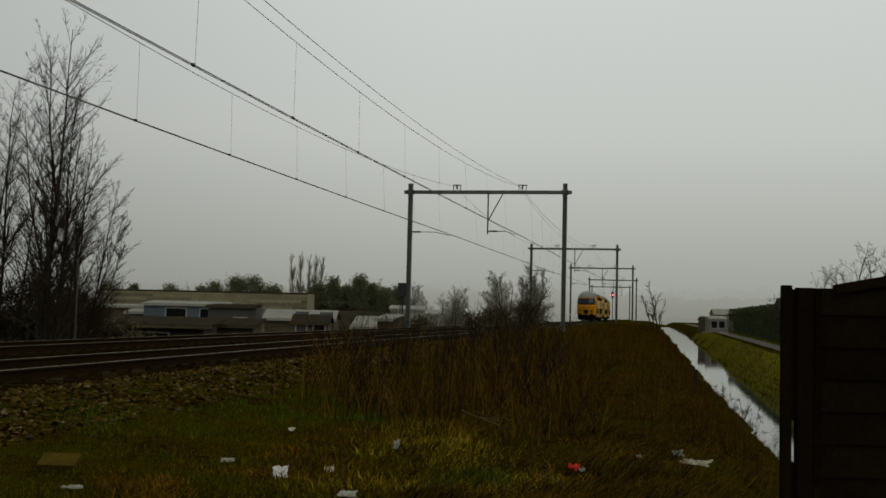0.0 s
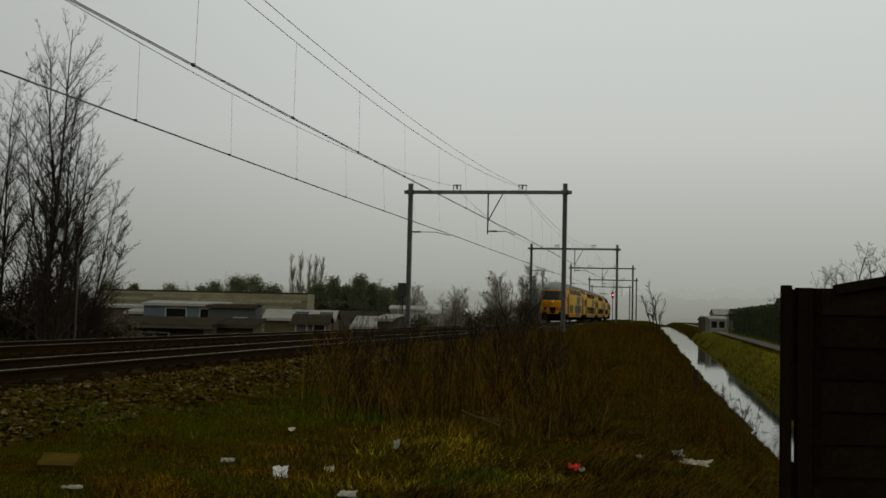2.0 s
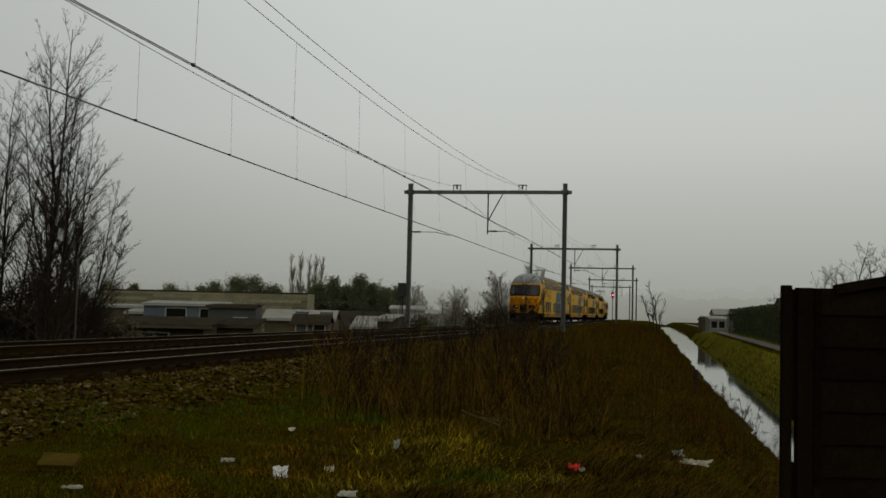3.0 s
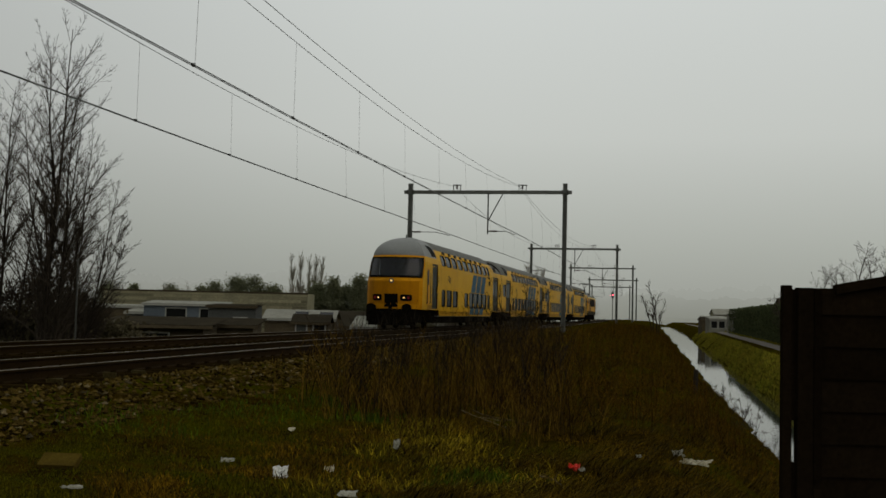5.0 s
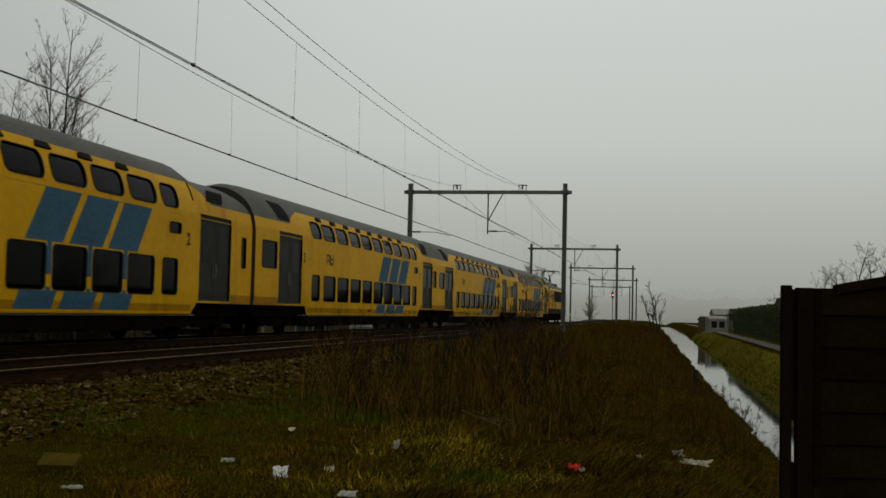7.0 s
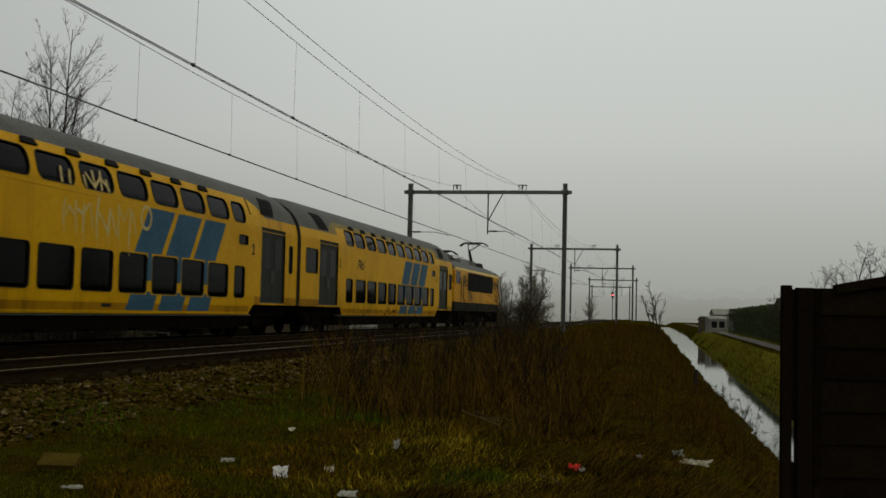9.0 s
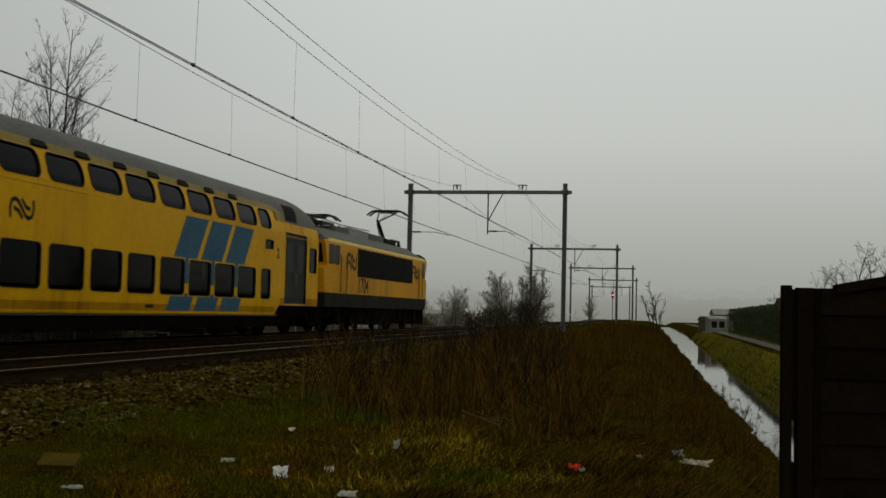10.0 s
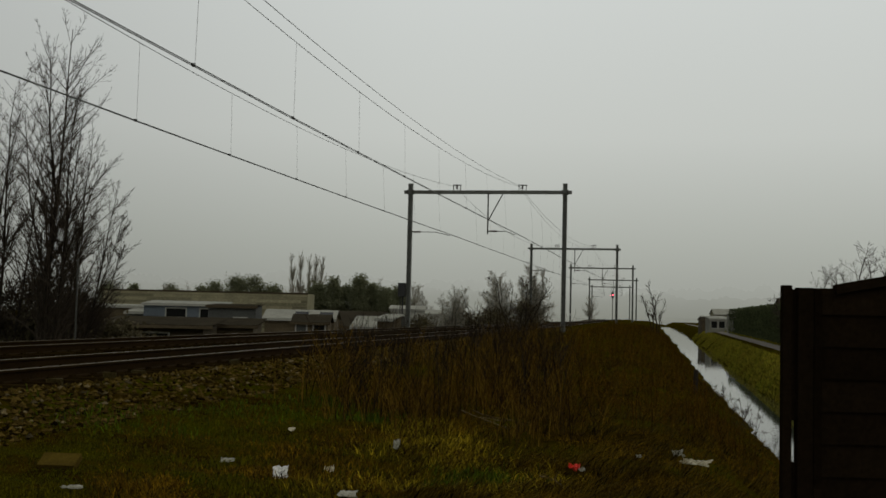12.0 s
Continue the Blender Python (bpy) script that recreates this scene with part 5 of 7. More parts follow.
M["green_grass"] = plant_mat("winter_grass", (0.040, 0.044, 0.0005), (0.068, 0.054, 0.0008))
M["dry_grass"] = plant_mat("dry_grass", (0.15, 0.082, 0.003), (0.016, 0.010, 0.0006), 1.0)
M["straw_grass"] = plant_mat("straw_grass", (0.34, 0.235, 0.012), (0.048, 0.046, 0.0015), 1.0)
M["fresh_grass"] = plant_mat("fresh_grass", (0.055, 0.085, 0.003), (0.032, 0.048, 0.002), 0.5)
M["dark_straw"] = plant_mat("dark_wet_straw", (0.10, 0.062, 0.003), (0.014, 0.010, 0.0008), 0.9)
M["weed"] = plant_mat("dead_weed_stalks", (0.175, 0.100, 0.013), (0.028, 0.017, 0.002), 0.95)
M["bank_grass"] = plant_mat("far_bank_grass", (0.145, 0.16, 0.010), (0.20, 0.14, 0.018))
M["bark"] = plant_mat("wet_bark", (0.030, 0.024, 0.017), (0.018, 0.014, 0.010), 0.2)
# far copies of bark and twig are paled: haze put into their colour
M["far_bark"] = plant_mat("hazed_bark", (0.095, 0.085, 0.062), (0.065, 0.058, 0.042), 0.25)
M["twig"] = plant_mat("fine_twigs", (0.050, 0.040, 0.028), (0.030, 0.023, 0.016), 0.3)
M["far_twig"] = plant_mat("hazed_twigs", (0.25, 0.232, 0.18), (0.18, 0.165, 0.125), 0.3)
def leafy(m, share=0.45):
    """Adds the light that passes through thin leaves."""
    n, l = m.node_tree.nodes, m.node_tree.links
    b = n["Principled BSDF"]
    tl, mx = n.new("ShaderNodeBsdfTranslucent"), n.new("ShaderNodeMixShader")
    mx.inputs[0].default_value = share
    l.new(b.inputs["Base Color"].links[0].from_socket, tl.inputs["Color"])
    l.new(b.outputs[0], mx.inputs[1])
    l.new(tl.outputs[0], mx.inputs[2])
    l.new(mx.outputs[0], n["Material Output"].inputs[0])
    return m


# green lightened to carry distant mist in the leaf colour
M["conifer"] = plant_mat("hazed_conifer_green", (0.145, 0.15, 0.085), (0.125, 0.13, 0.07), 0.12)
M["hedge"] = plant_mat("hedge_green", (0.085, 0.10, 0.045), (0.06, 0.07, 0.03), 0.4)
M["bramble"] = plant_mat("bramble", (0.095, 0.080, 0.045), (0.06, 0.05, 0.026), 0.4)
for k_ in ("conifer", "hedge", "bramble"):
    leafy(M[k_])


def scatter_grass(name, words, material, count, pick, height, width, lean, seed, clump=0.0, droop=None):
    """pick(rng, n) gives x, y and a height factor."""
    rng = np.random.RandomState(seed)
    x, y, k = pick(rng, count)
    if clump:
        heads = max(1, count // 22)
        ids = rng.randint(0, heads, count)
        x = x[ids] + rng.normal(0, clump, count)
        y = y[ids] + rng.normal(0, clump, count)
        k = k[ids]
    h = rng.uniform(*height, count) * k
    v, t = blades(x, y, terrain(x, y), h, rng.uniform(*width, count), rng.uniform(*lean, count), rng, droop)
    tagged(new(name, fast_mesh(name, v, t, material)), words, "grass", kind="stuff")


def fan(rng, n, a0, a1, r0, r1, power=1.6):
    """Places in a wedge of the verge, thickest near its beginning."""
    a = np.radians(rng.uniform(a0, a1, n))
    r = r0 + (r1 - r0) * rng.rand(n) ** power
    return r * np.sin(a), r * np.cos(a)


def patchy(x, y, size, seed):
    return np.clip(0.5 + 0.6 * wavy(x, y, size, seed), 0.15, 1.2)


def pick_green(rng, n):
    x, y = fan(rng, 3 * n, -24, 6, 9, 34)
    s, w = to_line(x, y)
    keep = (w > 6.35) & (w < 11.5) & (rng.rand(3 * n) < np.clip(1.3 - np.abs(w - 8.2) * 0.25, 0.1, 1))
    x, y = x[keep][:n], y[keep][:n]
    x, y = np.resize(x, n), np.resize(y, n)
    return x, y, patchy(x, y, 1.7, 11)


def pick_dry(rng, n):
    x, y = fan(rng, 3 * n, -16, 20, 8.5, 60, 1.9)
    nn = x * 0.984 - y * 0.177
    s, w = to_line(x, y)
    keep = (w > 7.2) & (nn < 2.75) & ((w > 9.0) | (rng.rand(3 * n) < 0.25)) & (wavy(x, y, 1.5, 17) + 0.6 * wavy(x, y, 0.6, 18) > rng.normal(-0.25, 0.25, 3 * n))
    x, y = np.resize(x[keep], n), np.resize(y[keep], n)
    return x, y, patchy(x, y, 2.1, 12)


def pick_straw(rng, n):
    c = np.array([(-0.1, 13.4, 0.5), (0.34, 13.1, 0.45), (-0.41, 14.6, 0.4), (-0.6, 12.6, 0.35), (0.15, 12.2, 0.4), (-0.15, 15.2, 0.35), (0.9, 11.5, 0.45), (-0.95, 9.9, 0.4), (0.3, 14.3, 0.4), (-0.3, 11.0, 0.4), (0.6, 10.2, 0.4)])
    i = rng.randint(0, len(c), n)
    x, y = c[i, 0] + rng.normal(0, 1, n) * c[i, 2] * 0.55, c[i, 1] + rng.normal(0, 1, n) * c[i, 2] * 0.8
    return x, y, np.ones(n)


def pick_bank(rng, n):
    y = 30 + 130 * rng.rand(n) ** 1.5
    wide = np.clip((y - 38) * 0.011, 0, 2.0)
    nn = np.where(rng.rand(n) < 0.7, rng.uniform(4.25, 5.75, n), rng.uniform(7.5, 8.2, n)) + wide
    return (nn + y * 0.177) / 0.984, y, np.ones(n)


scatter_grass("verge_grass", "short dark green winter grass on the verge", M["green_grass"], 90000, pick_green, (0.02, 0.085), (0.006, 0.013), (0.3, 0.95), 21, 0.09)
scatter_grass("dry_bank_grass", "matted brown dead grass on the embankment", M["dry_grass"], 120000, pick_dry, (0.04, 0.19), (0.005, 0.012), (0.5, 0.99), 22, 0.09)
scatter_grass("straw_tussocks", "yellowish bent tussock grass", M["straw_grass"], 4600, pick_straw, (0.05, 0.20), (0.004, 0.010), (0.5, 0.98), 23)
def pick_tuft(rng, n):
    c = np.array([(0.45, 11.5, 0.22), (-0.85, 15.9, 0.25), (-0.75, 16.3, 0.2), (0.1, 10.9, 0.15), (-2.4, 15.5, 0.5), (-3.6, 13.5, 0.6), (-1.6, 17.5, 0.4)])
    i = rng.randint(0, len(c), n)
    return c[i, 0] + rng.normal(0, 1, n) * c[i, 2], c[i, 1] + rng.normal(0, 1, n) * c[i, 2], np.ones(n)


scatter_grass("fresh_tufts", "fresh green tufts of grass and herbs", M["fresh_grass"], 2600, pick_tuft, (0.05, 0.16), (0.008, 0.02), (0.3, 0.9), 26)


def pick_fall(rng, n):
    x, y = fan(rng, 5 * n, -2, 20, 9.5, 48, 1.7)
    nn = x * 0.984 - y * 0.177
    keep = (nn > -3.6) & (nn < 2.5) & (rng.rand(5 * n) < np.clip((nn + 4.2) / 2.5, 0, 1))
    x, y = np.resize(x[keep], n), np.resize(y[keep], n)
    return x, y, patchy(x, y, 1.3, 15)


scatter_grass("fallen_grass", "long dead grass combed down the ditch slope", M["dark_straw"], 20000, pick_fall, (0.22, 0.55), (0.007, 0.016), (0.72, 0.98), 25, 0.13, -0.45)
scatter_grass("far_bank_grass", "mown green grass along the far ditch bank", M["bank_grass"], 60000, pick_bank, (0.06, 0.18), (0.02, 0.045), (0.1, 0.8), 24)


def ribbons(paths, widths, rng):
    """Thin crossed strips along many polylines: paths (n, k, 3), widths (n, k)."""
    n, k, _ = paths.shape
    a = rng.uniform(0, math.pi, n)
    V, T = [], []
    for turn in (0.0, math.pi / 2):
        side = np.stack([np.cos(a + turn), np.sin(a + turn), np.zeros(n)], -1)[:, None, :] * widths[:, :, None] / 2
        v = np.stack([paths - side, paths + side], 2).reshape(n, 2 * k, 3)
        t = []
        for j in range(k - 1):
            t += [(2 * j, 2 * j + 1, 2 * j + 3), (2 * j, 2 * j + 3, 2 * j + 2)]
        base = (np.arange(n) * 2 * k)[:, None, None] + np.array(t)[None] + sum(len(q) for q in V)
        V.append(v.reshape(-1, 3))
        T.append(base.reshape(-1, 3))
    return np.concatenate(V), np.concatenate(T)


def make_weeds(name, words, count, pick, height, seed, material="weed"):
    """Dead upright stalks with short side twigs."""
    rng = np.random.RandomState(seed)
    x, y, f = pick(rng, count)
    z = terrain(x, y)
    h = rng.uniform(*height, count) * f
    b = rng.uniform(0, 6.28, count)
    lean = rng.uniform(0.0, 0.6, count)
    k = np.linspace(0, 1, 4)
    path = np.stack([x[:, None] + np.cos(b)[:, None] * lean[:, None] * h[:, None] * k ** 1.6,
                     y[:, None] + np.sin(b)[:, None] * lean[:, None] * h[:, None] * k ** 1.6,
                     z[:, None] - 0.03 + h[:, None] * k], -1)
    v1, t1 = ribbons(path, np.linspace(0.013, 0.005, 4)[None] * np.ones((count, 1)), rng)
    m = count * 5
    i = rng.randint(0, count, m)
    u = rng.uniform(0.35, 0.95, m)
    root = np.stack([np.interp(u, k, k) * 0 + path[i, 0, j] + (path[i, 3, j] - path[i, 0, j]) * (u ** 1.6 if j < 2 else u) for j in range(3)], -1)
    a = rng.uniform(0, 6.28, m)
    ln = rng.uniform(0.10, 0.32, m) * h[i]
    tip = root + np.stack([np.cos(a) * ln * 0.6, np.sin(a) * ln * 0.6, ln * 0.8], -1)
    mid = (root + tip) / 2 + np.stack([np.cos(a), np.sin(a), -0.5 * np.ones(m)], -1) * (ln * 0.1)[:, None]
    p2 = np.stack([root, mid, tip], 1)
    v2, t2 = ribbons(p2, np.array([0.007, 0.006, 0.004])[None] * np.ones((m, 1)), rng)
    me = fast_mesh(name, np.concatenate([v1, v2]), np.concatenate([t1, t2 + len(v1)]), M[material])
    tagged(new(name, me), words, "weeds", kind="stuff")


def pick_weeds(rng, n):
    x, y = fan(rng, 6 * n, -9, 12, 14, 62, 1.4)
    s, w = to_line(x, y)
    dens = np.clip(0.45 + 0.8 * wavy(x, y, 4.0, 31), 0, 1)
    deg = np.degrees(np.arctan2(x, y))
    edge = np.exp(-np.clip(np.abs(deg - 0.3 + 1.2 * wavy(x, y, 5.0, 6)) - 3.8, 0, 9) ** 2 / 4.0)
    keep = (w > 6.6 + 0.5 * wavy(x, y, 3, 8)) & (w < 13.2) & (y > 15.4 + 2.6 * wavy(x, y, 2.0, 4)) & (rng.rand(6 * n) < dens * edge)
    x, y = np.resize(x[keep], n), np.resize(y[keep], n)
    return x, y, 0.55 + 0.6 * patchy(x, y, 3.0, 33) * np.clip((y - 13) / 6, 0.5, 1)


def pick_slope(rng, n):
    y = 17 + 115 * rng.rand(n) ** 1.4
    nn = rng.uniform(-4.5, 1.9, n)
    return (nn + y * 0.177) / 0.984, y, np.ones(n)


make_weeds("dead_weeds", "tall dead brown weed stalks on the embankment", 1700, pick_weeds, (0.2, 1.05), 41)
M["dark_weed"] = plant_mat("dark_wet_stalks", (0.030, 0.019, 0.008), (0.014, 0.010, 0.005), 0.6)
make_weeds("tall_weeds", "tall dark branching dead weeds beside the track", 420, pick_weeds, (0.7, 1.5), 43, "dark_weed")
M["slope_weed"] = plant_mat("brown_slope_weeds", (0.115, 0.055, 0.004), (0.026, 0.015, 0.0015), 0.9)
make_weeds("slope_weeds", "low tangled brown weeds on the ditch slope", 6500, pick_slope, (0.12, 0.50), 42, "slope_weed")


# ---- bare trees ----
def grow(rng, height, stems, spread, levels, ratio=(0.30, 0.5), upward=0.5, kids=(12, 6, 4), girth=0.012, start=0.2, wander=0.10, leans=()):
    """Branch polylines by level: a list of (points, radii) lists."""
    out = [[] for _ in range(levels + 1)]

    def shoot(p, d, length, r0, n=6):
        pts, rad = [p.copy()], [r0]
        for k in range(n):
            d = (d + Vector((rng.gauss(0, wander), rng.gauss(0, wander), rng.gauss(0, wander) + upward * 0.10))).normalized()
            p = p + d * (length / n)
            pts.append(p.copy())
            rad.append(r0 * (1 - 0.86 * (k + 1) / n))
        return pts, rad

    def along(pts, u):
        f = u * (len(pts) - 1)
        i = min(int(f), len(pts) - 2)
        return pts[i].lerp(pts[i + 1], f - i), (pts[i + 1] - pts[i]).normalized()

    def branch(level, pts, rad, length):
        if level >= levels:
            return
        for k in range(kids[level]):
            u = rng.uniform(start if level == 0 else 0.15, 0.97)
            p, d = along(pts, u)
            turn = d.orthogonal()
            turn.rotate(Matrix.Rotation(rng.uniform(0, 6.28), 3, d))
            ang = radians(rng.uniform(22, 55) * spread)
            nd = (d * math.cos(ang) + turn.normalized() * math.sin(ang) + Vector((0, 0, upward * 0.25))).normalized()
            ln = length * rng.uniform(*ratio) * (1.15 - 0.75 * u)
            r = max(rad[min(int(u * (len(rad) - 1)), len(rad) - 1)] * 0.5, 0.0035)
            q = shoot(p, nd, ln, r, 4 if level == 0 else (3 if level == 1 else 2))
            out[level + 1].append(q)
            branch(level + 1, *q, ln)

    for k, (dx, dy, ln) in enumerate(leans):
        base = Vector((rng.uniform(-0.35, 0.35) + dx * 0.12, rng.uniform(-0.3, 0.3), -0.15))
        d = Vector((dx * 0.72, dy * 0.72, ln)).normalized()
        q = shoot(base, d, ln * 1.02, girth * ln, 9)
        pull = Vector((dx, dy, 0)) - Vector((q[0][-1].x, q[0][-1].y, 0))
        q = ([p + pull * (i / 9) ** 2 for i, p in enumerate(q[0])], q[1])
        out[0].append(q)
        branch(0, *q, ln)
    for k in range(0 if leans else stems):
        a = 6.28 * k / stems + rng.uniform(-0.4, 0.4)
        tilt = rng.uniform(0.02, 0.30) * spread if stems > 1 else 0.03
        d = Vector((math.cos(a) * tilt, math.sin(a) * tilt, 1)).normalized()
        ln = height * (rng.uniform(0.72, 1.0) if k else 1.0)
        q = shoot(Vector((math.cos(a) * 0.12 * (stems > 1), math.sin(a) * 0.12 * (stems > 1), -0.15)), d, ln, girth * ln, 8)
        out[0].append(q)
        branch(0, *q, ln)
    return out


def tree(name, words, x, y, height, seed, stems=1, spread=1.0, levels=3, far=False, kids=(12, 6, 4), upward=0.5, girth=0.012, start=0.2, thick=1.0, ratio=(0.30, 0.5), category="tree", group="", wander=0.10, leans=()):
    rng = random.Random(seed)
    levels_ = grow(rng, height, stems, spread, levels, ratio, upward, kids, girth, start, wander, leans)
    z = ground_z(x, y)
    t = thing(name, Matrix.Translation((x, y, z)), words, category, group)
    q = Build()
    for pts, rad in levels_[0]:
        q.tube(pts, rad, 7)
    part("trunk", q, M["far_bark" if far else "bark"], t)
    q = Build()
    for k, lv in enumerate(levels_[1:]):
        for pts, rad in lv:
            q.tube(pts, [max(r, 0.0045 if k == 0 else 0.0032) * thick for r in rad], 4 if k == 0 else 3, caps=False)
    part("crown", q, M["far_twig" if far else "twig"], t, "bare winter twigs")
    return t


ALDER = dict(spread=0.95, kids=(42, 12, 4), girth=0.0072, start=0.10, upward=0.26, ratio=(0.17, 0.36), wander=0.045, group="trees beside the track", thick=1.0)
tree("bare_tree", "tall leafless alder with several dark slender stems", -12.4, 36.0, 11.4, 3,
     leans=((0.60, 0.2, 11.1), (0.10, -0.3, 10.2), (-0.35, 0.5, 9.8), (0.85, 0.3, 9.2), (1.15, -0.2, 8.2), (-0.8, 0.2, 8.4)), **ALDER)
tree("bare_tree", "leafless many-stemmed alder with upright twigs", -14.6, 38.0, 9.2, 5,
     leans=((0.35, 0.2, 9.6), (0.75, -0.3, 8.9), (-0.6, 0.4, 9.0), (1.3, 0.2, 7.6), (-1.2, 0.0, 8.0)), **ALDER)
tree("bare_tree", "low leafless alder leaning towards the track", -12.0, 37.5, 6.4, 8,
     leans=((0.5, 0.2, 7.7), (0.95, -0.2, 7.0), (1.35, 0.3, 6.2), (1.65, -0.1, 5.3), (1.5, 0.4, 4.4), (0.0, 0.3, 6.8)), **ALDER)
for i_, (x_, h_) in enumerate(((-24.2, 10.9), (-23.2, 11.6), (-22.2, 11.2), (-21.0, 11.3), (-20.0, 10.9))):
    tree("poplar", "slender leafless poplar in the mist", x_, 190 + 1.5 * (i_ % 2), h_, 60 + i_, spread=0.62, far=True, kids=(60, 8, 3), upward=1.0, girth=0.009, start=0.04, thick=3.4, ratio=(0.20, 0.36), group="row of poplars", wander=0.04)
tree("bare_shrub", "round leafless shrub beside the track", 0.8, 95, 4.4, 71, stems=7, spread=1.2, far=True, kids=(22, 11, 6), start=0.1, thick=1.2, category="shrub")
tree("bare_tree", "broad leafless tree with fine twigs paled for haze", 6.9, 150, 7.7, 72, stems=6, spread=1.2, far=True, kids=(24, 12, 6), start=0.10, thick=1.9)
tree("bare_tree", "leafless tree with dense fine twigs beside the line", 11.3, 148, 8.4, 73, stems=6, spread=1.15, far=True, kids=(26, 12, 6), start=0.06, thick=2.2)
tree("bare_tree", "small leafless tree on the embankment shoulder", 20.2, 110, 4.8, 74, leans=((-0.7, 0.3, 4.9), (-1.3, -0.2, 4.1), (0.5, 0.2, 4.2), (1.0, 0.0, 3.2)), spread=1.1, kids=(18, 8, 4), start=0.2, thick=1.8, girth=0.017, ratio=(0.16, 0.34))
tree("bare_shrub", "dark leafless shrub on the embankment", 3.0, 45, 2.9, 75, stems=7, spread=1.3, kids=(8, 5, 3), start=0.2, category="shrub", thick=1.3)
tree("bare_shrub", "thin dark leafless shrub on the embankment", 1.3, 40, 1.7, 76, stems=5, spread=1.2, kids=(7, 4, 3), start=0.2, category="shrub", thick=1.3)
for i_, (x_, y_, h_) in enumerate(((18.3, 60, 4.4), (21.0, 60, 5.5), (23.3, 61, 5.2))):
    tree("bare_tree", "small leafless garden tree behind the fence", x_, y_, h_, 80 + i_, stems=3, spread=1.35, kids=(14, 8, 5), start=0.3, girth=0.016, category="tree", thick=1.05)
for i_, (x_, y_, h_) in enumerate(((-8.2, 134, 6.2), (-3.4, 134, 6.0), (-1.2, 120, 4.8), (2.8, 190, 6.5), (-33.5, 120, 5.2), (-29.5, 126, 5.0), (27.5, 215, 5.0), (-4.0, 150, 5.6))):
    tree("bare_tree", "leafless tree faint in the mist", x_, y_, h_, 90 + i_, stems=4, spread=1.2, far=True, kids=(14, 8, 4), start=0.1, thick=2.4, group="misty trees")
for i_, (n_, y_, h_) in enumerate(((2.35, 28, 0.8), (2.5, 33, 0.9), (2.35, 40, 0.7))):
    tree("bank_shrub", "small bare bush hanging over the ditch water", (n_ + y_ * 0.177) / 0.984, y_, h_, 110 + i_, stems=5, spread=1.6, kids=(6, 4, 3), start=0.2, category="shrub", group="bushes on the bank", upward=0.3)


# ---- leafy masses: hedge, conifers, bushes ----
def leaf_cloud(points, normals, size, rng, material, name):
    n = len(points)
    a = rng.normal(0, 1, (n, 3))
    b = rng.normal(0, 1, (n, 3))
    a /= np.linalg.norm(a, axis=1)[:, None]
    b -= (a * b).sum(1)[:, None] * a
    b /= np.linalg.norm(b, axis=1)[:, None]
    s = rng.uniform(0.5, 1.2, n)[:, None] * size
    v = np.stack([points - a * s, points + b * s * 0.55, points + a * s, points - b * s * 0.55], 1).reshape(-1, 3)
    t = (np.arange(n) * 4)[:, None, None] + np.array([(0, 1, 2), (0, 2, 3)])[None]
    return fast_mesh(name, v, t.reshape(-1, 3), material)


def conifer(x, y, height, radius, seed, words, material="conifer", name="conifer", group="conifers", power=0.75, count=11000, leaf=0.11, category="conifer"):
    rng = np.random.RandomState(seed)
    z = ground_z(x, y)
    t = thing(name, Matrix.Translation((x, y, z)), words, category, group)
    q = Build()
    q.tube([(0, 0, -0.2), (0, 0, height * 0.5), (0, 0, height * 0.9)], [0.035 * height, 0.02 * height, 0.006 * height], 8)
    part("trunk", q, M["far_bark"], t)
    # boughs: small clumps spread over the crown's outline
    boughs = 90
    bu = rng.rand(boughs) ** 0.85
    ba = rng.uniform(0, 6.28, boughs)
    br = radius * np.clip(1 - bu, 0, 1) ** power * rng.uniform(0.35, 1.0, boughs)
    bz = 0.3 + bu * (height - 0.5) + rng.normal(0, 0.04 * height, boughs)
    centre = np.stack([br * np.cos(ba), br * np.sin(ba), np.clip(bz, 0.2, height)], -1)
    i = rng.randint(0, boughs, count)
    spread = radius * rng.uniform(0.10, 0.24, boughs)[i]
    p = centre[i] + np.clip(rng.normal(0, 1, (count, 3)), -2, 2) * spread[:, None] * np.array([1, 1, 0.8])
    p[:, 2] = np.clip(p[:, 2], 0.05, None)
    part("crown", leaf_cloud(p, None, leaf, rng, M[material], "crown"), None, t)


for i_, (x_, y_, h_, r_) in enumerate(((-14.0, 131, 5.3, 2.0), (-12.1, 130, 5.8, 1.7), (-10.7, 132, 5.2, 2.1), (-9.2, 130, 6.1, 1.7), (-7.9, 131, 5.3, 1.9), (-6.4, 130, 4.7, 1.8), (-4.9, 133, 4.9, 2.0))):
    conifer(x_, y_, h_, r_, 130 + i_, "dark green conifer standing in a screen", power=0.45, leaf=0.12)
for i_, (x_, y_, h_, r_) in enumerate(((-27.6, 142, 5.3, 2.6), (-25.2, 143, 6.0, 2.7), (-22.8, 142, 6.1, 2.6), (-20.6, 142, 5.2, 2.2), (-33.0, 142, 5.0, 1.7), (-37.0, 140, 5.0, 1.4), (-30.2, 146, 4.9, 1.8), (-40.5, 141, 5.1, 1.8))):
    conifer(x_, y_, h_, r_, 150 + i_, "rounded evergreen bush behind the long building", name="evergreen_bush", group="evergreen bushes", power=0.42, category="bush")
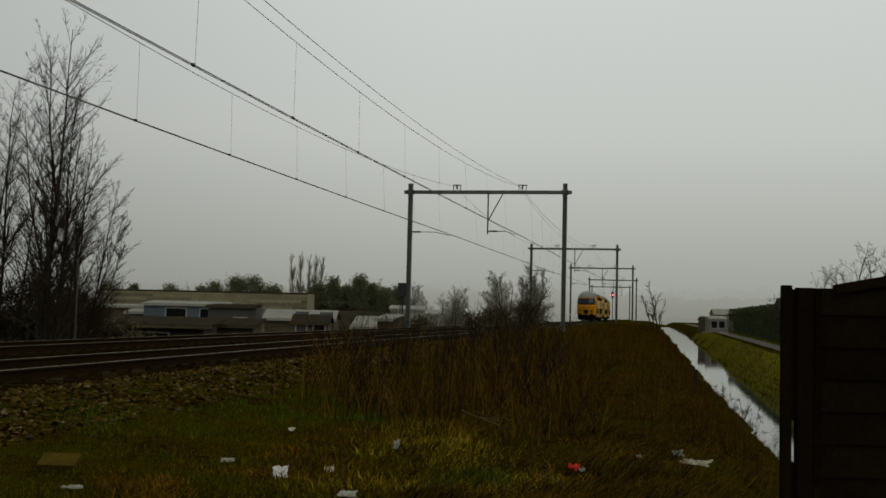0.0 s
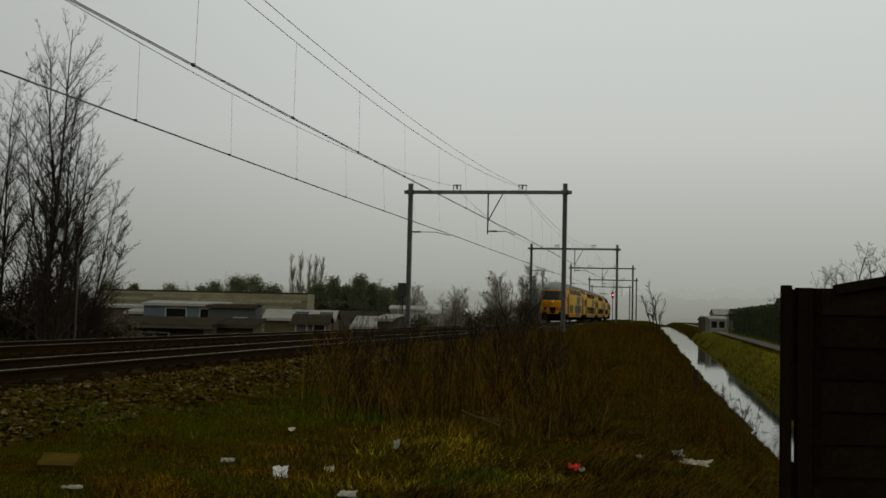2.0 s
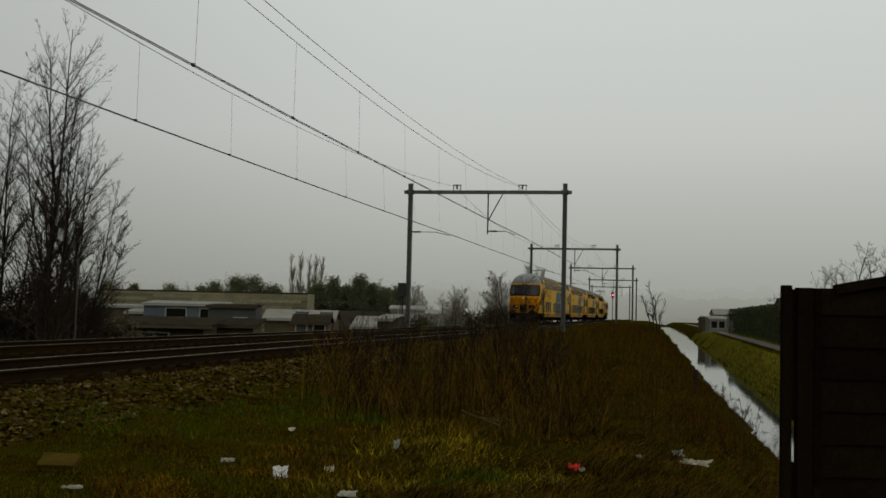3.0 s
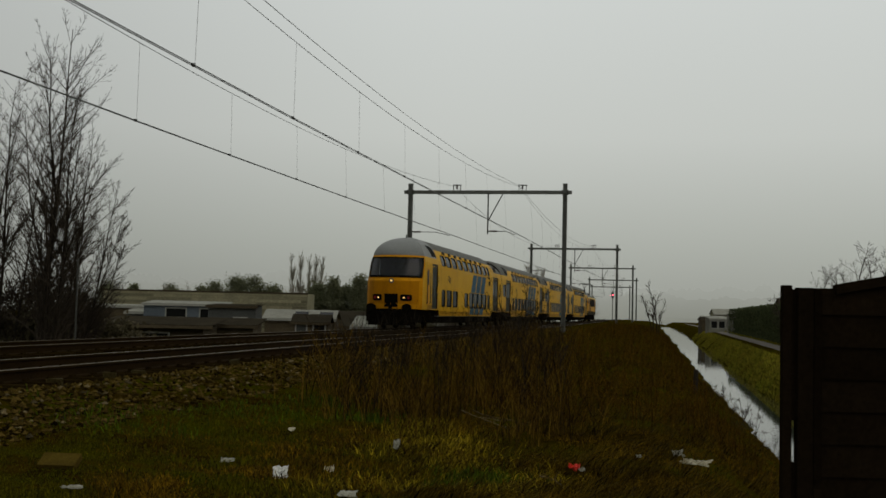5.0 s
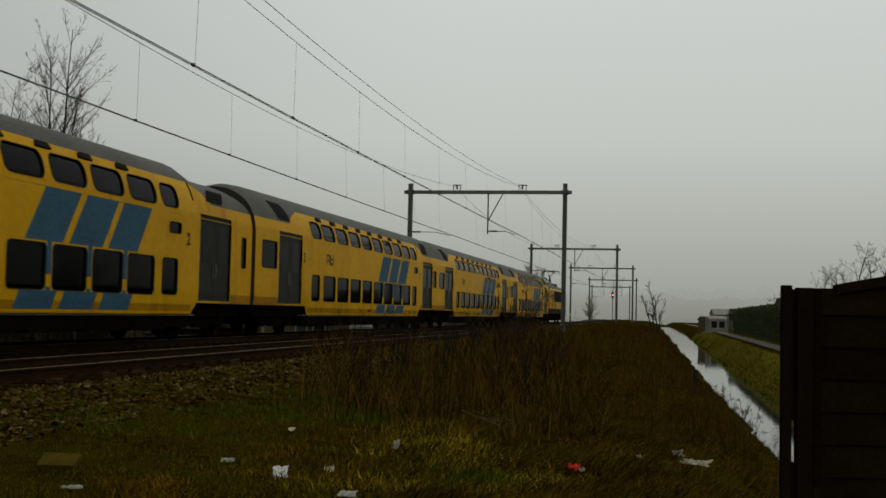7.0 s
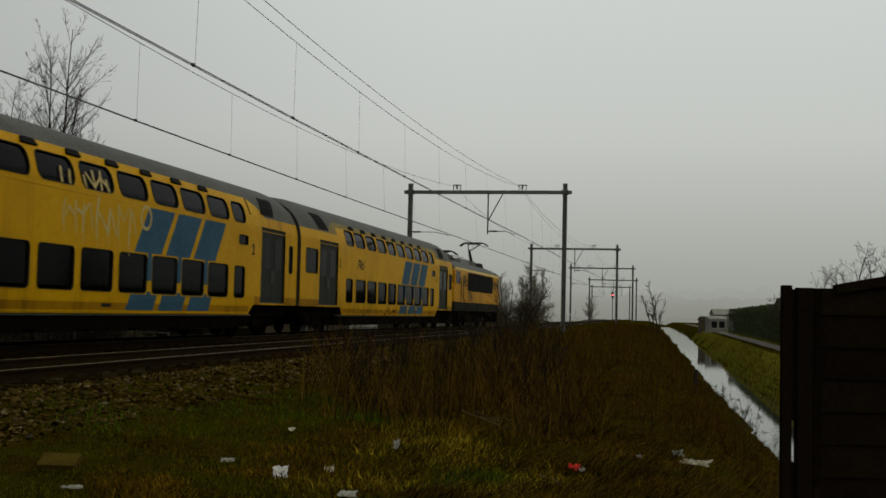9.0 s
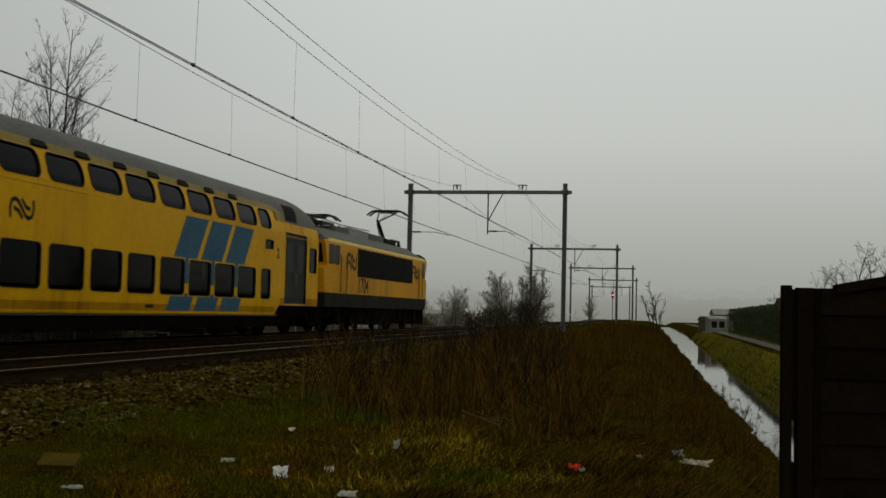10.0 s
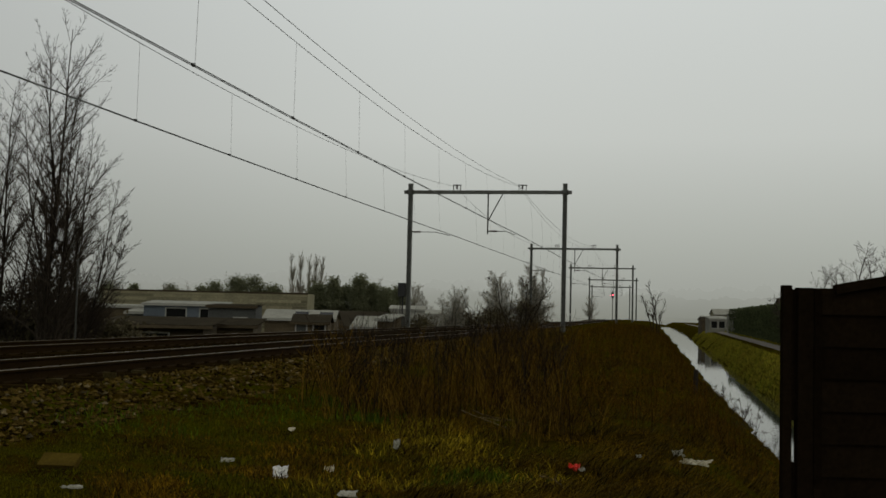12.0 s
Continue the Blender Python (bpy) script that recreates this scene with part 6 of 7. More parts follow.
for i_, (x_, y_, h_, r_) in enumerate(((-16.0, 40, 1.9, 2.0), (-13.5, 39, 2.2, 1.8), (-11.2, 40.5, 1.7, 1.6), (-18.0, 44, 2.0, 2.0), (2.2, 100, 2.0, 2.0), (4.6, 112, 2.3, 2.2), (-1.6, 92, 1.9, 1.8), (8.5, 120, 2.4, 2.0), (-4.5, 98, 1.9, 2.0), (6.2, 132, 2.6, 2.6), (13.0, 165, 3.0, 2.8), (9.0, 170, 3.2, 3.0), (16.0, 200, 3.4, 3.2))):
    conifer(x_, y_, h_, r_, 170 + i_, "tangled brown bramble thicket", "bramble", "bramble_thicket", "brambles", 0.5, 3000, 0.10, "bush")

M["undergrowth"] = leafy(plant_mat("dark_wet_undergrowth", (0.040, 0.028, 0.012), (0.022, 0.015, 0.006), 0.4), 0.25)
for i_, (x_, y_, h_, r_) in enumerate(((-15.6, 39.6, 3.1, 1.7), (-14.0, 40.2, 3.3, 1.6), (-12.6, 40.0, 2.8, 1.4), (-16.9, 41.0, 3.4, 1.6))):
    conifer(x_, y_, h_, r_, 210 + i_, "dark leafless undergrowth beneath the alders", "undergrowth", "undergrowth_bush", "undergrowth", 0.5, 7000, 0.06, "bush")


def make_hedge():
    rng = np.random.RandomState(7)
    t = thing("hedge", None, "tall clipped dark green garden hedge", "hedge")
    count = 42000
    y = rng.uniform(60, 122, count)
    wide = np.clip((y - 38) * 0.011, 0, 2.0)
    face = rng.randint(0, 4, count)
    depth = rng.uniform(0, 0.16, count)
    ztop = 2.62 + 0.06 * wavy(y, y * 0, 3.0, 3)
    n0 = 7.72
    n_ = np.where(face < 2, n0 + depth + 0.05 * wavy(y, y * 0, 2.2, 9), np.where(face == 2, n0 + rng.uniform(0, 1.3, count), n0 + 1.3 - depth))
    zz = np.where(face == 2, ztop - depth, rng.uniform(0, 1, count) * ztop)
    endm = rng.rand(count) < 0.06
    y = np.where(endm, np.where(rng.rand(count) < 0.5, 60 + depth, 122 - depth), y)
    x = (n_ + wide + y * 0.177) / 0.984
    p = np.stack([x, y, terrain(x, y) + zz], -1)
    part("foliage", leaf_cloud(p, None, 0.10, rng, M["hedge"], "foliage"), None, t)
    q = Build()
    ys = np.linspace(60.2, 121.8, 26)
    for ya, yb in zip(ys[:-1], ys[1:]):
        pts = []
        for yy in (ya, yb):
            wd = min(max((yy - 38) * 0.011, 0), 2.0)
            for nn in (n0 + 0.14, n0 + 1.16):
                pts.append(((nn + wd + yy * 0.177) / 0.984, yy))
        z = ground_z(*pts[0])
        a, b, c, d = pts
        for (p0, p1) in ((a, c), (b, d)):
            q.quad((*p0, z - 0.2), (*p1, z - 0.2), (*p1, z + 2.45), (*p0, z + 2.45))
        q.quad((*a, z + 2.45), (*b, z + 2.45), (*d, z + 2.45), (*c, z + 2.45))
    part("inner_growth", q, M["hedge"], t)


make_hedge()
# ---- allotment sheds and buildings beyond the line ----
# brown boards lightened: the mist over far sheds is in this colour
M["old_wood"] = mat("old_brown_boards", (0.085, 0.066, 0.038), (0.042, 0.032, 0.018), rough=0.85, scale=1.5, fine=18, bump=0.3, spec=0.1, ranged=0.2)
M["green_board"] = mat("pale_weathered_boards", (0.21, 0.195, 0.12), (0.12, 0.112, 0.07), rough=0.85, scale=0.5, fine=6, bump=0.3, spec=0.05, ranged=0.2)
M["pale_board"] = mat("pale_board", (0.235, 0.215, 0.13), (0.12, 0.11, 0.07), rough=0.9, scale=0.6, fine=7, bump=0.2, spec=0.03, ranged=0.45)
M["felt"] = mat("tarred_felt", (0.026, 0.022, 0.015), (0.045, 0.038, 0.026), rough=0.95, scale=0.8, fine=12, bump=0.2, spec=0.0)
M["sheet_roof"] = mat("pale_roof_sheet", (0.27, 0.265, 0.22), (0.16, 0.155, 0.12), rough=0.8, scale=0.8, fine=10, bump=0.2, spec=0.1)
M["blue_wall"] = mat("faded_blue_wall", (0.085, 0.105, 0.12), (0.055, 0.068, 0.078), rough=0.7, scale=0.8, fine=10, bump=0.1)
# dark wall raised likewise, with some mist in its colour
M["dark_wall"] = mat("dark_stained_wall", (0.055, 0.058, 0.050), (0.032, 0.033, 0.028), rough=0.8, scale=0.8, fine=10, bump=0.1)
M["grey_wall"] = mat("dull_grey_wall", (0.20, 0.195, 0.15), (0.10, 0.095, 0.07), rough=0.8, scale=0.8, fine=10, bump=0.1)
M["white_wall"] = mat("dull_white_wall", (0.30, 0.295, 0.25), (0.20, 0.195, 0.165), rough=0.7, scale=0.8, fine=10, bump=0.1)


def gable_end(pts, push):
    q = Build()
    q.slab(pts, push)
    return q


def shed(words, x, y, length, depth, eave, ridge, wall, roof, turn=0.0, kind="gable", over=0.15, boards=0.22, openings=(), z=None, name="shed", category="shed", skylights=0, loose_boards=False):
    """A small boarded building: local x along its front, y away from the track; openings: (x0, x1, z0, z1, what)."""
    g = ground_z(x, y) if z is None else z
    t = thing(name, Matrix.Translation((x, y, g)) @ Matrix.Rotation(radians(turn), 4, "Z"), words, category, "allotment buildings")
    for side, (p, d, ln) in enumerate((((0, 0), (1, 0), length), ((length, 0), (0, 1), depth), ((length, depth), (-1, 0), length), ((0, depth), (0, -1), depth))):
        q = Build()
        rows = max(1, int(eave / boards))
        o = (d[1], -d[0])
        a, b = (p[0], p[1]), (p[0] + d[0] * ln, p[1] + d[1] * ln)
        line = []
        for k in range(rows):
            line += [(0.018, -0.4 if k == 0 else eave * k / rows), (0.0, eave * (k + 1) / rows)]
        line += [(-0.05, eave), (-0.05, -0.4)]
        q.slab([(a[0] + o[0] * u_, a[1] + o[1] * u_, z_) for u_, z_ in line], (b[0] - a[0], b[1] - a[1], 0))
        if side % 2 and kind == "gable":
            a, b = p, (p[0] + d[0] * ln, p[1] + d[1] * ln)
            part("gable", gable_end([(a[0], a[1], eave), (b[0], b[1], eave), ((a[0] + b[0]) / 2, (a[1] + b[1]) / 2, ridge)], (-d[1] * 0.05, d[0] * 0.05, 0)), M[wall], t)
        if side % 2 and kind == "lean":
            a, b = p, (p[0] + d[0] * ln, p[1] + d[1] * ln)
            hi_ = b if side == 1 else a
            part("gable", gable_end([(a[0], a[1], eave), (b[0], b[1], eave), (hi_[0], hi_[1], ridge)], (-d[1] * 0.05, d[0] * 0.05, 0)), M[wall], t)
        face = part("wall", q, M[wall], t, weld=True)
        if loose_boards and side == 0:
            rng = random.Random(5)
            for k in range(rows):
                xa = 0.0
                while xa < length - 0.5:
                    xb = min(length, xa + rng.uniform(4.0, 6.5))
                    q = Build()
                    z0, z1 = eave * k / rows + 0.02, eave * (k + 1) / rows - 0.02
                    q.slab([(xa, -0.024, z0), (xb - 0.02, -0.024, z0), (xb - 0.02, -0.022, z1), (xa, -0.022, z1)], (0, -0.02 - rng.uniform(0, 0.02), 0))
                    part("board", q, M["pale_board"], face)
                    xa = xb
    def sheet(y0, z0, y1, z1):
        q = Build()
        n = max(4, int(length / 0.35))
        top, bot = [], []
        for k in range(n + 1):
            xx = -over + (length + 2 * over) * k / n
            rip = 0.018 if k % 2 else 0.0
            top.append(((xx, y0, z0 + rip + 0.05), (xx, y1, z1 + rip + 0.05)))
        for (a, b), (c, d) in zip(top[:-1], top[1:]):
            q.quad(a, c, d, b)
            q.quad((a[0], a[1], a[2] - 0.05), (b[0], b[1], b[2] - 0.05), (d[0], d[1], d[2] - 0.05), (c[0], c[1], c[2] - 0.05))
            q.quad((a[0], a[1], a[2] - 0.05), (c[0], c[1], c[2] - 0.05), c, a)
        return part("roof", q, M[roof], t, weld=True)
    if kind == "gable":
        s = (ridge - eave) / (depth / 2)
        r = sheet(-over, eave - s * over, depth / 2, ridge)
        sheet(depth + over, eave - s * over, depth / 2, ridge)
    else:
        s = (ridge - eave) / depth
        r = sheet(-over, eave - s * over, depth + over, ridge + s * over)
    q = Build()
    e = eave - s * over
    q.box((-over, -over - 0.03, e - 0.10), (length + over, -over - 0.002, e + 0.03))
    part("fascia", q, M["white_wall" if roof == "sheet_roof" else "old_wood"], t)
    for k in range(skylights):
        q = Build()
        xx = length * (0.42 + 0.36 * k)
        y0, y1 = depth * 0.16, depth * 0.32
        q.slab([(xx, y0, eave + s * y0 + 0.085), (xx + 0.75, y0, eave + s * y0 + 0.085), (xx + 0.75, y1, eave + s * y1 + 0.085), (xx, y1, eave + s * y1 + 0.085)], (0, 0, 0.03))
        part("skylight", q, M["dark_glass"], r)
    for x0, x1, z0, z1, what in openings:
        q = Build()
        for a, b, c, d in ((x0 - 0.07, x0, z0 - 0.07, z1 + 0.07), (x1, x1 + 0.07, z0 - 0.07, z1 + 0.07), (x0, x1, z1, z1 + 0.07), (x0, x1, z0 - 0.07, z0)):
            q.box((a, -0.06, c), (b, -0.014, d))
        f = part(what, q, M["white_wall"], t, "white painted frame")
        q = Build()
        q.box((x0, -0.035, z0), (x1, -0.016, z1))
        part("pane" if what == "window" else "door_leaf", q, M["dark_glass" if what == "window" else "dark_wall"], f)


shed("long low building of pale weathered boards", -32.0, 110, 19.3, 6.0, 4.0, 4.03, "green_board", "felt", boards=0.30, kind="lean", over=0.05, loose_boards=True, name="long_building", category="building")
shed("faded blue garden cabin with pale roof edge", -18.4, 72, 4.9, 2.6, 2.62, 2.78, "blue_wall", "sheet_roof", kind="lean", openings=((1.4, 2.6, 1.85, 2.35, "window"), (3.5, 4.0, 1.75, 2.35, "window")), name="cabin")
shed("dark flat-roofed garden shed with one window", -13.4, 67, 2.7, 2.4, 2.58, 2.66, "dark_wall", "felt", kind="lean", openings=((1.5, 2.2, 1.2, 1.9, "window"),))
shed("open-fronted dark shed under a wide drooping felt roof", -14.3, 50, 4.1, 3.0, 1.72, 1.95, "old_wood", "felt", kind="lean", over=0.5, openings=((1.5, 2.6, 0.9, 1.35, "window"),))
shed("low brown tool shed with felt roof", -11.3, 54, 2.6, 2.4, 1.62, 1.86, "old_wood", "felt", kind="lean", over=0.25)
shed("shed with a pale corrugated roof and two skylights", -10.0, 66, 3.9, 3.0, 1.95, 2.40, "old_wood", "sheet_roof", skylights=2, openings=((2.9, 3.5, 0.7, 1.35, "window"),))
shed("small garden hut with white framed window and door", -7.6, 60, 1.75, 1.8, 1.78, 2.12, "old_wood", "felt", openings=((1.05, 1.6, 1.30, 1.62, "window"), (0.15, 0.65, 0.5, 1.62, "door")))
shed("broad gabled shed with dark walls and pale verge", -6.5, 74, 3.3, 3.4, 1.5, 2.35, "old_wood", "felt", turn=14, over=0.25)
shed("low hut with a pale sheet roof", -3.5, 64, 0.9, 1.2, 0.95, 1.15, "old_wood", "sheet_roof", turn=-20, kind="lean")
shed("low shed under a slanting pale roof sheet", -5.4, 71, 2.1, 1.6, 1.45, 2.0, "dark_wall", "sheet_roof", turn=-8, kind="lean")
shed("white garden hut far off", -4.9, 112, 3.2, 2.4, 2.7, 3.0, "white_wall", "sheet_roof", kind="lean")
shed("pale low hut in the allotments", -1.4, 108, 1.9, 2.4, 2.3, 2.6, "white_wall", "sheet_roof", kind="lean")
shed("long hut with white roof edge among the trees", -24.6, 76, 5.2, 2.8, 2.42, 2.5, "old_wood", "sheet_roof", kind="lean")
shed("low hut with pale roof beside the trees", -20.0, 74, 1.6, 2.2, 2.0, 2.2, "dark_wall", "sheet_roof", kind="lean")
shed("pale hut glimpsed behind the shrubs", 1.6, 132, 2.4, 2.4, 1.7, 2.1, "white_wall", "sheet_roof", kind="lean")
shed("pale low hut behind the bare trees", 5.5, 178, 5.5, 3.0, 1.7, 2.2, "white_wall", "sheet_roof")
shed("white caravan-like hut beside the path", 37.3, 166, 2.6, 2.2, 1.7, 1.95, "white_wall", "sheet_roof", openings=((0.5, 1.2, 0.8, 1.4, "window"), (1.6, 2.2, 0.1, 1.5, "door")))
shed("low flat-roofed glazed garden room at the end of the hedge", 31.9, 128, 2.5, 2.2, 1.95, 2.05, "grey_wall", "felt", kind="lean", over=0.1, openings=((0.15, 0.75, 0.5, 1.7, "window"), (0.95, 1.45, 0.5, 1.7, "window"), (1.75, 2.3, 0.1, 1.8, "door")))
shed("long low glasshouse with dull white bars", 32.0, 139, 3.9, 2.2, 1.7, 1.9, "grey_wall", "sheet_roof", kind="lean", over=0.1, openings=((0.2, 0.9, 0.6, 1.4, "window"), (1.1, 1.8, 0.6, 1.4, "window"), (2.0, 2.7, 0.6, 1.4, "window"), (2.9, 3.6, 0.6, 1.4, "window")))
shed("weathered brown tool shed beside the glasshouses", 33.3, 149, 2.2, 2.0, 1.75, 2.05, "old_wood", "felt")
shed("dull grey glazed lean-to along the path", 36.0, 158, 2.8, 2.6, 1.7, 1.9, "grey_wall", "sheet_roof", kind="lean", openings=((0.2, 0.9, 0.6, 1.4, "window"), (1.1, 1.8, 0.6, 1.4, "window"), (2.0, 2.6, 0.1, 1.5, "door")))
shed("grey hut along the path", 44.5, 190, 3.5, 3.0, 2.3, 3.1, "green_board", "sheet_roof")
shed("garden house with dark roof behind the hedge", 37.0, 126, 5.0, 4.0, 2.3, 3.9, "old_wood", "felt", name="garden_house", category="house")


# ---- added unseen houses beside and behind the camera, blocking sky light ----
M["house_brick"] = mat("dark_house_brick", (0.10, 0.05, 0.03), (0.06, 0.032, 0.02), rough=0.9, scale=1.0, fine=12, bump=0.2)
for y_ in (-34.0, -22.0, -10.0, 2.0, 14.0):
    shed("added unseen brown brick house that blocks sky light", 30.0, y_, 11.6, 9.0, 6.2, 10.2, "house_brick", "felt", turn=90, boards=0.6, over=0.3, name="blocker_house", category="house",
         openings=((1.2, 3.2, 1.0, 2.4, "window"), (5.0, 6.0, 0.1, 2.2, "door"), (1.2, 3.2, 3.9, 5.2, "window"), (7.0, 9.0, 3.9, 5.2, "window")))


# ---- misty distance ----
def make_backdrop(name, radius, low, high, tone, seed, words, thick=0.8):
    """A far line of woods: mist painted as glowing pale tone that thins upwards."""
    m = bpy.data.materials.new(name)
    m.use_nodes = True
    n, l = m.node_tree.nodes, m.node_tree.links
    n.clear()
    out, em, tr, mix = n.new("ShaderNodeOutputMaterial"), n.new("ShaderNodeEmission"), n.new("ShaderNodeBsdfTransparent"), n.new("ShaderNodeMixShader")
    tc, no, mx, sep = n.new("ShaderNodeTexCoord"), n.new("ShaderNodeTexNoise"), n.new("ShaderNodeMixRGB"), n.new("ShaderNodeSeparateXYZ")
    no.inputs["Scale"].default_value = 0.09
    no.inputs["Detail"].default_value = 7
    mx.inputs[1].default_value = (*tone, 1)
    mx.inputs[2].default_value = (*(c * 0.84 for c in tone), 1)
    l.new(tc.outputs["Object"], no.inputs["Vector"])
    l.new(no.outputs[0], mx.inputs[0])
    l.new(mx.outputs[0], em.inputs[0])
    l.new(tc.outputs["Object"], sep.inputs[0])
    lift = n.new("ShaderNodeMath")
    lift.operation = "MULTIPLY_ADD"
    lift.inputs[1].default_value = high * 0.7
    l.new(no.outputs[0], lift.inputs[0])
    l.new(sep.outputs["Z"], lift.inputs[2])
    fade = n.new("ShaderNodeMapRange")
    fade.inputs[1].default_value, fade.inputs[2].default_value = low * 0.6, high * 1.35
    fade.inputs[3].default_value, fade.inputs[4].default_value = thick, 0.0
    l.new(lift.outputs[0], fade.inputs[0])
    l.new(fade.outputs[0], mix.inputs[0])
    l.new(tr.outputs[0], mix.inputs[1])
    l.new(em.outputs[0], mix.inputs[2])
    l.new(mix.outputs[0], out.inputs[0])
    q = Build()
    a = np.radians(np.arange(-60, 60.01, 0.12))
    u = np.degrees(a)
    top = low + (high - low) * np.clip(0.7 + 0.3 * wavy(u, u * 0, 11.0, seed) + 0.2 * wavy(u, u * 0, 2.3, seed + 1) + 0.10 * np.random.RandomState(seed).uniform(-1, 1, len(u)), 0, 1.5)
    for k in range(len(a) - 1):
        p = [(radius * math.sin(a[j]), radius * math.cos(a[j])) for j in (k, k + 1)]
        q.quad((*p[0], -3), (*p[1], -3), (*p[1], top[k + 1]), (*p[0], top[k]))
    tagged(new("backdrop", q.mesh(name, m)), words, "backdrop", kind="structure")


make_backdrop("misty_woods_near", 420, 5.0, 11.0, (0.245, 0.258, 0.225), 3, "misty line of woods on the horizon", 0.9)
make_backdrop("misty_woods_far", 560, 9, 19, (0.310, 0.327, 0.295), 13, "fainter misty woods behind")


# ---- garden fence panel beside the camera ----
M["fence_wood"] = mat("dark_fence_wood", (0.0135, 0.0088, 0.0045), (0.006, 0.004, 0.0022), rough=0.95, scale=2, fine=40, bump=0.3, spec=0.0, ranged=0.25)


def make_fence():
    y = 6.0
    x0 = 1.757
    t = thing("fence_panel", Matrix.Translation((x0, y, -0.82)), "dark stained wooden fence panel with an arched top", "fence")
    top = 1.868
    q = Build()
    q.box((0, 0, -0.5), (0.052, 0.05, top), cut=0.006)
    part("post", q, M["fence_wood"], t, bevel=0.004)
    p0 = 0.075
    for a, b in ((-0.3, 0.96), (1.175, top - 0.02)):
        q = Build()
        q.box((0.052, 0.012, a), (p0, 0.03, b))
        part("cleat", q, M["fence_wood"], t)
    width = 1.80

    def arch(x):
        u = (x - p0 - 0.20) / (width - 0.40)
        return top - 0.012 + (0.09 * math.sin(u * math.pi) if 0 < u < 1 else 0.0)
    for a, b in ((p0, p0 + 0.085), (p0 + width - 0.085, p0 + width)):
        q = Build()
        q.box((a, -0.012, 0.05), (b, 0.05, top - 0.012), cut=0.004)
        part("stile", q, M["fence_wood"], t)
    q = Build()
    q.box((p0 + 0.085, -0.015, 0.87), (p0 + 0.125, 0.0, top - 0.02))
    q.box((p0 + 0.085, -0.015, 0.05), (p0 + 0.125, 0.0, 0.83))
    part("batten", q, M["fence_wood"], t)
    step = 0.166
    for k in range(13):
        za = 0.06 + k * step
        q = Build()
        n = 18
        xs = [p0 + 0.086 + (width - 0.172) * i / n for i in range(n + 1)]
        for xa, xb in zip(xs[:-1], xs[1:]):
            ta, tb = min(za + step + 0.025, arch(xa)), min(za + step + 0.025, arch(xb))
            if ta <= za + 0.01 or tb <= za + 0.01:
                continue
            q.slab([(xa, 0.004, za), (xb, 0.004, za), (xb, 0.018, tb), (xa, 0.018, ta)], (0, 0.016, 0))
        if q.v:
            part("board", q, M["fence_wood"], t, smooth=False, weld=True)
    q = Build()
    xs = [p0 + 0.20 + (width - 0.4) * i / 20 for i in range(21)]
    for xa, xb in zip(xs[:-1], xs[1:]):
        q.slab([(xa, -0.015, arch(xa) - 0.03), (xb, -0.015, arch(xb) - 0.03), (xb, -0.015, arch(xb) + 0.02), (xa, -0.015, arch(xa) + 0.02)], (0, 0.06, 0))
    part("arched_rail", q, M["fence_wood"], t, weld=True)
    q = Build()
    q.box((p0 + width + 0.01, 0, -0.5), (p0 + width + 0.062, 0.09, top))
    part("post", q, M["fence_wood"], t)


make_fence()


# ---- post on the slope ----
def make_post():
    x, y = 6.75, 30.9
    z = ground_z(x, y)
    t = thing("wooden_post", Matrix.Translation((x, y, z)) @ Matrix.Rotation(0.04, 4, "Y"), "short dark weathered wooden post on the ditch slope", "post")
    q = Build()
    q.tube([(0, 0, -0.4), (0, 0, 0.63), (0, 0, 0.66)], [0.07, 0.062, 0.045], 9)
    part("stake", q, M["bark"], t)


make_post()

# ---- litter ----
M["bright_paper"] = mat("clean_white_paper", (0.66, 0.65, 0.60), (0.5, 0.49, 0.44), rough=0.7, scale=8, fine=60, bump=0.2)
M["paper"] = mat("wet_white_paper", (0.34, 0.33, 0.26), (0.18, 0.17, 0.12), rough=0.7, scale=8, fine=60, bump=0.2)
M["plastic"] = mat("dirty_white_plastic", (0.62, 0.57, 0.42), (0.34, 0.30, 0.19), rough=0.45, scale=6, fine=40, bump=0.2)
M["red_plastic"] = mat("red_plastic", (0.75, 0.035, 0.015), (0.5, 0.03, 0.02), rough=0.35, scale=8, bump=0.05)
M["raw_board"] = mat("wet_pale_board", (0.085, 0.058, 0.008), (0.042, 0.027, 0.004), rough=0.9, scale=4, fine=50, bump=0.3, spec=0.03)


def crumple(name, words, x, y, sx, sy, sz, material, seed, turn=0.0, category="litter", lift=0.0, tilt=18):
    """A creased, folded sheet or bag."""
    z = ground_z(x, y)
    bm = bmesh.new()
    bmesh.ops.create_grid(bm, x_segments=9, y_segments=9, size=1.0)
    for v in bm.verts:
        o = v.co * 1.3 + Vector((seed * 3.7, seed, 0))
        edge = 1 + 0.35 * noise.noise(o * 1.4)
        fold = noise.noise(o * 1.7) * 1.5 + noise.noise(o * 4.0) * 0.7 + abs(v.co.x + 0.3 * v.co.y) * 0.5
        v.co = Vector((v.co.x * sx * 1.15 * edge, v.co.y * sy * 1.3 * edge, fold * sz))
    bmesh.ops.solidify(bm, geom=list(bm.faces), thickness=0.003)
    me = bpy.data.meshes.new(name)
    bm.to_mesh(me)
    bm.free()
    me.materials.append(material)
    ob = new(name, me)
    ob.matrix_basis = Matrix.Translation((x, y, z + sz * 0.4 + lift)) @ Matrix.Rotation(radians(turn), 4, "Z") @ Matrix.Rotation(radians(tilt), 4, "X")
    tagged(ob, words, category)


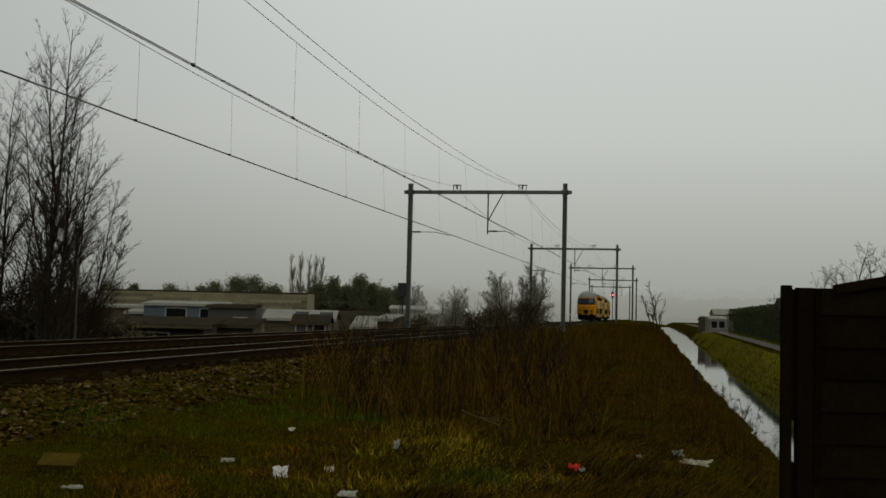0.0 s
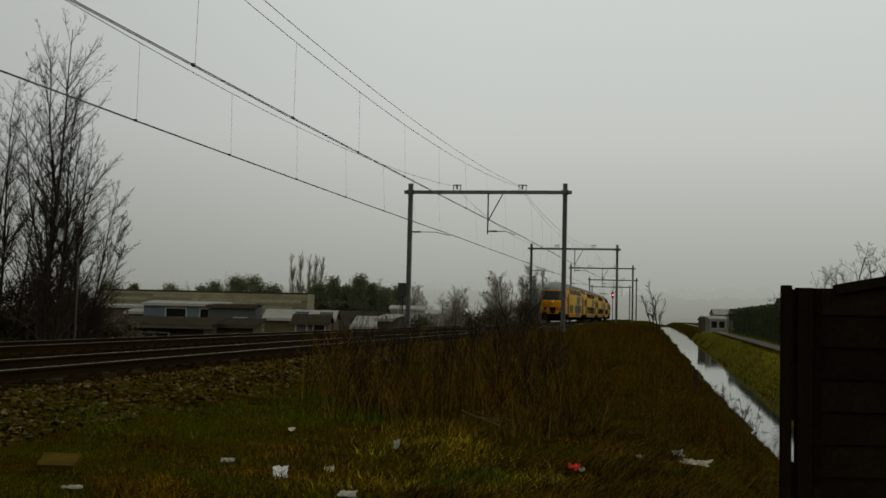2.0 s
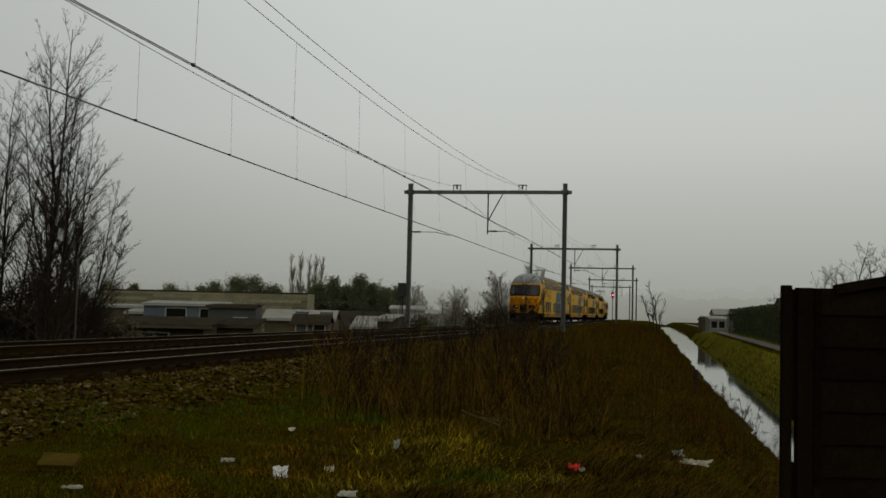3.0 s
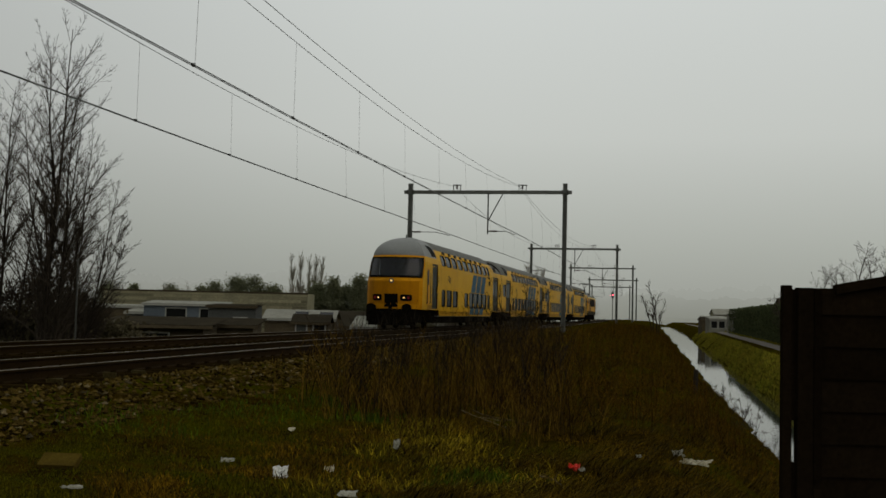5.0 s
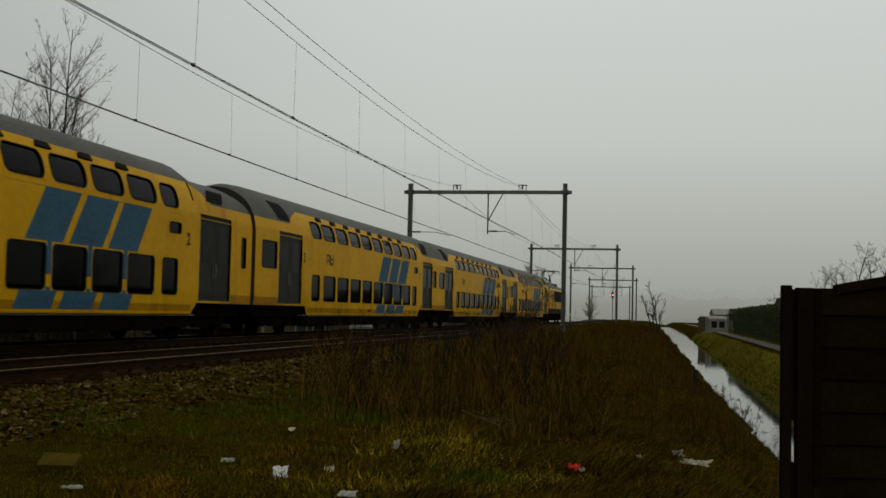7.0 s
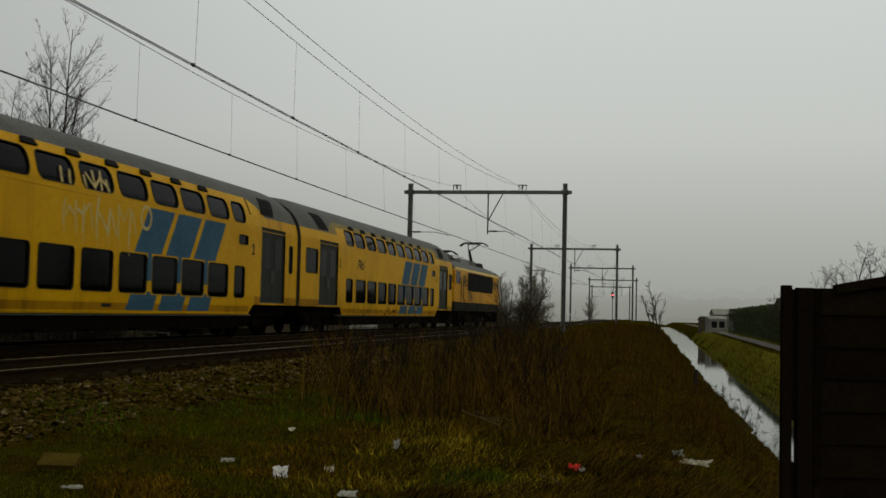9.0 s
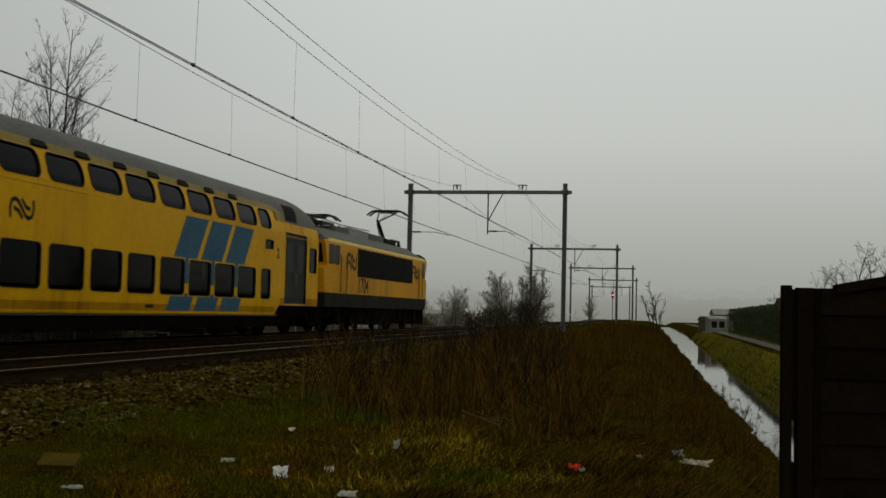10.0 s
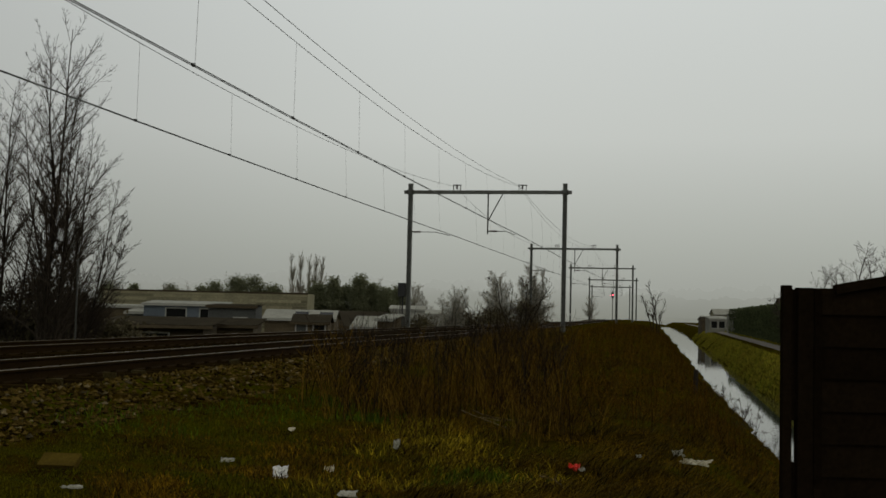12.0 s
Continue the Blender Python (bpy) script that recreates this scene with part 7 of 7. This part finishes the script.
def make_board():
    t = thing("wooden_board", Matrix.Translation((-3.32, 10.3, ground_z(-3.32, 10.3) + 0.045)) @ Matrix.Rotation(radians(-6), 4, "Z") @ Matrix.Rotation(radians(30), 4, "X"), "short pale wet board lying in the grass", "board")
    q = Build()
    q.box((-0.17, -0.09, -0.03), (0.17, 0.09, 0.03))
    part("plank", q, M["raw_board"], t, bevel=0.006)


make_board()
crumple("paper_scrap", "crumpled white paper in the dark grass", -1.37, 10.2, 0.055, 0.05, 0.02, M["bright_paper"], 1, lift=0.05, tilt=50)
crumple("paper_scrap", "flat wet white paper scrap", -2.03, 11.3, 0.055, 0.03, 0.014, M["paper"], 2, lift=0.04)
crumple("paper_scrap", "large pale paper sheet in the grass", -0.72, 9.48, 0.065, 0.04, 0.010, M["paper"], 3, lift=0.05)
crumple("paper_scrap", "small torn white paper", -0.45, 12.6, 0.03, 0.04, 0.02, M["paper"], 4, lift=0.06, tilt=55)
crumple("paper_scrap", "small white scrap in brown grass", -1.77, 14.1, 0.035, 0.03, 0.02, M["plastic"], 5, lift=0.05)
crumple("paper_scrap", "narrow white scrap in the grass", -2.75, 8.85, 0.065, 0.02, 0.012, M["paper"], 6, turn=12, lift=0.04)
crumple("paper_scrap", "small pale scrap on the slope", 2.12, 12.4, 0.022, 0.02, 0.016, M["paper"], 7, lift=0.08)
crumple("paper_scrap", "small pale stone-like scrap", -1.03, 11.1, 0.04, 0.03, 0.025, M["plastic"], 12, lift=0.02)
crumple("plastic_bag", "dirty white plastic bag strewn on the slope", 3.03, 13.8, 0.16, 0.042, 0.035, M["plastic"], 8, turn=-38, lift=0.10, category="plastic bag")
crumple("plastic_bag", "small end of a torn white bag", 2.83, 13.85, 0.055, 0.04, 0.035, M["paper"], 9, lift=0.10, category="plastic bag")
crumple("red_wrapper", "bright red plastic wrapper in the grass", 1.36, 11.7, 0.045, 0.035, 0.035, M["red_plastic"], 10, lift=0.06)
crumple("paper_scrap", "white scrap beside the red wrapper", 1.43, 11.68, 0.03, 0.025, 0.02, M["paper"], 11, lift=0.05)


# ---- single stalks, sticks and stones ----
def pick_stalks(rng, n):
    a = np.radians(rng.uniform(-4.8, 6.0, n))
    r = rng.uniform(16.5, 30, n)
    return r * np.sin(a), r * np.cos(a), np.ones(n)


make_weeds("tall_stalks", "tall dark dead stalks with seed heads above the weeds", 110, pick_stalks, (0.95, 1.45), 45, "bark")


def fallen_branch(words, a, b, seed):
    rng = random.Random(seed)
    a, b = Vector((*a, ground_z(*a) + 0.10)), Vector((*b, ground_z(*b) + 0.07))
    t = thing("fallen_branch", Matrix.Translation(a), words, "branch", "fallen branches")
    d = b - a
    q = Build()
    pts = [d * (k / 5) + Vector((rng.gauss(0, 0.02), rng.gauss(0, 0.02), rng.gauss(0, 0.015))) for k in range(6)]
    q.tube(pts, [0.012, 0.011, 0.010, 0.008, 0.006, 0.004], 6)
    part("stem", q, M["pale_stick"], t)
    for k in (2, 3, 4):
        q = Build()
        side = Vector((rng.uniform(-0.2, 0.2), rng.uniform(-0.2, 0.2), rng.uniform(0.03, 0.12)))
        q.tube([pts[k], pts[k] + d * 0.12 + side * 0.6, pts[k] + d * 0.25 + side], [0.006, 0.005, 0.003], 5)
        part("twig", q, M["pale_stick"], t)


M["pale_stick"] = plant_mat("pale_dead_stick", (0.15, 0.105, 0.045), (0.08, 0.055, 0.025), 0.3)
fallen_branch("pale dead branch lying in the dark weeds", (0.30, 17.4), (0.98, 15.2), 1)
fallen_branch("thin dead branch lying beside another", (0.45, 17.2), (1.35, 15.6), 2)
fallen_branch("thin stick leaning out of the grass", (0.98, 11.2), (1.16, 10.7), 3)


def make_pole():
    x, y = -0.3135 * 33.5, 33.5
    t = thing("marker_pole", Matrix.Translation((x, y, ground_z(x, y))), "thin dark steel pole beside the far track", "pole")
    q = Build()
    q.tube([(0, 0, -0.3), (0, 0, 3.1)], 0.028, 8)
    part("tube", q, M["steel_dark"], t)
    q = Build()
    q.tube([(0, 0, 3.1), (0, 0, 3.16)], [0.036, 0.02], 8)
    part("cap", q, M["steel_dark"], t)


make_pole()


def stone_block(x, y, size, turn, seed):
    rng = random.Random(seed)
    bm = bmesh.new()
    bmesh.ops.create_cube(bm, size=1.0)
    bmesh.ops.bevel(bm, geom=list(bm.edges), offset=0.12, segments=2, affect="EDGES", profile=0.5)
    for v in bm.verts:
        v.co = Vector((v.co.x * size[0], v.co.y * size[1], v.co.z * size[2])) + Vector((rng.gauss(0, 0.006), rng.gauss(0, 0.006), rng.gauss(0, 0.005)))
    me = bpy.data.meshes.new("concrete_lump")
    bm.to_mesh(me)
    bm.free()
    me.materials.append(M["concrete_dark"])
    ob = new("concrete_lump", me)
    ob.matrix_basis = Matrix.Translation((x, y, ground_z(x, y) + size[2] * 0.44)) @ Matrix.Rotation(turn, 4, "Z")
    tagged(ob, "worn concrete lump beside the near rail", "concrete lump", "lumps beside the rail")


M["concrete_dark"] = mat("mossy_concrete", (0.055, 0.042, 0.014), (0.022, 0.016, 0.004), rough=0.9, scale=5, fine=40, bump=0.4, spec=0.05)
for i_, (s_, size_) in enumerate(((16.45, 0.20), (18.0, 0.18), (18.95, 0.21), (23.0, 0.16))):
    place_ = at(s_, 5.22)
    stone_block(place_.x, place_.y, (size_, 0.15, 0.11), 0.2 + 0.1 * i_, 300 + i_)


# ---- motion: the train runs past the camera along the far track ----
def motions():
    times = [0.25 * k for k in range(49)]
    for vehicle, lead, length in VEHICLES:
        vehicle.scale = (1.0, 1.0, 1.018)
        rows = []
        for t in times:
            front = 180.57 - 24.74 * t + 0.0166 * t * t
            u = min(max((t - 8.25) / 1.25, 0.0), 1.0)
            front += 0.45 * u * u * (3 - 2 * u)
            a = at(front + lead + 3.0, bend(front + lead + 3.0))
            b = at(front + lead + length - 3.0, bend(front + lead + length - 3.0))
            d = b - a
            origin = a - d.normalized() * 3.0
            rows.append((t, Matrix.Translation(origin) @ Matrix.Rotation(math.atan2(d.y, d.x), 4, "Z")))
        walk(vehicle, rows)


motions()
